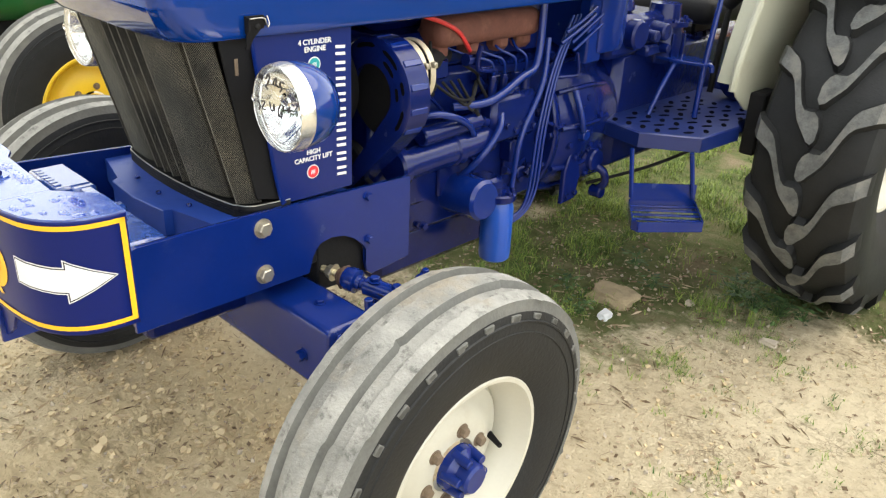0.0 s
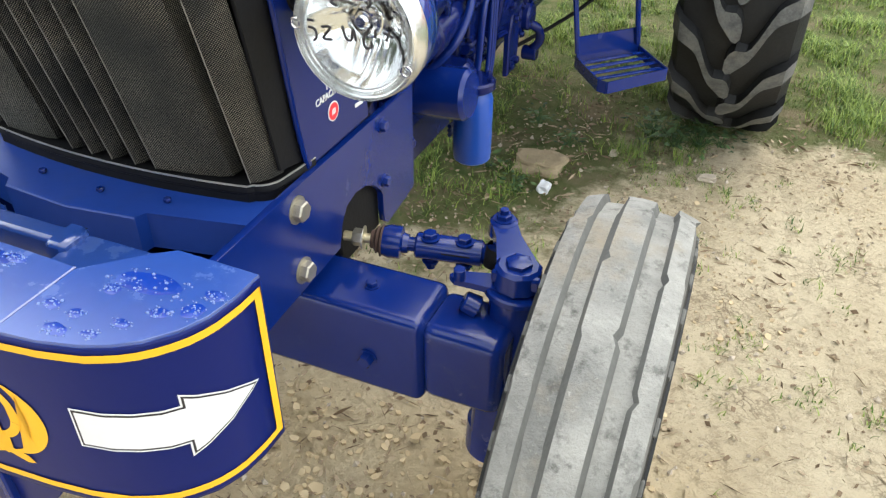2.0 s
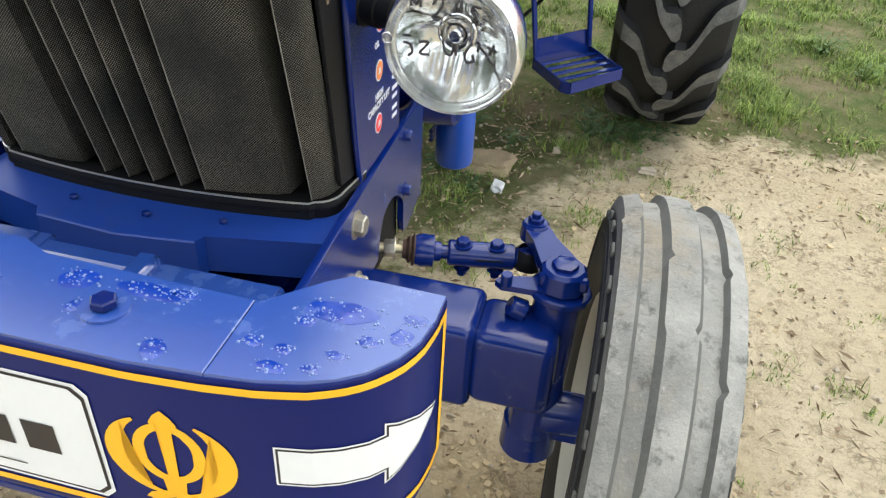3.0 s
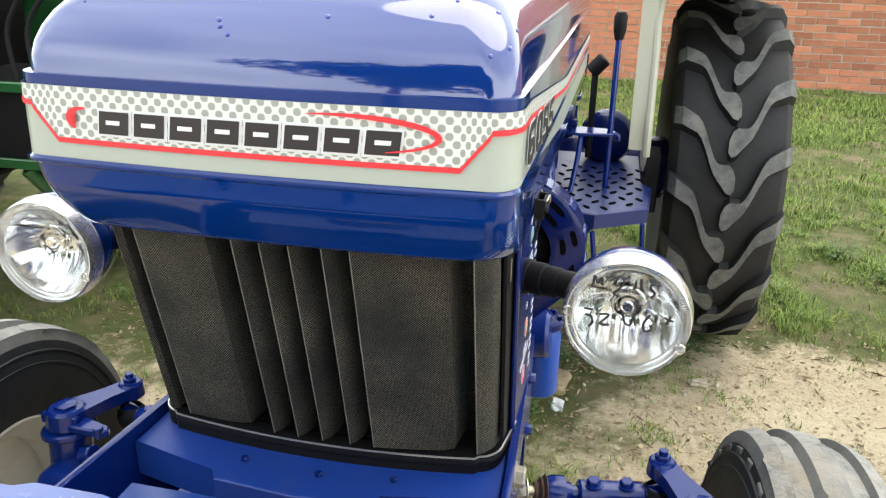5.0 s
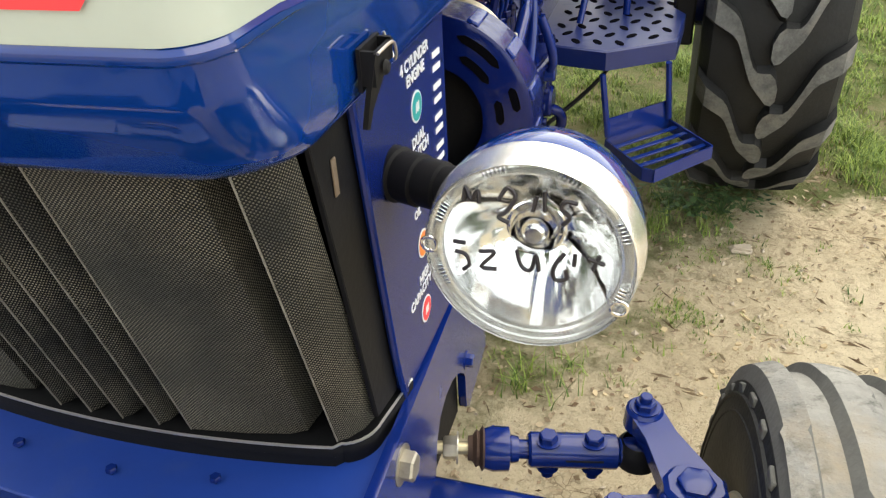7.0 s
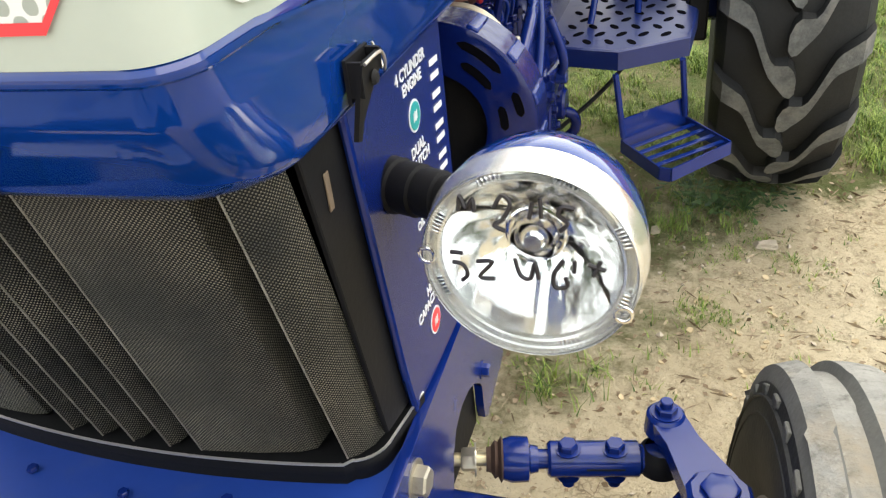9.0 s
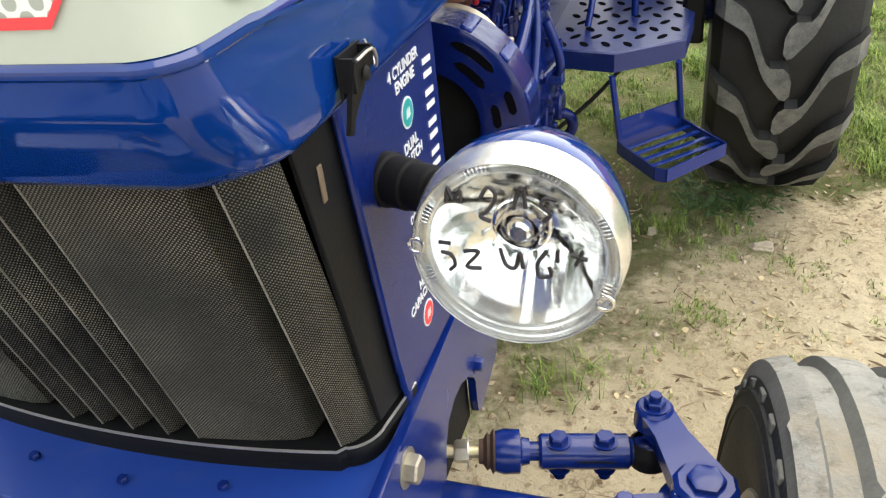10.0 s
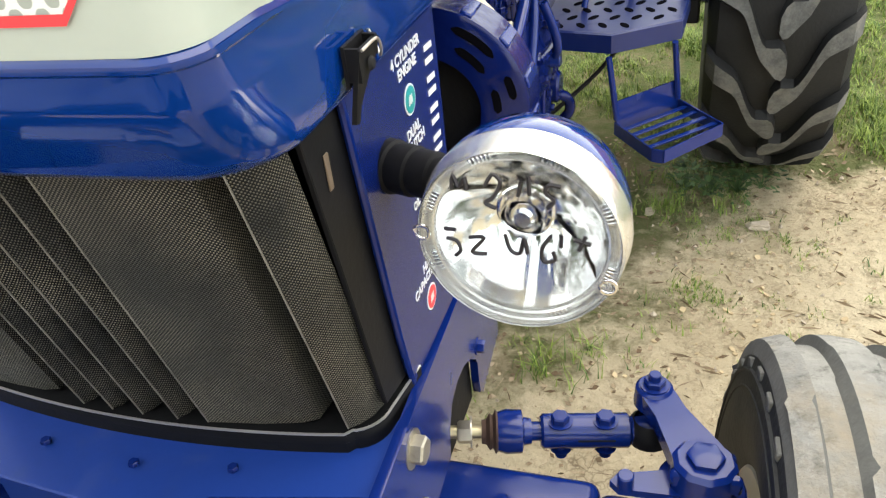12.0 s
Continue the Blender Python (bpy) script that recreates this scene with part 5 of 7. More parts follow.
def weight_tray():
    """The lower floor between the side plates with its cast bar and pockets."""
    bm = B()
    box(bm, (-0.287, -0.10, 0.690), (0.287, 0.13, 0.702), 0.002)
    t = part("weight_tray", bm, M_blue, tractor, "blue weight tray between the side plates")
    # castings take the paler blue with the sky sheen put into its colour
    bm = B()
    box(bm, (-0.205, -0.088, 0.790), (-0.045, -0.006, 0.846), 0.006)
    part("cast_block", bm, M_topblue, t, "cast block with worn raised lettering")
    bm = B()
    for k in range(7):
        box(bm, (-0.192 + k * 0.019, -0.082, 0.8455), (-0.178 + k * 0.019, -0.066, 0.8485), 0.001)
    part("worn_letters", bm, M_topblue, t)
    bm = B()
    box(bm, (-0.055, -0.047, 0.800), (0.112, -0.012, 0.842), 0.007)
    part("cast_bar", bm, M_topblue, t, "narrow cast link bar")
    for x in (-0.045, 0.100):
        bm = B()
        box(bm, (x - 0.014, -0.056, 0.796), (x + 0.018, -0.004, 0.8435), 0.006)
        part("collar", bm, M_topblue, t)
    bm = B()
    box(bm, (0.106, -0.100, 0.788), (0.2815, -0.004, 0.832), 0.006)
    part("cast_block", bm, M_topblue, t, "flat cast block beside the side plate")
    bm = B()
    box(bm, (-0.291, -0.300, 0.748), (0.291, -0.10, 0.760), 0.002)
    part("tray_floor", bm, M_blue, t)
    for x in (-0.287, 0.287):
        bm = B()
        box(bm, (x - 0.005, -0.325, 0.72), (x + 0.005, -0.09, 0.835), 0.002)
        part("arm", bm, M_blue, t)
    bm = B()
    box(bm, (-0.15, -0.01, 0.52), (0.15, 0.46, 0.69), 0.012)
    part("axle_bracket", bm, M_cast, t)


weight_tray()

# ---- front axle, steering and front wheels ----
STEER = 2.2


def front_axle():
    ax = part("front_axle", (lambda bm: (box(bm, (-0.478, 0.235, 0.425), (0.478, 0.365, 0.600), 0.018, seg=4), bm)[1])(B()), M_blue, tractor, "blue square tube front axle")
    for side in (1, -1):
        X = side
        bm = B()
        box(bm, (min(X * 0.470, X * 0.612), 0.241, 0.436), (max(X * 0.470, X * 0.612), 0.359, 0.593), 0.024, seg=5)
        part("sliding_tube", bm, M_blue, ax)
        bm = B()
        rod(bm, (X * 0.585, 0.308, 0.34), (X * 0.596, 0.345, 0.632), 0.043, 0.040, 28)
        rod(bm, (X * 0.596, 0.345, 0.626), (X * 0.597, 0.346, 0.640), 0.052, 0.052, 28)
        part("kingpin_housing", bm, M_blue, ax)
        bm = B()
        rod(bm, (X * 0.582, 0.322, 0.28), (X * 0.583, 0.322, 0.36), 0.052, 0.050, 24)
        box(bm, (min(X * 0.55, X * 0.68), 0.29, 0.33), (max(X * 0.55, X * 0.68), 0.35, 0.42), 0.012)
        rod(bm, (X * 0.60, 0.31, 0.39), (X * 0.72, 0.31, 0.396), 0.040, 0.034, 24)
        part("stub_axle", bm, M_blue, ax)
        part("bolt", hexbolt(B(), (X * 0.38, 0.235, 0.50), (0, -1, 0), 0.013, 0.016), M_blue, ax)
        part("bolt", hexbolt(B(), (X * 0.36, 0.300, 0.600), (0, 0, 1), 0.010, 0.010), M_blue, ax)
        # steering arm clamped on the kingpin
        bm = B()
        rod(bm, (X * 0.597, 0.346, 0.640), (X * 0.598, 0.347, 0.682), 0.041, 0.038, 10)
        arm_end = Vector((X * 0.533, 0.462, 0.665))
        a = Vector((X * 0.59, 0.36, 0.665))
        d = (arm_end - a).normalized()
        sx = d.cross(Vector((0, 0, 1)))
        vs = []
        for p, w in ((a, 0.032), (a.lerp(arm_end, 0.6), 0.021), (arm_end, 0.022)):
            vs.append([bm.verts.new(p + sx * q * w + Vector((0, 0, zz))) for q, zz in ((1, -0.014), (1, 0.012), (-1, 0.012), (-1, -0.014))])
        for r0, r1 in zip(vs, vs[1:]):
            for k in range(4):
                bm.faces.new((r0[k], r0[(k + 1) % 4], r1[(k + 1) % 4], r1[k]))
        bm.faces.new(vs[-1]), bm.faces.new(vs[0][::-1])
        bmesh.ops.recalc_face_normals(bm, faces=bm.faces)
        rod(bm, arm_end - Vector((0, 0, 0.018)), arm_end + Vector((0, 0, 0.016)), 0.026, 0.024, 20)
        rod(bm, arm_end + Vector((0, 0, 0.014)), arm_end + Vector((0, 0, 0.036)), 0.009, 0.008, 10)
        hexbolt(bm, arm_end + Vector((0, 0, 0.016)), (0, 0, 1), 0.014, 0.011)
        hexbolt(bm, (X * 0.598, 0.347, 0.680), (0, 0, 1), 0.022, 0.010, False)
        box(bm, (min(X * 0.56, X * 0.64), 0.322, 0.652), (max(X * 0.56, X * 0.64), 0.338, 0.676), 0.004)
        part("steering_arm", bm, M_blue, ax)
        # stop lug pointing inwards
        bm = B()
        plate(bm, [(0, -0.02), (0.075, -0.012), (0.085, 0.0), (0.075, 0.012), (0, 0.022)], 0.014, plane((X * 0.575, 0.335, 0.648), (-X, -0.15, 0), (0, 1 if X < 0 else 1, 0)), 0.003)
        rod(bm, (X * 0.51, 0.318, 0.646), (X * 0.51, 0.318, 0.668), 0.010, 0.010, 14)
        rod(bm, (X * 0.545, 0.315, 0.600), (X * 0.520, 0.310, 0.612), 0.020, 0.018, 14)
        part("stop_lug", bm, M_blue, ax)
        # link to the steering: ball joint, clamp sleeve, threaded end
        e = Vector((X * 0.530, 0.450, 0.610))
        i = Vector((X * 0.252, 0.375, 0.628))
        w = (i - e).normalized()
        L = (i - e).length
        link = part("steering_link", rod(B(), e + w * 0.026, e + w * 0.146, 0.0235, 0.0235, 24), M_blue, tractor, "blue steering link with clamp bolts and a rusty boot")
        part("boot", lathe(B(), [(0.0, -0.002), (0.029, 0), (0.031, 0.012), (0.027, 0.026), (0.020, 0.034)], frame_to(e - Vector((0, 0, 0.012)), e + Vector((0, 0, 0.05)))[0], 20), M_black, link, "black rubber boot")
        part("socket", rod(B(), e - w * 0.012, e + w * 0.03, 0.024, 0.018, 20), M_blue, link)
        part("shank", rod(B(), e + w * 0.140, e + w * 0.162, 0.013, 0.013, 14), M_blue, link)
        part("ball_cup", lathe(B(), [(0, 0), (0.017, 0), (0.019, 0.010), (0.029, 0.013), (0.030, 0.034), (0.026, 0.046), (0, 0.047)], frame_to(e + w * 0.158, e + w * 0.3)[0], 24), M_blue, link)
        bm = B()
        m = frame_to(e + w * 0.203, e + w * 0.4)[0]
        lathe(bm, [(0.026, 0), (0.030, 0.003), (0.022, 0.007), (0.025, 0.011), (0.017, 0.016), (0.016, 0.022), (0, 0.022)], m, 20)
        part("rusty_boot", bm, M_boot, link, "torn brown joint boot")
        part("thread", rod(B(), e + w * 0.222, e + w * 0.275, 0.009, 0.009, 12), M_zinc, link, "bright threaded stud")
        part("nut", hexbolt(B(), e + w * 0.238, w, 0.016, 0.02), M_steel, link, "plated hexagon nut")
        for t in (0.058, 0.118):
            bm = B()
            p = e + w * t
            rod(bm, p + Vector((0, -0.004, -0.042)), p + Vector((0, -0.004, 0.030)), 0.0085, 0.0085, 12)
            hexbolt(bm, p + Vector((0, -0.004, 0.022)), (0, 0, 1), 0.0125, 0.012)
            hexbolt(bm, p + Vector((0, -0.004, -0.024)), (0, 0, -1), 0.0115, 0.012)
            part("clamp_bolt", bm, M_blue, link)
        # dark bar on the sleeve paints the shade of its slit
        bm = B()
        box(bm, (-0.0015, -0.002, 0.0), (0.0015, 0.002, 0.05), 0.0005, frame_to(e + w * 0.042 + Vector((0, -0.0225, 0.004)), e + w * 0.3 + Vector((0, -0.0225, 0.004)))[0])
        part("slit_shade", bm, M_dark, link)


front_axle()


def front_tyre(m, blocks=True):
    """A three-rib front tyre: ribs with stepped edges, grooves, shoulder blocks and a plain sidewall."""
    bm, seg = B(), 208
    R0 = 0.397
    prof = [(-0.076, 0.207, 0), (-0.090, 0.240, 0), (-0.099, 0.290, 0), (-0.097, 0.335, 0), (-0.091, 0.362, 0), (-0.0865, 0.376, 0),
            (-0.0855, 0.384, 1), (-0.060, 0.3925, 1), (-0.054, 0.3800, 1), (-0.028, 0.3822, -1), (-0.021, 0.3965, -1), (0.0, 0.3980, 0), (0.021, 0.3965, 1), (0.028, 0.3822, 1), (0.054, 0.3800, -1), (0.060, 0.3925, -1), (0.0855, 0.384, -1),
            (0.0865, 0.376, 0), (0.091, 0.362, 0), (0.097, 0.335, 0), (0.099, 0.290, 0), (0.090, 0.240, 0), (0.076, 0.207, 0)]
    rr = random.Random(3)
    edge = {}
    for k, (x, r, z) in enumerate(prof):
        if z and k not in edge:   # both rims of one groove wall step together
            run, off = [], 0.0
            while len(run) < seg:
                off = rr.uniform(-0.0022, 0.0022)
                run += [off] * rr.randint(9, 24)
                if rr.random() < 0.5:
                    run += [off - 0.005 * z]
            edge[k] = edge[k + 1] = run[:seg]
    rings = []
    for k, (x, r, z) in enumerate(prof):
        ring = []
        for i in range(seg):
            a = 2 * math.pi * i / seg
            ring.append(bm.verts.new(m @ Vector((x + (edge[k][i] if z else 0.0), r * math.cos(a), r * math.sin(a)))))
        rings.append(ring)
    for k, (a, b) in enumerate(zip(rings, rings[1:])):
        for i in range(seg):
            f = bm.faces.new((a[i], a[(i + 1) % seg], b[(i + 1) % seg], b[i]))
            f.material_index = 2 if k in (4, 5, 7, 9, 12, 14, 16, 17) else (1 if 5 <= k <= 16 else 0)
    for i in range(58 if blocks else 0):  # shoulder blocks, worn to different lengths
        a = 2 * math.pi * (i + rr.uniform(-0.12, 0.12)) / 58
        rot = m @ Matrix.Rotation(a, 4, "X")
        for s_ in (1, -1):
            n0 = len(bm.faces)
            w_ = rr.uniform(0.0085, 0.0130)
            box(bm, (s_ * 0.0935 - 0.003, 0.343 + rr.uniform(0, 0.006), -w_), (s_ * 0.0935 + 0.0030, 0.359, w_), 0.0015, rot @ Matrix.Rotation(0.16 * (1 if i % 2 else -1), 4, "X"))
            bm.faces.ensure_lookup_table()
            for f in bm.faces[n0:]:
                f.material_index = 2
    for s_ in (1, -1):
        lathe(bm, [(0.340, s_ * 0.0955), (0.3415, s_ * 0.0985), (0.3445, s_ * 0.0985), (0.346, s_ * 0.0945)], m @ Matrix.Rotation(math.pi / 2, 4, "Y"), 96)
        lathe(bm, [(0.318, s_ * 0.0965), (0.3195, s_ * 0.0995), (0.3215, s_ * 0.0995), (0.323, s_ * 0.0965)], m @ Matrix.Rotation(math.pi / 2, 4, "Y"), 96)
    bmesh.ops.recalc_face_normals(bm, faces=bm.faces)
    return bm


def front_wheel(c, side, steer, owner, rim_material, hub_material, scale=1.0, label="dusty front wheel with a cream rim and blue hub"):
    m = Matrix.Translation(c) @ Matrix.Rotation(radians(steer), 4, "Z") @ Matrix.Rotation(radians(2.5 * side), 4, "Y") @ Matrix.Diagonal((scale, scale, scale, 1))
    ry = m @ Matrix.Rotation(math.pi / 2 * side, 4, "Y")  # local z points outwards
    # rim: flange, well and dished disc
    bm = lathe(B(), [(0.214, 0.083), (0.220, 0.078), (0.219, 0.072), (0.207, 0.066), (0.196, 0.050), (0.180, 0.030), (0.180, -0.03), (0.196, -0.05), (0.207, -0.066), (0.219, -0.072), (0.220, -0.078), (0.214, -0.083), (0.206, -0.078), (0.190, -0.056), (0.173, -0.034), (0.173, 0.026), (0.186, 0.046), (0.200, 0.070), (0.206, 0.082)], ry, 72, closed=True)
    lathe(bm, [(0.173, 0.004), (0.165, 0.012), (0.150, 0.012), (0.128, 0.022), (0.105, 0.040), (0.060, 0.042), (0.060, 0.036), (0.103, 0.034), (0.126, 0.016), (0.150, 0.006), (0.165, 0.004)], ry, 64, closed=True)
    bmesh.ops.recalc_face_normals(bm, faces=bm.faces)
    w = part("front_wheel", bm, rim_material, owner, label)
    t = part("tyre", front_tyre(m, side > 0 and owner is tractor), M_rubber, w, "dusty ribbed rubber tyre")
    t.data.materials.append(M_tread)
    t.data.materials.append(M_groove)
    bm = lathe(B(), [(0, 0.105), (0.028, 0.105), (0.034, 0.100), (0.036, 0.074), (0.050, 0.062), (0.052, 0.044), (0.0, 0.040)], ry, 24)
    hub = part("hub", bm, hub_material, w, "painted wheel hub")
    for k in range(6):
        a = 2 * math.pi * k / 6 + 0.3
        bm = B()
        rod(bm, ry @ Vector((0.043 * math.cos(a), 0.043 * math.sin(a), 0.05)), ry @ Vector((0.040 * math.cos(a), 0.040 * math.sin(a), 0.094)), 0.012 * scale, 0.010 * scale, 10)
        part("hub_lug", bm, hub_material, hub)
    for k in range(6):
        a = 2 * math.pi * k / 6 + 0.82
        bm = B()
        hexbolt(bm, ry @ Vector((0.080 * math.cos(a), 0.080 * math.sin(a), 0.041)), ry.to_3x3() @ Vector((0, 0, 1)), 0.012, 0.014)
        part("wheel_nut", bm, M_nut, w, "rusty brown wheel nut")
    a = radians(80)
    bm = B()
    rod(bm, ry @ Vector((0.158 * math.cos(a), 0.158 * math.sin(a), 0.010)), ry @ Vector((0.142 * math.cos(a), 0.142 * math.sin(a), 0.055)), 0.008, 0.0055, 12)
    part("valve", bm, M_black, w, "black rubber valve")


front_wheel((0.743, 0.310, 0.399), 1, STEER, tractor, M_rim, M_blue, 1.01)
front_wheel((-0.768, 0.275, 0.416), -1, 3.5, tractor, M_rim, M_blue, 1.055)

# ---- rear wheels ----


def rear_wheel(c, side, owner, rim_material, R=0.685, W=0.41, label="large rear wheel with chevron tyre"):
    m = Matrix.Translation(c)
    bm, seg = B(), 96
    body = R - 0.042
    prof = [(-0.10, 0.275), (-0.170, 0.38), (-0.205, 0.53), (-0.200, 0.59), (-0.175, body - 0.012), (-0.12, body + 0.003), (0, body + 0.010), (0.12, body + 0.003), (0.175, body - 0.012), (0.200, 0.59), (0.205, 0.53), (0.170, 0.38), (0.10, 0.275)]
    rings = [[bm.verts.new(m @ Vector((x * W / 0.41, r * math.cos(2 * math.pi * i / seg), r * math.sin(2 * math.pi * i / seg)))) for i in range(seg)] for x, r in prof]
    for a, b in zip(rings, rings[1:]):
        for i in range(seg):
            bm.faces.new((a[i], a[(i + 1) % seg], b[(i + 1) % seg], b[i]))
    N = 17
    for s_ in (1, -1):
        for k in range(N):
            a0 = 2 * math.pi * (k + (0.5 if s_ < 0 else 0.0)) / N
            sec = []
            for t in (0, 0.05, 0.12, 0.2, 0.28, 0.34, 0.40, 0.46, 0.52, 0.58, 0.64, 0.75, 0.88, 1.0):
                x = s_ * (-0.016 + 0.212 * t) * W / 0.40
                k_ = max(0.0, min(1.0, (t - 0.28) / 0.36))
                a = a0 + (0.245 / R) * (0.56 * t + 0.44 * k_ * k_ * (3 - 2 * k_))   # twice-bent lug
                half = (0.022 + 0.016 * t + 0.030 * math.exp(-((t - 0.10) / 0.12) ** 2) - (0.014 if t < 0.02 else 0.0)) / R
                top = R - 0.004 - 0.020 * t ** 4
                base = body + 0.008 - 0.026 * t ** 3
                if t > 0.93:
                    top, base = R - 0.055, R - 0.105
                row = []
                for h, r in ((-half * 1.22, base), (-half * 0.9, top), (half * 0.9, top), (half * 1.22, base)):
                    aa = a + h
                    row.append(bm.verts.new(m @ Vector((x, -r * math.cos(aa), r * math.sin(aa)))))
                sec.append(row)
            for r0, r1 in zip(sec, sec[1:]):
                for q in range(3):
                    f = bm.faces.new((r0[q], r0[q + 1], r1[q + 1], r1[q]))
                    f.material_index = 1 if q == 1 else 0
            f = bm.faces.new(sec[0])
            bm.faces.new(sec[-1][::-1])
    bmesh.ops.recalc_face_normals(bm, faces=bm.faces)
    ry = m @ Matrix.Rotation(math.pi / 2 * side, 4, "Y")
    rim = lathe(B(), [(0.327, 0.13), (0.340, 0.135), (0.340, 0.125), (0.322, 0.10), (0.30, 0.05), (0.30, -0.05), (0.322, -0.10), (0.340, -0.125), (0.340, -0.135), (0.327, -0.13), (0.31, -0.09), (0.288, -0.05), (0.288, 0.05), (0.31, 0.09)], ry @ Matrix.Diagonal((0.82, 0.82, 0.80, 1)), 64, closed=True)
    lathe(rim, [(0.245, -0.03), (0.22, -0.045), (0.15, 0.0), (0.0, 0.0), (0.0, -0.02), (0.15, -0.02), (0.22, -0.06), (0.245, -0.045)], ry, 48)
    bmesh.ops.recalc_face_normals(rim, faces=rim.faces)
    w = part("rear_wheel", rim, rim_material, owner, label)
    t = part("tyre", bm, M_rubber, w, "worn chevron tractor tyre with dusty lugs")
    t.data.materials.append(M_lug)
    part("hub", lathe(B(), [(0.13, 0.0), (0.13, 0.02), (0.10, 0.06), (0.06, 0.07), (0, 0.07)], ry, 32), M_blue if owner is tractor else rim_material, w)
    for k in range(8):
        a = 2 * math.pi * k / 8
        part("wheel_nut", hexbolt(B(), ry @ Vector((0.11 * math.cos(a), 0.11 * math.sin(a), 0.045)), ry.to_3x3() @ Vector((0, 0, 1)), 0.014, 0.016), M_zinc, w)


rear_wheel((0.782, 2.575, 0.68), 1, tractor, M_rim, W=0.40)
rear_wheel((-0.782, 2.575, 0.68), -1, tractor, M_rim, W=0.40)


def fender(side):
    """A cream mudguard: flat inner wall with a rounded front edge and a top shelf over the tyre."""
    X = side
    bm = B()
    out = [(1.93, 0.86), (1.90, 0.90), (1.905, 0.96), (1.96, 1.12), (2.02, 1.26), (2.07, 1.36), (2.10, 1.405), (3.1, 1.405), (3.2, 1.2), (3.2, 0.80), (2.3, 0.72), (2.02, 0.80)]
    m = plane((X * 0.50, 0, 0), (0, 1, 0), (0, 0, 1))
    plate(bm, out, 0.005, m)
    f = part("fender", bm, M_fender, tractor, "cream sheet-steel rear mudguard")
    bm = B()
    box(bm, (min(X * 0.498, X * 0.97), 2.03, 1.402), (max(X * 0.498, X * 0.97), 3.1, 1.432), 0.012, seg=2)
    part("top_shelf", bm, M_fender, f)
    bm = B()
    tube(bm, [(X * 0.50, 1.905, 0.88), (X * 0.50, 1.915, 0.97), (X * 0.50, 2.0, 1.20), (X * 0.50, 2.05, 1.34), (X * 0.53, 2.04, 1.41), (X * 0.70, 2.03, 1.416), (X * 0.96, 2.03, 1.416)], 0.013, 8)
    part("rolled_edge", bm, M_fender, f)
    bm = B()
    rows = [(1.905, 0.90), (1.935, 1.03), (1.99, 1.18), (2.035, 1.31), (2.05, 1.40)]
    cols = [[bm.verts.new((X * x, y + d, z)) for x, d in ((0.44, 0.004), (0.50, 0.0), (0.50, 0.008), (0.44, 0.012))] for y, z in rows]
    for r0, r1 in zip(cols, cols[1:]):
        for k in range(4):
            bm.faces.new((r0[k], r0[(k + 1) % 4], r1[(k + 1) % 4], r1[k]))
    bm.faces.new(cols[0]), bm.faces.new(cols[-1][::-1])
    bmesh.ops.recalc_face_normals(bm, faces=bm.faces)
    part("front_flange", bm, M_fender, f)
    lm = B()
    box(lm, (X * 0.80 - 0.075, 2.05, 1.436), (X * 0.80 + 0.075, 2.10, 1.50), 0.006)
    lo = part("indicator_lamp", lm, M_black, f, "amber and red indicator lamp")
    lm = B()
    box(lm, (X * 0.80 + X * 0.0 - 0.072 + (0.07 if X > 0 else 0), 2.044, 1.441), (X * 0.80 + 0.002 + (0.07 if X > 0 else 0), 2.052, 1.495), 0.003)
    part("amber_lens", lm, M_amber, lo)
    lm = B()
    box(lm, (X * 0.80 - 0.072 + (0 if X > 0 else 0.074), 2.044, 1.441), (X * 0.80 - 0.004 + (0 if X > 0 else 0.074), 2.052, 1.495), 0.003)
    part("red_lens", lm, M_redlens, lo)
    for y, z in ((1.935, 0.95), (1.975, 1.06)):
        part("bolt", hexbolt(B(), (X * 0.50 - X * 0.001, y + 0.02, z), (-X, 0, 0), 0.007, 0.007), M_fender, f)
    bm = B()
    box(bm, (min(X * 0.505, X * 0.56), 2.04, 0.64), (max(X * 0.505, X * 0.56), 2.16, 0.86), 0.006)
    part("bracket", bm, M_dark, f)


for s_ in (1, -1):
    fender(s_)

# ---- platform and step ----


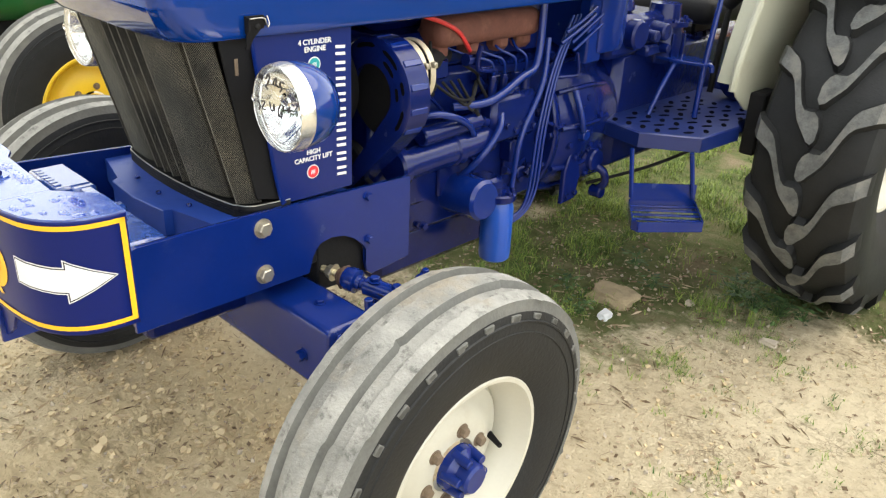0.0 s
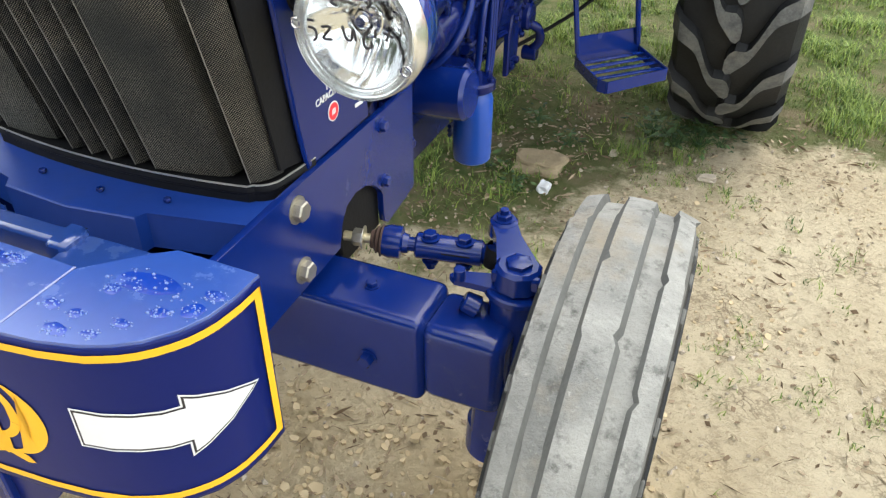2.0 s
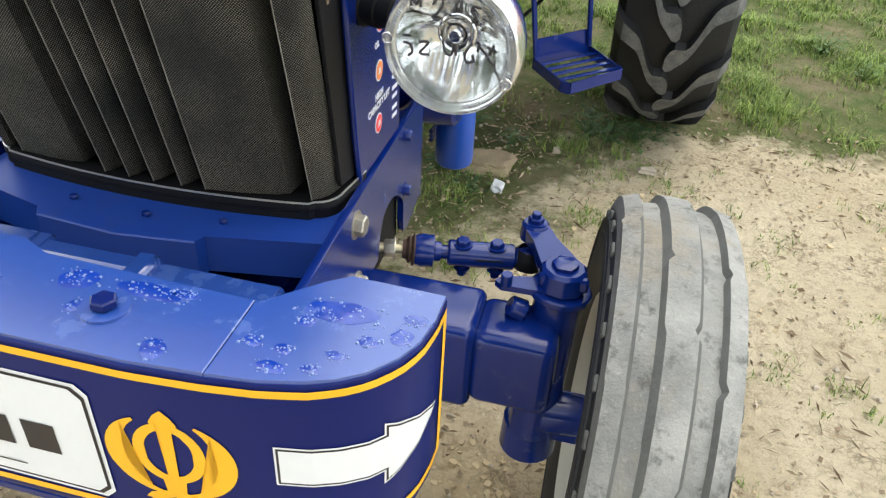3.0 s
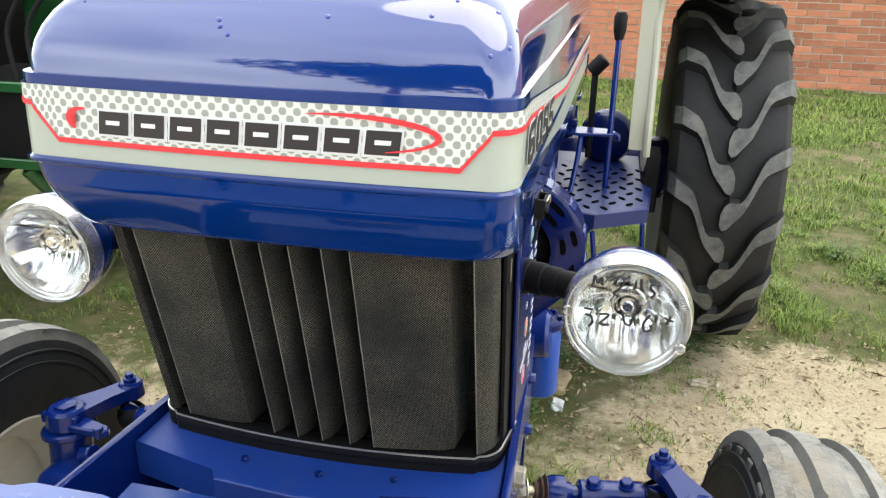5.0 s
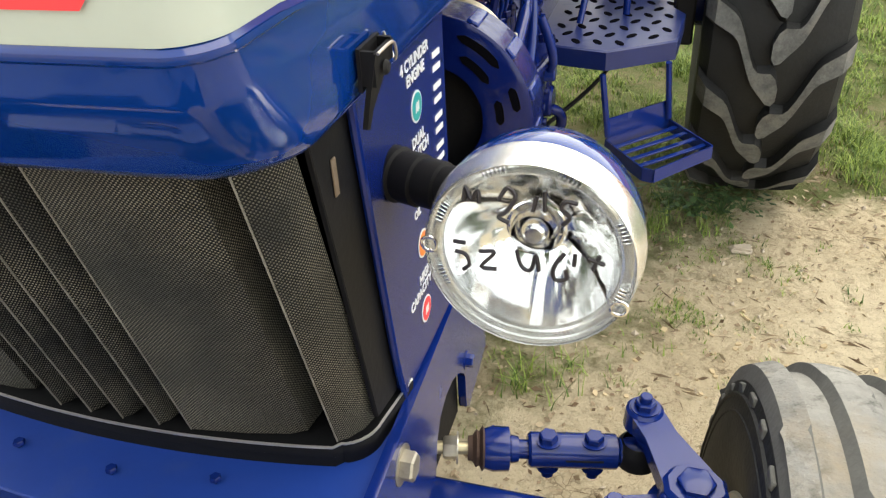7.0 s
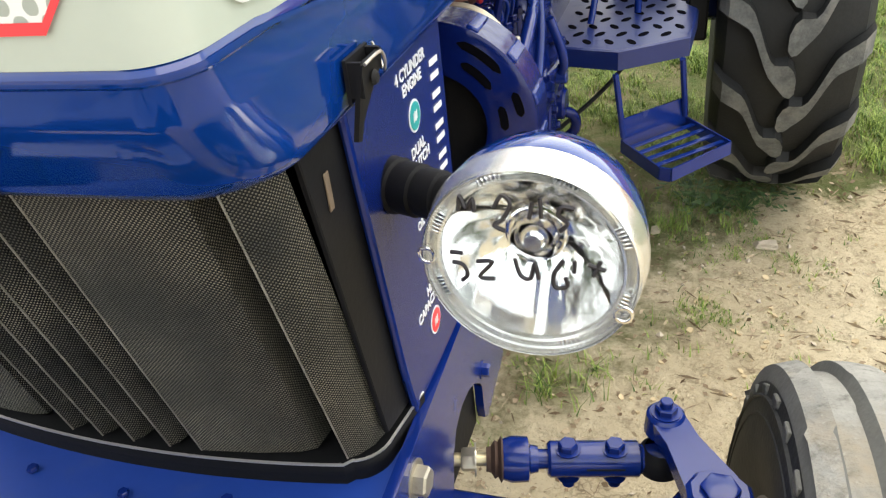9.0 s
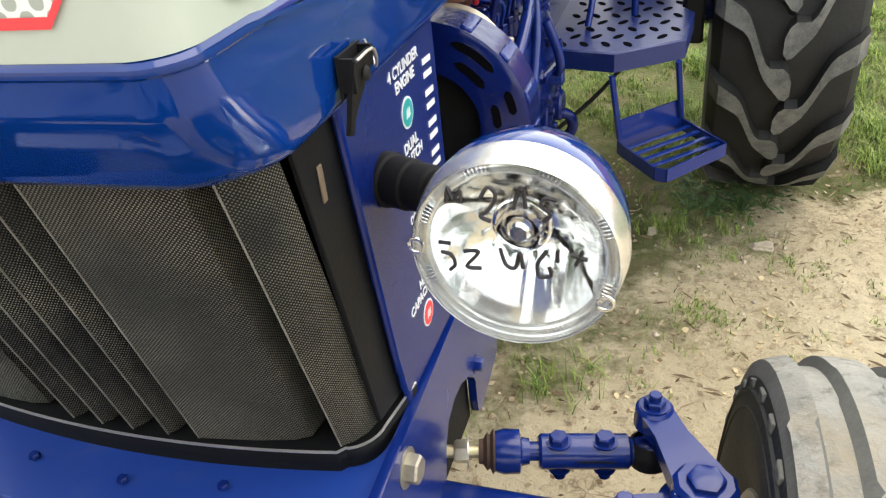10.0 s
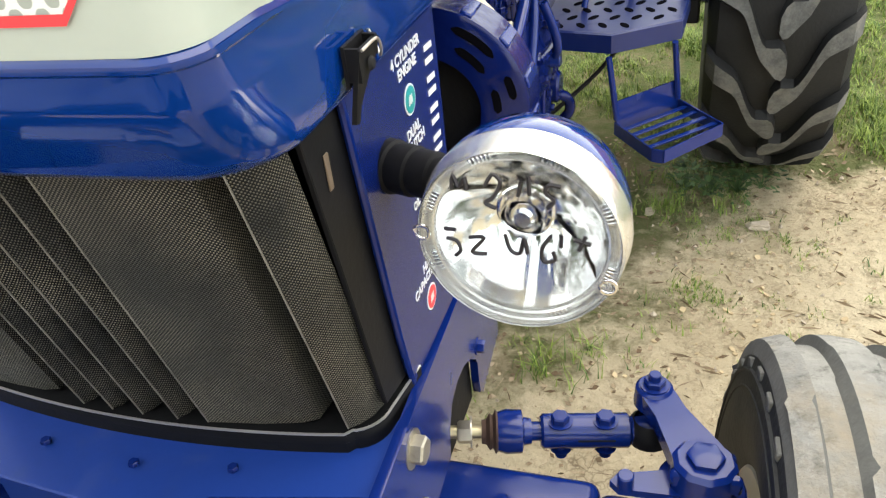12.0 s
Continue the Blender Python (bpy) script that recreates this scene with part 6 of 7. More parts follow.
def platform(side):
    X = side
    out = [(0.165, 1.64), (0.355, 1.600), (0.520, 1.712), (0.534, 1.95), (0.494, 2.0), (0.494, 2.40), (0.165, 2.40)]
    o = [(X * x, y) for x, y in out]
    bm = B()
    plate(bm, o if X > 0 else o[::-1], 0.050, Matrix.Translation((0, 0, 0.710)), 0.004)
    p = part("foot_platform", bm, M_satinblue, tractor, "blue foot platform with slotted anti-slip holes")
    rr = random.Random(8)
    for i in range(6):
        for j in range(9):
            x, y = 0.215 + i * 0.055 + (0.025 if j % 2 else 0), 1.668 + j * 0.062
            if x + y * 0 > 0.49 or (x - 0.355) * 0.112 / 0.165 + 1.60 > y - 0.035 and x > 0.33 or x < 0.33 and y < 1.665:
                continue
            # thin black oval on the sheet, painting the shade of a slot
            bm = B()
            n = 12
            ang = radians(62 if j % 2 else 118)
            pts = [(0.021 * math.cos(2 * math.pi * k / n) * math.cos(ang) - 0.0095 * math.sin(2 * math.pi * k / n) * math.sin(ang), 0.021 * math.cos(2 * math.pi * k / n) * math.sin(ang) + 0.0095 * math.sin(2 * math.pi * k / n) * math.cos(ang)) for k in range(n)]
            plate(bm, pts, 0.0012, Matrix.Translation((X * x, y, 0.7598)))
            part("hole_shade", bm, M_slotshade, p)
    # hangers and step tray
    a, b = Vector((X * 0.352, 1.575, 0.71)), Vector((X * 0.505, 1.690, 0.71))
    a2, b2 = Vector((X * 0.375, 1.575, 0.545)), Vector((X * 0.520, 1.725, 0.545))
    q = [Vector((X * 0.372, 1.575, 0.520)), Vector((X * 0.475, 1.432, 0.520)), Vector((X * 0.500, 1.425, 0.520)), Vector((X * 0.632, 1.585, 0.520)), Vector((X * 0.520, 1.735, 0.520))]
    bm = B()
    for s0, s1 in zip(q, q[1:] + q[:1]):
        d = (s1 - s0)
        mm = plane(s0, d, (0, 0, 1))
        plate(bm, [(0, -0.016), (d.length, -0.016), (d.length, 0.018), (0, 0.018)], 0.004, mm)
    st = part("step", bm, M_blue, tractor, "blue hanging step with slotted tread")
    for h0, h1 in ((a, a2), (b, b2)):
        bm = B()
        tube(bm, [h0, h1], 0.008, 8)
        part("hanger", bm, M_blue, st)
    bm = B()
    d = q[4] - q[0]
    plate(bm, [(0, 0), (d.length, 0), (d.length, 0.075), (0, 0.075)], 0.004, plane(q[0], d, (0, 0, 1)))
    part("back_plate", bm, M_blue, st)
    for t in (0.2, 0.42, 0.64, 0.86):
        bm = B()
        s0, s1 = q[0].lerp(q[1], t), q[4].lerp(q[3], t)
        box(bm, (-0.007, -0.002, 0), (0.007, 0.003, (s1 - s0).length), 0.001, frame_to(s0 + Vector((0, 0, 0.008)), s1 + Vector((0, 0, 0.008)))[0] @ Matrix.Rotation(math.pi / 2 * 0, 4, "Z"))
        part("tread_bar", bm, M_blue, st)


for s_ in (1, -1):
    platform(s_)

# ---- engine, gearbox and pipes ----


def engine():
    bm = B()
    box(bm, (-0.16, 0.62, 0.56), (0.16, 1.34, 1.02), 0.02)
    box(bm, (-0.13, 0.66, 0.42), (0.13, 1.22, 0.58), 0.03)
    eng = part("engine", bm, M_cast, tractor, "blue painted diesel engine block")
    for y in (0.72, 0.86, 1.0, 1.14):
        bm = B()
        box(bm, (0.1605, y, 0.66), (0.172, y + 0.09, 0.82), 0.005)
        part("block_cover", bm, M_cast, eng)
    bm = B()
    box(bm, (-0.13, 0.66, 1.02), (0.15, 1.32, 1.12), 0.015)
    box(bm, (-0.10, 0.70, 1.12), (0.08, 1.28, 1.175), 0.02)
    for k in range(8):
        hexbolt(bm, (0.15, 0.69 + k * 0.085, 1.06), (1, 0, 0), 0.010, 0.010)
    part("cylinder_head", bm, M_cast, eng)
    bm = B()
    box(bm, (0.12, 0.80, 1.085), (0.215, 1.22, 1.165), 0.03, seg=3)
    for y in (0.84, 0.96, 1.08, 1.18):
        box(bm, (0.10, y - 0.03, 1.05), (0.19, y + 0.03, 1.13), 0.015)
    part("exhaust_manifold", bm, M_rust, eng, "reddish brown heat-rusted manifold")
    # fan guard drum with slots, open at its inner side
    c = (0.232, 0.0, 1.018)
    def hull(r1, r2, y):
        """The outline round the fan drum and the smaller round end below it."""
        pts = []
        for k in range(72):
            n = Vector((math.cos(2 * math.pi * k / 72), math.sin(2 * math.pi * k / 72)))
            big, small = Vector((c[0], c[2])), Vector((0.10, 0.80))
            p = big + n * r1 if big.dot(n) + r1 > small.dot(n) + r2 else small + n * r2
            pts.append((p.x, y, p.y))
        return pts

    bm = B()
    loops = [[bm.verts.new(p) for p in hull(*q)] for q in ((0.068, 0.034, 0.573), (0.068, 0.034, 0.560), (0.122, 0.062, 0.560), (0.1295, 0.068, 0.565), (0.1295, 0.068, 0.628), (0.124, 0.063, 0.628))]
    for p, q in zip(loops, loops[1:]):
        for k in range(72):
            bm.faces.new((p[k], p[(k + 1) % 72], q[(k + 1) % 72], q[k]))
    bmesh.ops.recalc_face_normals(bm, faces=bm.faces)
    ribs = []
    for k in range(9):
        a = radians(-60 + 25 * k)
        p = Vector((c[0] + 0.1295 * math.cos(a), 0.596, c[2] + 0.1295 * math.sin(a)))
        ribs.append((p, a))
    fg = part("fan_guard", bm, M_cast, eng, "blue belt guard with curved slots round the fan")
    for p, a in ribs:
        bm = B()
        box(bm, (-0.003, -0.026, -0.008), (0.003, 0.026, 0.008), 0.002, Matrix.Translation(p) @ Matrix.Rotation(-a, 4, "Y"))
        part("rib", bm, M_blue, fg)
    for a0, sweep, r in ((38, 32, 0.112), (33, 30, 0.090), (8, 16, 0.112), (-2, 20, 0.090), (84, 34, 0.112), (-40, 30, 0.112)):
        pts = []
        for i in range(9):
            a = radians(a0 + sweep * i / 8)
            pts.append((a, 0.0045 * math.sqrt(max(0.0, 1 - (i / 4 - 1) ** 6)) + 0.0008))
        ring = [((r + w) * math.cos(a), (r + w) * math.sin(a)) for a, w in pts] + [((r - w) * math.cos(a), (r - w) * math.sin(a)) for a, w in pts[::-1]]
        # black sliver on the guard's face stands for a slot's shade
        bm = B()
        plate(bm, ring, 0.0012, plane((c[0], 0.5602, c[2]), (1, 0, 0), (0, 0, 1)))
        part("slit_shade", bm, M_slotshade, fg)
    # dark discs added inside the guard to stand for its shaded cavity
    bm = B()
    rod(bm, (0.232, 0.592, 1.018), (0.232, 0.620, 1.018), 0.118, 0.118, 32)
    rod(bm, (0.10, 0.592, 0.80), (0.10, 0.620, 0.80), 0.058, 0.058, 24)
    part("cavity_shade", bm, M_dark, fg)
    # radiator shroud and radiator core
    bm = B()
    box(bm, (-0.265, 0.26, 0.84), (0.262, 0.34, 1.19), 0.006)
    part("radiator", bm, M_dark, eng, "dark radiator core")
    bm = lathe(B(), [(0.262, 0.0), (0.250, 0.06), (0.225, 0.12), (0.205, 0.20), (0.0, 0.20), (0.0, 0.0)], Matrix.Translation((0, 0.345, 1.02)) @ Matrix.Rotation(-math.pi / 2, 4, "X") @ Matrix.Diagonal((1, 0.74, 1, 1)), 40)
    part("fan_shroud", bm, M_black, eng, "black plastic fan shroud")
    # air hose with clamps
    bm = B()
    rod(bm, (0.228, 0.622, 1.052), (0.222, 0.715, 1.056), 0.076, 0.072, 32)
    ah = part("air_hose", bm, M_black, eng, "black air hose with pale clamps")
    for y, material in ((0.642, M_rust), (0.664, M_clamp), (0.690, M_clamp)):
        part("clamp", lathe(B(), [(0.0765, -0.008), (0.0795, -0.008), (0.0795, 0.008), (0.0765, 0.008)], Matrix.Translation((0.228, y, 1.053)) @ Matrix.Rotation(-math.pi / 2, 4, "X"), 36, closed=True), material, ah, "steel band clamp")
        lug = B()
        box(lug, (0.300, y - 0.006, 1.075), (0.316, y + 0.006, 1.088), 0.002)
        part("clamp_screw", lug, M_bolt, ah)
    bm = B()
    tube(bm, [(0.205, 0.70, 1.06), (0.19, 0.78, 1.06), (0.15, 0.86, 1.05), (0.11, 0.92, 1.06)], 0.030, 16)
    part("elbow", bm, M_dark, ah)
    # starter and side tube
    bm = B()
    rod(bm, (0.205, 0.66, 0.80), (0.205, 1.02, 0.815), 0.042, 0.042, 24)
    rod(bm, (0.205, 0.655, 0.80), (0.205, 0.69, 0.80), 0.052, 0.052, 24)
    rod(bm, (0.205, 0.86, 0.81), (0.205, 0.90, 0.81), 0.047, 0.047, 24)
    rod(bm, (0.215, 0.74, 0.87), (0.215, 0.96, 0.88), 0.026, 0.026, 18)
    part("starter_motor", bm, M_cast, eng)
    # fuel pump cluster
    bm = B()
    box(bm, (0.15, 1.00, 0.80), (0.24, 1.20, 0.94), 0.015)
    for k in range(4):
        rod(bm, (0.205, 1.025 + k * 0.048, 0.93), (0.205, 1.025 + k * 0.048, 0.985), 0.014, 0.011, 12)
        hexbolt(bm, (0.205, 1.025 + k * 0.048, 0.98), (0, 0, 1), 0.012, 0.012)
    for k in range(5):
        hexbolt(bm, (0.24, 1.02 + k * 0.04, 0.83 + 0.02 * (k % 2)), (1, 0, 0), 0.009, 0.009)
    part("fuel_pump", bm, M_cast, eng)
    # bent pipes
    runs = [([(0.21, 0.86, 0.93), (0.24, 0.98, 0.935), (0.245, 1.10, 0.985), (0.235, 1.18, 1.02), (0.225, 1.20, 1.20)], 0.012),
            ([(0.23, 1.23, 1.08), (0.245, 1.20, 0.95), (0.245, 1.12, 0.80), (0.235, 1.10, 0.62), (0.225, 1.02, 0.54)], 0.009)]
    for k in range(3):
        runs.append(([(0.215, 1.36 + 0.018 * k, 1.13), (0.225, 1.27 + 0.016 * k, 0.98), (0.23, 1.22 + 0.018 * k, 0.80), (0.228, 1.20 + 0.018 * k, 0.60), (0.215, 1.15 + 0.012 * k, 0.535 - 0.006 * k), (0.20, 1.02, 0.53 - 0.012 * k)], 0.0055))
    for k in range(4):
        runs.append(([(0.205, 1.025 + k * 0.048, 0.99), (0.215, 1.0 + k * 0.05, 1.035), (0.19, 0.92 + k * 0.07, 1.06), (0.14, 0.86 + k * 0.10, 1.09)], 0.004))
    runs += [([(0.16, 0.70, 0.90), (0.24, 0.78, 0.93), (0.24, 0.90, 0.88), (0.20, 0.98, 0.78)], 0.010), ([(0.18, 0.92, 0.70), (0.245, 0.95, 0.78), (0.25, 1.02, 0.86), (0.2, 1.06, 0.92)], 0.010), ([(0.24, 1.30, 1.09), (0.25, 1.36, 1.12), (0.24, 1.44, 1.15)], 0.006), ([(0.24, 1.28, 1.06), (0.25, 1.36, 1.10), (0.24, 1.44, 1.13)], 0.006)]
    for pts, r in runs:
        bm = B()
        tube(bm, pts, r, 10)
        part("pipe", bm, M_blue, eng)
    bm = B()
    tube(bm, [(0.19, 0.70, 1.19), (0.22, 0.78, 1.165), (0.22, 0.86, 1.13), (0.20, 0.93, 1.07)], 0.006, 8)
    part("red_hose", bm, M_wire, eng, "thin red hose")
    for k in range(4):
        bm = B()
        tube(bm, [(0.20, 0.80 + 0.03 * k, 1.0), (0.235, 0.85 + 0.03 * k, 0.96 - 0.02 * k), (0.22, 0.93, 0.95), (0.17, 1.0, 0.99)], 0.004, 8)
        part("cable", bm, M_dark, eng)
    # horizontal can, bracket and hanging oil filter
    bm = B()
    rod(bm, (0.10, 0.935, 0.655), (0.288, 0.935, 0.665), 0.062, 0.060, 32)
    part("filter_head", bm, M_blue, eng, "blue horizontal canister")
    bm = lathe(B(), [(0, 0), (0.040, 0), (0.046, 0.006), (0.0475, 0.02), (0.0475, 0.165), (0.043, 0.178), (0.040, 0.188), (0, 0.188)], Matrix.Translation((0.262, 1.02, 0.455)), 32)
    of = part("oil_filter", bm, M_filter, eng, "brighter blue spin-on filter")
    bm = B()
    rod(bm, (0.262, 1.02, 0.643), (0.262, 1.02, 0.668), 0.052, 0.052, 28)
    for k in range(6):
        hexbolt(bm, (0.262 + 0.042 * math.cos(k), 1.02 + 0.042 * math.sin(k), 0.667), (0, 0, 1), 0.008, 0.008)
    box(bm, (0.12, 0.99, 0.655), (0.25, 1.06, 0.70), 0.01)
    part("filter_cap", bm, M_cast, of)
    # brackets, unions, bolts and clips on the side of the block
    rr = random.Random(77)
    for k in range(46):
        y, z = rr.uniform(0.66, 1.30), rr.uniform(0.60, 1.06)
        x = 0.165 + rr.uniform(0, 0.05)
        bm = B()
        kind = k % 4
        if kind == 0:
            w, h = rr.uniform(0.015, 0.045), rr.uniform(0.015, 0.05)
            box(bm, (0.15, y - w, z - h), (x + 0.015, y + w, z + h), 0.005)
            part("bracket", bm, M_cast, eng)
        elif kind == 1:
            part("bolt", hexbolt(bm, (x, y, z), (1, rr.uniform(-0.3, 0.3), 0), rr.uniform(0.008, 0.013), 0.012), M_cast, eng)
        elif kind == 2:
            d = Vector((0, rr.uniform(-1, 1), rr.uniform(-1, 1))).normalized() * rr.uniform(0.03, 0.07)
            p = Vector((x + 0.01, y, z))
            r = rr.uniform(0.008, 0.018)
            lathe(bm, [(0, 0), (r, 0), (r, d.length * 0.35), (r * 0.7, d.length * 0.4), (r * 0.7, d.length * 0.8), (r * 0.9, d.length * 0.82), (r * 0.9, d.length), (0, d.length)], frame_to(p, p + d)[0], 12)
            part("union", bm, M_cast, eng)
        else:
            q = [Vector((x, y, z))]
            for _ in range(3):
                q.append(q[-1] + Vector((rr.uniform(-0.015, 0.02), rr.uniform(-0.09, 0.09), rr.uniform(-0.09, 0.09))))
            tube(bm, q, rr.uniform(0.004, 0.009), 8, 4)
            part("hose", bm, M_cast if k % 8 == 3 else M_dark, eng)
    # bell housing and gearbox
    bm = B()
    prof = [(0.0, 0.0), (0.236, 0.0), (0.242, 0.006), (0.242, 0.026), (0.236, 0.034), (0.246, 0.07), (0.254, 0.12), (0.254, 0.17), (0.246, 0.23), (0.228, 0.30), (0.20, 0.37), (0.185, 0.42), (0, 0.42)]
    lathe(bm, prof, Matrix.Translation((0, 1.32, 0.765)) @ Matrix.Rotation(-math.pi / 2, 4, "X") @ Matrix.Diagonal((0.92, 1.05, 1, 1)), 40)
    for k in range(14):
        a = 2 * math.pi * k / 14
        hexbolt(bm, (0.205 * math.cos(a), 1.32, 0.765 + 0.235 * math.sin(a)), (0, -1, 0), 0.012, 0.012)
    for y, z in ((1.43, 0.84), (1.46, 0.83), (1.49, 0.86), (1.40, 0.72), (1.52, 0.70), (1.55, 0.80)):
        hexbolt(bm, (0.92 * 0.243 * math.cos(math.asin((z - 0.765) / 0.26)), y, z), (1, 0, 0.2), 0.011, 0.014)
    gb = part("bell_housing", bm, M_cast, tractor, "blue cast gearbox housing")
    for deg in (-52, -28, 4, 30, 52):
        a = radians(deg)
        bm = B()
        tube(bm, [(0.92 * (r + 0.004) * math.cos(a), 1.32 + y, 0.765 + 1.05 * (r + 0.004) * math.sin(a)) for r, y in ((0.240, 0.03), (0.250, 0.10), (0.252, 0.17), (0.244, 0.23), (0.226, 0.30))], 0.009, 8)
        part("casting_rib", bm, M_cast, gb)
    bm = B()
    plate(bm, [(1.40, 0.515), (1.47, 0.52), (1.49, 0.60), (1.46, 0.69), (1.425, 0.70), (1.40, 0.63)], 0.016, plane((0.205, 0, 0), (0, 1, 0), (0, 0, 1)), 0.004)
    for y, z in ((1.42, 0.54), (1.46, 0.545), (1.445, 0.67)):
        hexbolt(bm, (0.222, y, z), (1, 0, 0), 0.010, 0.010)
    part("inspection_cover", bm, M_cast, gb)
    bm = B()
    tube(bm, [(0.225, 1.40, 0.90), (0.245, 1.41, 0.84), (0.252, 1.425, 0.79), (0.238, 1.45, 0.755)], 0.011, 10)
    rod(bm, (0.225, 1.45, 0.752), (0.255, 1.45, 0.752), 0.020, 0.018, 16)
    part("clutch_lever", bm, M_blue, gb)
    bm = B()
    tube(bm, [(0.20, 1.56, 0.62), (0.245, 1.585, 0.60), (0.25, 1.60, 0.555), (0.22, 1.60, 0.52)], 0.014, 10)
    rod(bm, (0.20, 1.60, 0.515), (0.245, 1.60, 0.515), 0.022, 0.022, 16)
    part("cross_shaft", bm, M_cast, gb)
    bm = B()
    box(bm, (-0.17, 1.72, 0.55), (0.17, 2.75, 0.98), 0.03)
    box(bm, (-0.12, 1.5, 0.52), (0.14, 1.75, 0.62), 0.02)
    rod(bm, (-0.62, 2.57, 0.676), (0.62, 2.57, 0.676), 0.13, 0.13, 28)
    part("gearbox", bm, M_cast, gb)
    bm = B()
    box(bm, (0.10, 1.50, 0.58), (0.215, 1.62, 0.72), 0.02)
    rod(bm, (0.16, 1.56, 0.64), (0.235, 1.56, 0.64), 0.045, 0.04, 20)
    for k in range(4):
        hexbolt(bm, (0.215, 1.52 + 0.07 * (k % 2), 0.60 + 0.08 * (k // 2)), (1, 0, 0), 0.009, 0.01)
    part("side_cover", bm, M_cast, gb)
    # upper gear housing, pump and console
    bm = B()
    box(bm, (-0.15, 1.60, 0.96), (0.20, 1.95, 1.10), 0.02)
    rod(bm, (0.19, 1.72, 1.04), (0.24, 1.72, 1.04), 0.05, 0.05, 24)
    rod(bm, (0.10, 1.75, 1.10), (0.10, 1.75, 1.17), 0.07, 0.06, 24)
    rod(bm, (0.19, 1.86, 1.04), (0.255, 1.86, 1.04), 0.035, 0.03, 20)
    for k in range(10):
        a = 2 * math.pi * k / 10
        hexbolt(bm, (0.10 + 0.055 * math.cos(a), 1.75 + 0.055 * math.sin(a), 1.165), (0, 0, 1), 0.008, 0.008)
    part("gear_housing", bm, M_cast, gb)
    bm = B()   # steering box: ribbed drum under a bolted flange
    lathe(bm, [(0, 0), (0.075, 0), (0.080, 0.01), (0.080, 0.10), (0.072, 0.112), (0.072, 0.128), (0.098, 0.130), (0.100, 0.146), (0.060, 0.150), (0.055, 0.20), (0, 0.205)], Matrix.Translation((0.17, 1.97, 0.92)), 32)
    for k in range(8):
        a = 2 * math.pi * k / 8 + 0.2
        hexbolt(bm, (0.17 + 0.085 * math.cos(a), 1.97 + 0.085 * math.sin(a), 1.064), (0, 0, 1), 0.009, 0.012)
    for a in (-1.9, -1.2, -0.5, 0.2, 0.9):
        box(bm, (-0.006, 0.078, 0.0), (0.006, 0.088, 0.10), 0.002, Matrix.Translation((0.17, 1.97, 0.925)) @ Matrix.Rotation(a - math.pi / 2, 4, "Z"))
    box(bm, (0.13, 1.78, 0.96), (0.235, 1.90, 1.00), 0.008)
    box(bm, (0.15, 1.74, 1.00), (0.215, 1.83, 1.06), 0.010)
    rod(bm, (0.20, 1.80, 1.03), (0.255, 1.80, 1.03), 0.022, 0.020, 16)
    rod(bm, (0.21, 1.87, 0.985), (0.265, 1.87, 0.985), 0.018, 0.016, 16)
    part("steering_box", bm, M_cast, gb, "ribbed blue steering gear drum with bolted flange")
    for z, y0 in ((1.10, 1.36), (1.075, 1.37)):
        bm = B()
        tube(bm, [(0.235, y0 - 0.02, z - 0.045), (0.24, y0 + 0.06, z), (0.24, y0 + 0.12, z + 0.03)], 0.005, 8)
        part("brake_pipe", bm, M_blue, gb)
    bm = B()
    box(bm, (-0.25, 1.46, 1.00), (0.25, 1.62, 1.44), 0.03, seg=2)
    part("console", bm, M_blue, gb, "blue dash console")
    bm = B()
    box(bm, (0.19, 1.42, 0.98), (0.235, 1.50, 1.20), 0.006)
    part("bracket", bm, M_blue, gb)
    # levers and pedals
    bm = B()
    tube(bm, [(0.375, 1.92, 0.76), (0.375, 1.93, 0.95), (0.374, 1.98, 1.25)], 0.010, 10)
    gl = part("gear_lever", bm, M_blue, gb, "blue lever with a black knob")
    bm = lathe(B(), [(0, 0), (0.014, 0.0), (0.021, 0.03), (0.022, 0.075), (0.015, 0.09), (0, 0.092)], Matrix.Translation((0.374, 1.985, 1.25)), 20)
    part("knob", bm, M_black, gl)
    bm = B()
    tube(bm, [(0.30, 2.16, 0.80), (0.30, 2.18, 1.0), (0.30, 2.20, 1.12)], 0.012, 10)
    rod(bm, (0.285, 2.20, 1.11), (0.33, 2.20, 1.16), 0.028, 0.028, 14)
    part("lever", bm, M_black, gb, "short black lever")
    bm = B()
    plate(bm, [(0.13, 1.93), (0.18, 1.895), (0.28, 1.885), (0.385, 1.905), (0.395, 1.945), (0.37, 1.985), (0.24, 2.0), (0.14, 1.985)], 0.010, Matrix.Translation((0, 0, 0.94)), 0.003)
    tube(bm, [(0.385, 1.93, 0.945), (0.402, 1.93, 0.940), (0.405, 1.93, 0.922)], 0.008, 8)
    tube(bm, [(0.28, 1.91, 0.945), (0.275, 1.84, 0.86), (0.262, 1.80, 0.765)], 0.009, 10)
    part("pedal", bm, M_blue, gb, "flat blue pedal")
    bm = lathe(B(), [(0.10, -0.05), (0.105, 0.0), (0.09, 0.04), (0.05, 0.06), (0, 0.065)], Matrix.Translation((0.36, 2.31, 0.85)) @ Matrix.Rotation(math.pi / 2, 4, "X"), 28)
    part("end_cover", bm, M_cast, gb)
    # thin brake rod below the platform
    bm = B()
    tube(bm, [(0.19, 1.58, 0.54), (0.30, 1.80, 0.585), (0.38, 2.02, 0.64)], 0.006, 8)
    tube(bm, [(0.38, 2.02, 0.64), (0.38, 2.03, 0.72)], 0.007, 8)
    part("brake_rod", bm, M_dark, gb)
    # steering wheel and seat behind the hood
    bm = B()
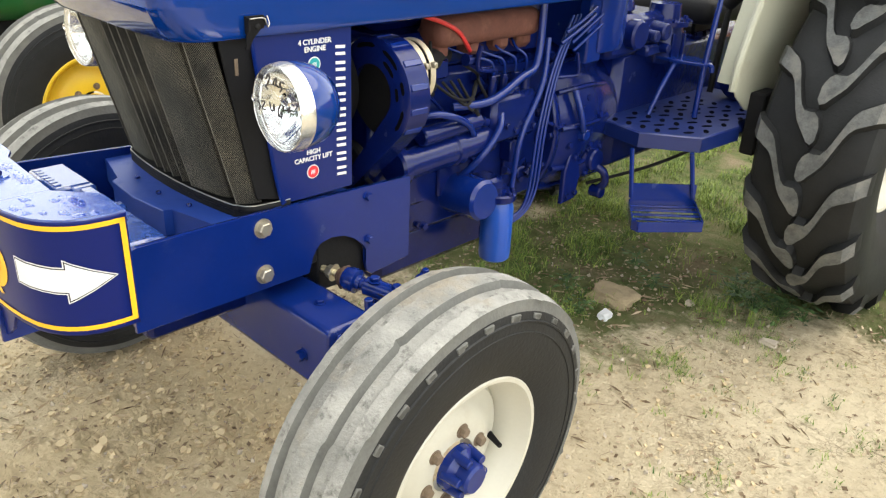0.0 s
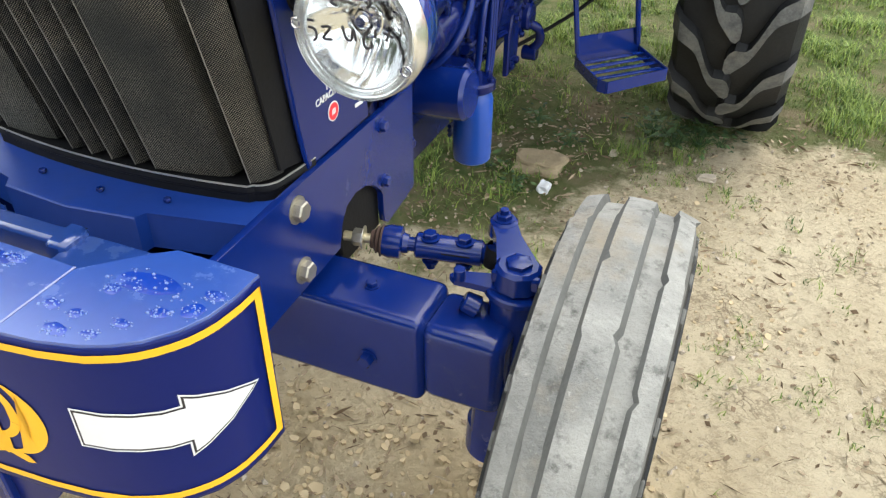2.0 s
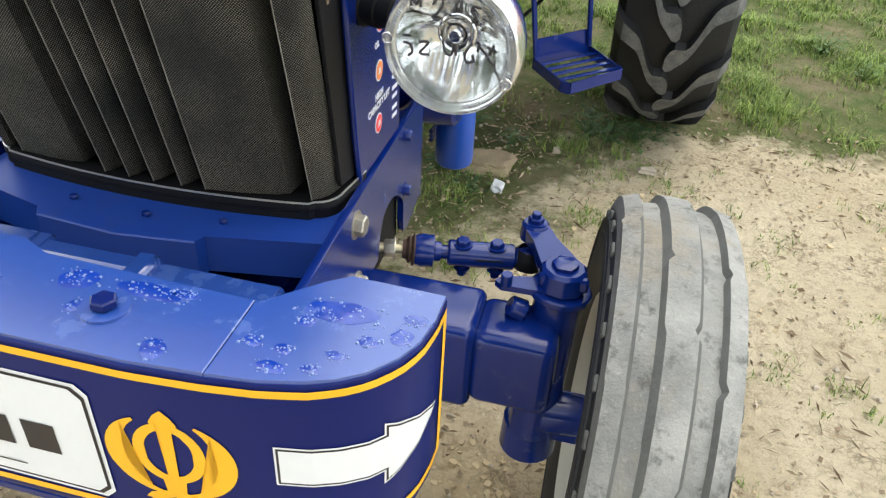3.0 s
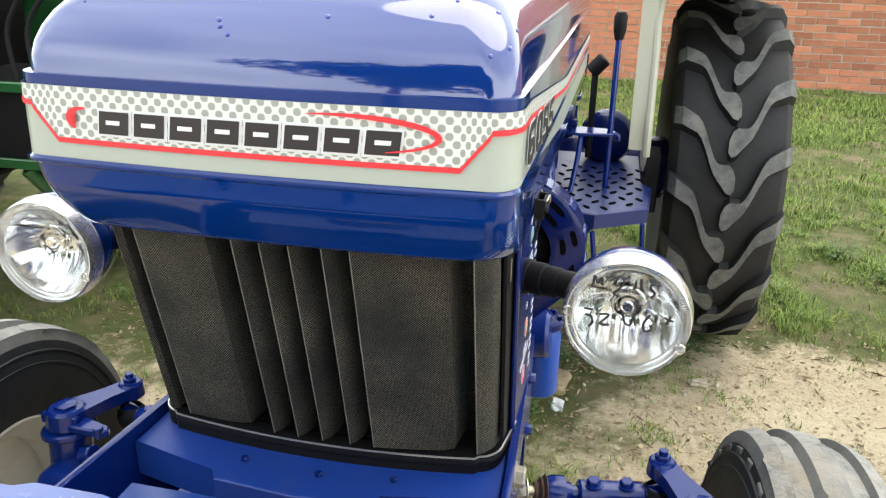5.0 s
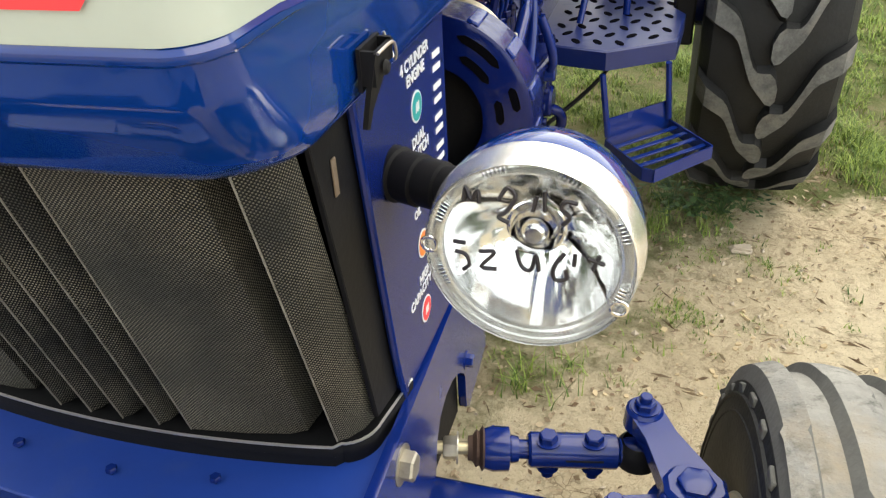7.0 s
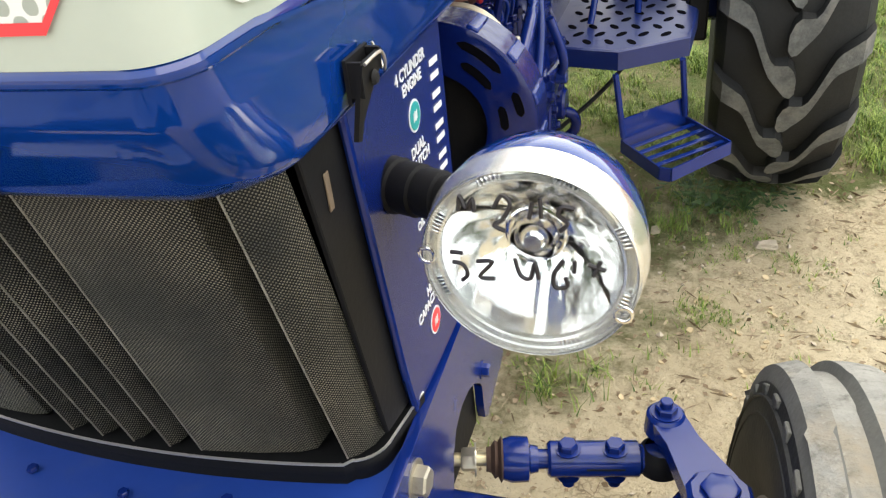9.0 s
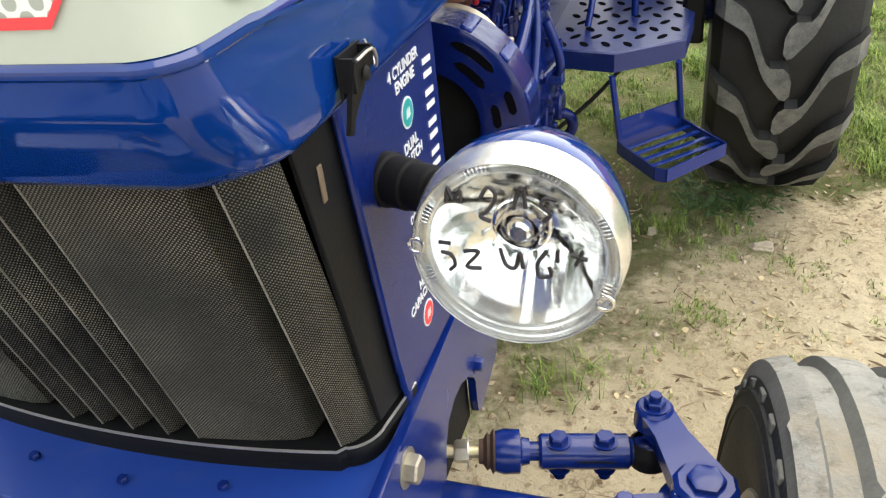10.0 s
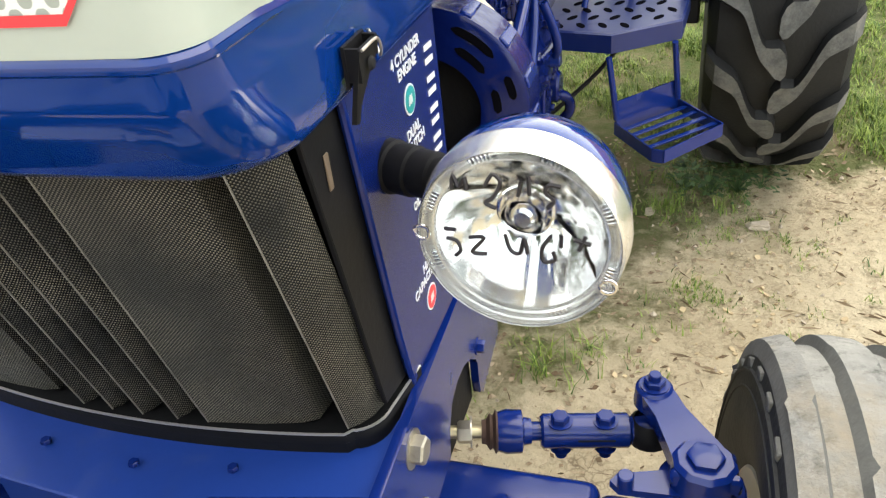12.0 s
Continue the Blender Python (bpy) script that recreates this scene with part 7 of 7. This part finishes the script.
    tube(bm, [(0, 1.60, 1.30), (0, 1.78, 1.56)], 0.02, 10)
    m = Matrix.Translation((0, 1.79, 1.58)) @ Matrix.Rotation(radians(-30), 4, "X")
    lathe(bm, [(0.195 + 0.014 * math.cos(a), 0.014 * math.sin(a)) for a in span(0, 2 * math.pi, 8)[:-1]], m, 40, closed=True)
    for k in range(3):
        a = 2 * math.pi * k / 3
        tube(bm, [m @ Vector((0, 0, 0)), m @ Vector((0.19 * math.cos(a), 0.19 * math.sin(a), 0))], 0.009, 8)
    part("steering_wheel", bm, M_black, gb, "black steering wheel")
    bm = B()
    box(bm, (-0.23, 2.20, 1.02), (0.23, 2.62, 1.12), 0.04, seg=3)
    box(bm, (-0.22, 2.58, 1.10), (0.22, 2.66, 1.42), 0.035, seg=3)
    box(bm, (-0.12, 2.3, 0.95), (0.12, 2.55, 1.04), 0.01)
    part("seat", bm, M_black, gb, "black padded seat")


engine()

# ---- the green tractor beside it ----
green = thing("tractor", (-2.75, 1.8, 0), "green tractor with yellow wheel rims parked alongside", "tractor")


def green_tractor():
    bm = B()
    box(bm, (-3.05, 0.25, 0.78), (-2.45, 1.75, 1.42), 0.09, seg=4)
    part("hood", bm, M_green, green, "green hood")
    bm = B()
    box(bm, (-2.95, 0.35, 0.42), (-2.55, 3.0, 0.85), 0.03)
    box(bm, (-3.3, 0.72, 0.38), (-2.2, 0.88, 0.52), 0.02)
    part("chassis", bm, M_dark, green)
    front_wheel((-2.08, 0.80, 0.455), 1, 0, green, M_gold, M_gold, 1.155, "front wheel with a yellow rim")
    front_wheel((-3.42, 0.80, 0.455), -1, 0, green, M_gold, M_gold, 1.155, "front wheel with a yellow rim")
    rear_wheel((-1.98, 3.05, 0.676), 1, green, M_gold)
    rear_wheel((-3.52, 3.05, 0.676), -1, green, M_gold)
    bm = B()
    box(bm, (-2.30, 1.80, 0.70), (-1.72, 2.35, 1.00), 0.02)
    fp = part("foot_platform", bm, M_black, green, "black platform box with green edges")
    for z in (0.70, 1.0):
        bm = B()
        box(bm, (-2.31, 1.775, z - 0.02), (-1.70, 1.80, z + 0.02), 0.005)
        box(bm, (-1.72, 1.775, z - 0.02), (-1.695, 2.36, z + 0.02), 0.005)
        part("edge", bm, M_green, fp)
    bm = B()
    tube(bm, [(-1.85, 1.80, 0.68), (-1.72, 1.95, 0.40)], 0.035, 10)
    part("leg", bm, M_green, fp)
    bm = B()
    box(bm, (-2.2, 2.3, 1.05), (-1.70, 3.7, 1.50), 0.05, seg=3)
    part("fender", bm, M_green, green, "green rear mudguard")
    for x, y in ((-1.62, 2.35), (-3.3, 2.35)):
        bm = B()
        box(bm, (x - 0.03, y - 0.04, 1.0), (x + 0.03, y + 0.04, 2.2), 0.01)
        part("post", bm, M_green, green, "green roll-bar post")
    bm = B()
    box(bm, (-2.5, 1.9, 1.42), (-1.75, 2.25, 1.50), 0.03, seg=2)
    part("seat_pan", bm, M_gold, green, "yellow panel")
    bm = B()
    box(bm, (-3.2, 1.75, 0.85), (-2.35, 2.9, 1.45), 0.03)
    part("cab_body", bm, M_dark, green)
    for k in range(4):
        bm = B()
        tube(bm, [(-2.1 + 0.09 * k, 1.9, 1.0), (-2.13 + 0.09 * k, 1.93, 1.2), (-2.05 + 0.1 * k, 1.95, 1.36)], 0.010, 8)
        part("lever", bm, M_dark, green)


green_tractor()

# ---- ground, stones and plants ----


def grass_amount(x, y):
    """How grassy the ground is at a place: 0 bare earth, 1 turf."""
    n = 0.35 * noise.noise(Vector((x * 1.3, y * 1.3, 0.3))) + 0.25 * noise.noise(Vector((x * 3.7, y * 3.7, 5.1)))
    far = (y - 2.35 - 0.10 * max(0, x - 0.7)) / 0.35
    under = min((y - 1.32) / 0.4, (0.52 - abs(x + 0.05)) / 0.25 + 0.1)
    left = min((-0.9 - x) / 0.4, (y - 1.55) / 0.35)
    g = max(far, under * 0.8, left)
    return max(0.0, min(1.0, 0.5 + 0.6 * g + n)) if g > -1.2 else 0.0


def crumble(x, y):
    """How crumbled the dry crust is: most before and under the front axle."""
    return max(0.0, min(1.0, (0.75 - y) / 0.35, (1.05 - x) / 0.3, (x + 1.1) / 0.3)) * max(0.25, min(1.0, 0.75 + 1.2 * noise.noise(Vector((x * 2.6, y * 2.6, 8.2)))))


def crust(x, y):
    """Dried mud that has split into thin plates, some of them tilted and curled at the rim."""
    k = crumble(x, y)
    if k <= 0 or y < -1.1:
        return 0.0
    p = Vector((x * 27 + 0.55 * noise.noise(Vector((x * 34, y * 34, 1.0))), y * 27 + 0.55 * noise.noise(Vector((x * 34, y * 34, 6.0))), 0.5))
    d, q = noise.voronoi(p)
    c = Vector((q[0].x, q[0].y, 0.0)) * 7.3
    loose = noise.cell(c)
    if loose < 0.42:
        return 0.002 * k
    lean = Vector((noise.cell(c + Vector((31.7, 0, 0))) - 0.5, noise.cell(c + Vector((0, 17.3, 0))) - 0.5))
    off = Vector((p.x - q[0].x, p.y - q[0].y))
    gap = min(1.0, max(0.0, (d[1] - d[0]) / 0.10))
    return k * max(0.0, 0.002 + (0.004 + 0.010 * (loose - 0.42) + 0.020 * lean.dot(off) + 0.006 * off.length_squared) * gap)


def ground_height(x, y):
    near = math.exp(-((x * x + (y - 1) ** 2) / 60))
    return near * (0.010 * noise.noise(Vector((x * 1.7, y * 1.7, 9.0))) + 0.006 * noise.noise(Vector((x * 6, y * 6, 2.0))) + 0.004 * noise.noise(Vector((x * 17, y * 17, 4.0)))) + crust(x, y) - 0.004


def axis_steps(lo, hi, step, far, grow=1.35):
    v = [lo + step * i for i in range(int((hi - lo) / step) + 1)]
    d, a, b = step, lo, v[-1]
    left, right = [], []
    while b < far:
        d *= grow
        a, b = a - d, b + d
        left.append(a), right.append(b)
    return left[::-1] + v + right


def make_ground():
    def finer(v, lo, hi, step):
        """The same steps, but finer between lo and hi."""
        n = int((hi - lo) / step)
        return [a for a in v if a < lo - 0.005] + [lo + (hi - lo) * i / n for i in range(n + 1)] + [a for a in v if a > hi + 0.005]

    xs = finer(axis_steps(-1.8, 2.8, 0.022, 600), -0.6, 1.05, 0.0058)
    ys = finer(axis_steps(-1.0, 3.2, 0.022, 600), -0.35, 0.75, 0.0058)
    verts = [(x, y, ground_height(x, y)) for x in xs for y in ys]
    n = len(ys)
    faces = [(i * n + j, (i + 1) * n + j, (i + 1) * n + j + 1, i * n + j + 1) for i in range(len(xs) - 1) for j in range(n - 1)]
    me = bpy.data.meshes.new("ground")
    me.from_pydata(verts, [], faces)
    a = me.attributes.new("grass", "FLOAT", "POINT")
    a.data.foreach_set("value", [grass_amount(x, y) for x, y, _ in verts])
    a = me.attributes.new("crumble", "FLOAT", "POINT")
    a.data.foreach_set("value", [crumble(x, y) if abs(x) < 3 and -1.2 < y < 2 else 0.0 for x, y, _ in verts])
    me.polygons.foreach_set("use_smooth", [True] * len(me.polygons))
    me.materials.append(M_soil)
    return tagged(new("ground", me), "dry sandy earth with patches of grass", "ground", kind="structure")


make_ground()


def scatter_mesh(name, verts, faces, material, label, category):
    me = bpy.data.meshes.new(name)
    me.from_pydata(verts, [], faces)
    me.materials.append(material)
    return tagged(new(name, me), label, category, kind="stuff")


def make_grass():
    rr = random.Random(21)
    V, F = [], []

    def blade(x, y, z, h, w, a, lean):
        dx, dy = math.cos(a), math.sin(a)
        b = len(V)
        for t in (0, 0.5, 1.0):
            o = lean * h * t * t
            ww = w * (1 - 0.85 * t)
            cx, cy, cz = x + dx * o, y + dy * o, z + h * t * (1 - 0.25 * lean * t)
            V.append((cx - dy * ww, cy + dx * ww, cz)), V.append((cx + dy * ww, cy - dx * ww, cz))
        F.append((b, b + 1, b + 3, b + 2)), F.append((b + 2, b + 3, b + 5, b + 4))

    def tuft(x, y, n, h, spread):
        z = ground_height(x, y)
        for _ in range(n):
            a, r = rr.uniform(0, 2 * math.pi), spread * rr.random() ** 0.7
            blade(x + r * math.cos(a), y + r * math.sin(a), z, h * rr.uniform(0.5, 1.2), rr.uniform(0.0012, 0.0028) * (1 + max(0, y - 3) * 0.25), rr.uniform(0, 2 * math.pi), rr.uniform(0.3, 1.3))

    tries = 0
    while tries < 42000:
        tries += 1
        x, y = rr.uniform(-2.6, 3.6), rr.uniform(0.9, 4.6)
        g = grass_amount(x, y)
        c = 0.5 + 1.2 * noise.noise(Vector((x * 4.2, y * 4.2, 1.5)))
        if noise.noise(Vector((x * 1.9, y * 1.9, 12.0))) > 0.16 and rr.random() < 0.8:   # trodden straw-coloured patches
            continue
        if rr.random() < (g - 0.25) * 1.1 * c:
            tuft(x, y, rr.randint(4, 9), rr.uniform(0.02, 0.042) + 0.05 * max(0, c - 0.4), 0.035)
    for _ in range(13000):
        y = 4.2 + 5.2 * rr.random()
        x = rr.uniform(-1.5, 6.5)
        c = 0.5 + 0.8 * noise.noise(Vector((x * 1.6, y * 1.6, 3.5)))
        if grass_amount(x, y) > 0.3 and rr.random() < c + 0.1:
            tuft(x, y, 6, rr.uniform(0.03, 0.06) + 0.06 * max(0, c - 0.3), 0.09)
    # single tufts on the bare earth
    for _ in range(170):
        x, y = rr.uniform(0.3, 2.6), rr.uniform(0.3, 2.3)
        if noise.noise(Vector((x * 2, y * 2, 7.7))) > 0.05:
            tuft(x, y, rr.randint(5, 14), rr.uniform(0.010, 0.028), 0.03)
    for x, y, n in ((0.62, 1.58, 60), (0.70, 1.52, 40), (0.58, 1.66, 30), (0.66, 1.9, 70), (0.78, 2.0, 90), (0.56, 2.02, 60), (0.95, 1.05, 40), (1.0, 1.15, 50), (1.02, 0.95, 30), (1.2, 1.0, 50), (1.5, 1.3, 40), (0.57, 1.61, 50), (0.66, 1.57, 50), (0.47, 1.25, 24), (0.87, 1.90, 60), (1.26, 1.65, 50), (1.18, 1.43, 40), (1.36, 0.96, 50), (0.63, 2.2, 90), (0.74, 2.2, 70)):
        for _ in range(n // 6):
            tuft(x + rr.gauss(0, 0.045), y + rr.gauss(0, 0.045), 7, 0.019, 0.03)
    scatter_mesh("grass", V, F, M_grass, "short green grass on sandy soil", "grass")


make_grass()


def make_weeds():
    """Low broad-leaved plants in the turf under and behind the tractor."""
    rr = random.Random(31)
    for x, y, s in ((0.20, 1.62, 0.05), (0.05, 1.75, 0.06), (0.28, 2.02, 0.05), (0.12, 2.15, 0.055), (1.75, 3.2, 0.08), (1.6, 3.5, 0.09), (2.0, 3.1, 0.08), (-1.6, 2.1, 0.08), (-1.45, 2.3, 0.08), (0.56, 2.19, 0.09), (0.64, 2.17, 0.11), (0.73, 2.20, 0.10), (0.81, 2.24, 0.08)):
        V, F = [], []
        for _ in range(26 if s < 0.085 else 60):
            a, r, h = rr.uniform(0, 6.283), s * rr.uniform(0.2, 1.4), s * rr.uniform(0.3, 1.3)
            p = Vector((x + r * math.cos(a), y + r * math.sin(a), h))
            w = min(s, 0.06) * rr.uniform(0.18, 0.36)
            d = Vector((math.cos(a), math.sin(a), rr.uniform(-0.4, 0.5))).normalized()
            sd = d.cross(Vector((0, 0, 1))).normalized()
            b = len(V)
            V.extend([tuple(p - d * w), tuple(p + sd * w * 0.5 - Vector((0, 0, 0.1 * w))), tuple(p + d * w), tuple(p - sd * w * 0.5 - Vector((0, 0, 0.1 * w)))])
            F.append((b, b + 1, b + 2, b + 3))
            b = len(V)
            V.extend([(x + 0.002, y, 0), (x - 0.002, y, 0), tuple(p - d * w)])
            F.append((b, b + 1, b + 2))
        me = bpy.data.meshes.new("weed")
        me.from_pydata(V, [], F)
        me.materials.append(M_leaf if y > 3 else M_weed)
        tagged(new("weed", me), "low leafy green weed growing in the grass", "weed", "weeds")


make_weeds()


def make_litter():
    rr = random.Random(41)
    V, F = [], []
    for _ in range(24000):
        x, y = rr.uniform(-1.7, 2.8), rr.uniform(-0.9, 2.6)
        if rr.random() > 0.45 + 0.5 * noise.noise(Vector((x * 2.3, y * 2.3, 4.0))) + (0.3 if x < 0.4 else 0):
            continue
        n, w = rr.uniform(0.006, 0.026), rr.uniform(0.0015, 0.0075)
        if rr.random() < 0.25:
            n, w = rr.uniform(0.02, 0.07), 0.0011
        a = rr.uniform(0, 6.283)
        z = ground_height(x, y) + rr.uniform(0.001, 0.006)
        dx, dy = math.cos(a), math.sin(a)
        lift = rr.uniform(-0.002, 0.009)
        b = len(V)
        V.extend([(x - dx * n / 2, y - dy * n / 2, z), (x - dy * w, y + dx * w, z + lift), (x + dx * n / 2, y + dy * n / 2, z + lift * 0.5), (x + dy * w, y - dx * w, z - lift * 0.3)])
        F.append((b, b + 1, b + 2)), F.append((b, b + 2, b + 3))
    scatter_mesh("leaf_litter", V, F, M_dry, "dry leaves and straw scattered on earth", "litter")
    # dried flakes and clods of earth, thick where nothing has driven over them
    V, F = [], []
    for i in range(15000):
        x, y = (rr.uniform(-1.4, 2.4), rr.uniform(-0.8, 2.3)) if i < 11000 else (rr.uniform(-0.9, 1.0), rr.uniform(-0.7, 0.55))
        d = 0.18 + 0.55 * noise.noise(Vector((x * 1.9, y * 1.9, 11.0))) + (0.22 if -1.0 < x < 1.0 and y < 0.55 else 0.0) - 0.5 * grass_amount(x, y)
        if rr.random() > d:
            continue
        r = rr.choice((0.003, 0.004, 0.005, 0.006, 0.009)) * rr.uniform(0.7, 1.2)
        if -1.0 < x < 1.0 and y < 0.55:
            r *= rr.uniform(0.7, 1.9)
        m = rr.randint(5, 7)
        z = ground_height(x, y)
        tx, ty, h = rr.uniform(-0.5, 0.5), rr.uniform(-0.5, 0.5), 0.0015 + min(r, 0.009) * rr.uniform(0.15, 0.6)
        b = len(V)
        for q in range(m):
            a, k = 6.283 * q / m + rr.uniform(-0.3, 0.3), r * rr.uniform(0.65, 1.15)
            dx, dy = k * math.cos(a), k * math.sin(a)
            V.append((x + dx * 1.08, y + dy * 1.08, z - 0.004)), V.append((x + dx, y + dy, z + h + tx * dx + ty * dy))
        for q in range(m):
            n = (q + 1) % m
            F.append((b + 2 * q, b + 2 * n, b + 2 * n + 1, b + 2 * q + 1))
        F.append(tuple(b + 2 * q + 1 for q in range(m)))
    scatter_mesh("soil_flakes", V, F, M_flake, "cracked dry flakes and clods of sandy earth", "soil")
    # crumbs of earth and small stones
    bm = B()
    for _ in range(1600):
        x, y = rr.uniform(-1.2, 2.6), rr.uniform(-0.8, 2.5)
        r = rr.choice((0.003, 0.004, 0.006, 0.010)) * rr.uniform(0.7, 1.3)
        m = Matrix.Translation((x, y, ground_height(x, y) + r * 0.3)) @ Euler((rr.random() * 3, rr.random() * 3, rr.random() * 3)).to_matrix().to_4x4() @ Matrix.Diagonal((r, r * rr.uniform(0.6, 1), r * rr.uniform(0.4, 0.8), 1))
        vs = [bm.verts.new(m @ Vector(p)) for p in ((1, 0, 0), (0, 1, 0), (-1, 0, 0), (0, -1, 0), (0, 0, 1), (0, 0, -1))]
        for i in range(4):
            bm.faces.new((vs[i], vs[(i + 1) % 4], vs[4])), bm.faces.new((vs[(i + 1) % 4], vs[i], vs[5]))
    tagged(part("gravel", bm, M_rock, smooth=False), "small stones and crumbs of earth", "gravel", kind="stuff")


make_litter()


def stone(name, c, size, seed, material, label, category="stone"):
    bm = B()
    bmesh.ops.create_icosphere(bm, subdivisions=3, radius=1)
    for v in bm.verts:
        v.co = Vector((max(-0.72, min(0.78, v.co.x)), max(-0.7, min(0.75, v.co.y)), max(-0.6, min(0.62, v.co.z)))) * 1.25   # split faces
        k = 1 + 0.42 * noise.noise(v.co * 1.1 + Vector((seed, 0, 0))) + 0.16 * noise.noise(v.co * 4 + Vector((0, seed, 0)))
        v.co = Vector((v.co.x * size[0], v.co.y * size[1], v.co.z * size[2])) * k + Vector(c)
    tagged(part(name, bm, material, smooth=False), label, category)


stone("stone", (0.215, 1.815, 0.016), (0.088, 0.062, 0.040), 1.0, M_slab, "flat tan brown stone lying at the edge of the grass")
stone("stone", (0.285, 1.672, 0.012), (0.020, 0.028, 0.022), 4.0, M_white, "small white stone lying on the earth")
stone("stone", (0.45, 2.02, 0.010), (0.014, 0.014, 0.012), 6.0, M_rock, "small pale stone lying in the grass")
stone("stone", (0.79, 1.98, 0.006), (0.03, 0.018, 0.012), 8.0, M_rock, "small flat stone lying on the earth")


def tree(x, y, h, seed):
    """A tree whose shape shows only in the paint's reflection: trunk, limbs and a loose crown."""
    rr = random.Random(seed)
    t = thing("tree", (x, y, 0), "leafy broad tree standing in the open field", "tree", "trees")
    bm = B()
    rod(bm, (x, y, -0.1), (x + 0.2, y, h * 0.5), 0.22, 0.12, 10)
    for k in range(7):
        a = 6.283 * k / 7
        tube(bm, [(x + 0.1, y, h * 0.35), (x + 0.9 * math.cos(a), y + 0.9 * math.sin(a), h * 0.55), (x + 1.7 * math.cos(a), y + 1.7 * math.sin(a), h * 0.75)], 0.06, 6, 3)
    part("trunk", bm, M_bark, t)
    V, F = [], []
    blobs = [(rr.gauss(0, h * 0.16), rr.gauss(0, h * 0.16), h * rr.uniform(0.45, 0.95), h * rr.uniform(0.10, 0.19)) for _ in range(22)]
    for bx, by, bz, br in blobs:
        for _ in range(330):
            d = Vector((rr.gauss(0, 1), rr.gauss(0, 1), rr.gauss(0, 1))).normalized() * br * rr.uniform(0.6, 1.05)
            p = Vector((x + bx, y + by, bz)) + d
            u = Vector((rr.gauss(0, 1), rr.gauss(0, 1), rr.gauss(0, 1))).normalized()
            w = u.orthogonal().normalized()
            s = rr.uniform(0.11, 0.24)
            b = len(V)
            V.extend([tuple(p - u * s), tuple(p + w * s * 0.5), tuple(p + u * s), tuple(p - w * s * 0.5)])
            F.append((b, b + 1, b + 2, b + 3))
    me = bpy.data.meshes.new("crown")
    me.from_pydata(V, [], F)
    me.materials.append(M_leaf)
    ob = new("crown", me)
    ob.parent, ob.matrix_parent_inverse = t, Matrix.Translation((x, y, 0)).inverted()


tree(-2.2, -12.0, 8.0, 4)
tree(0.1, -12.4, 8.8, 3)
tree(2.4, -12.2, 7.0, 6)
tree(4.6, -12.6, 6.4, 5)

# ---- brick wall at the back of the yard ----
WALL_Y, WX0, WX1, WH = 9.45, -14.0, 16.0, 2.3


def brick_wall():
    bm = B()
    box(bm, (WX0, WALL_Y + 0.012, -0.1), (WX1, WALL_Y + 0.22, WH), 0)
    wall = tagged(part("wall_north", bm, M_mortar, smooth=False), "old red brick boundary wall with pale mortar", "wall", kind="structure")
    bm = B()
    box(bm, (-0.112, 0, -0.0345), (0.112, 0.05, 0.0345), 0.004)
    me = bpy.data.meshes.new("brick")
    bm.to_mesh(me)
    bm.free()
    me.materials.append(M_brick)
    rr = random.Random(17)
    count = 0
    rest = B()
    course, length = 0.082, 0.238
    k = 0
    z = 0.02
    while z < WH - 0.03:
        x = WX0 + 0.12 + (length / 2 if k % 2 else 0)
        while x < WX1 - 0.1:
            j = rr.uniform(-0.006, 0.006)
            if 0.7 < x < 4.6 and 0.05 < z < 1.72 and count < 300:
                b = new("brick", me)
                b.location = (x + j, WALL_Y + rr.uniform(-0.006, 0.006), z + 0.0345 + rr.uniform(-0.003, 0.003))
                b.rotation_euler = (rr.uniform(-0.02, 0.02), rr.uniform(-0.015, 0.015), rr.uniform(-0.02, 0.02))
                b.parent = wall
                count += 1
            elif -3 < x < 9:
                y = WALL_Y + rr.uniform(-0.006, 0.006)
                v = [rest.verts.new((x + j + a, y + c, z + 0.0345 + d)) for a in (-0.112, 0.112) for c in (0, 0.03) for d in (-0.0345, 0.0345)]
                for q in ((0, 4, 5, 1), (1, 5, 7, 3), (0, 2, 6, 4), (0, 1, 3, 2), (4, 6, 7, 5)):
                    rest.faces.new([v[i] for i in q])
            x += length
        z += course
        k += 1
    r = tagged(part("bricks", rest, M_brick, wall, smooth=False), "further bricks of the wall", kind="stuff")


brick_wall()
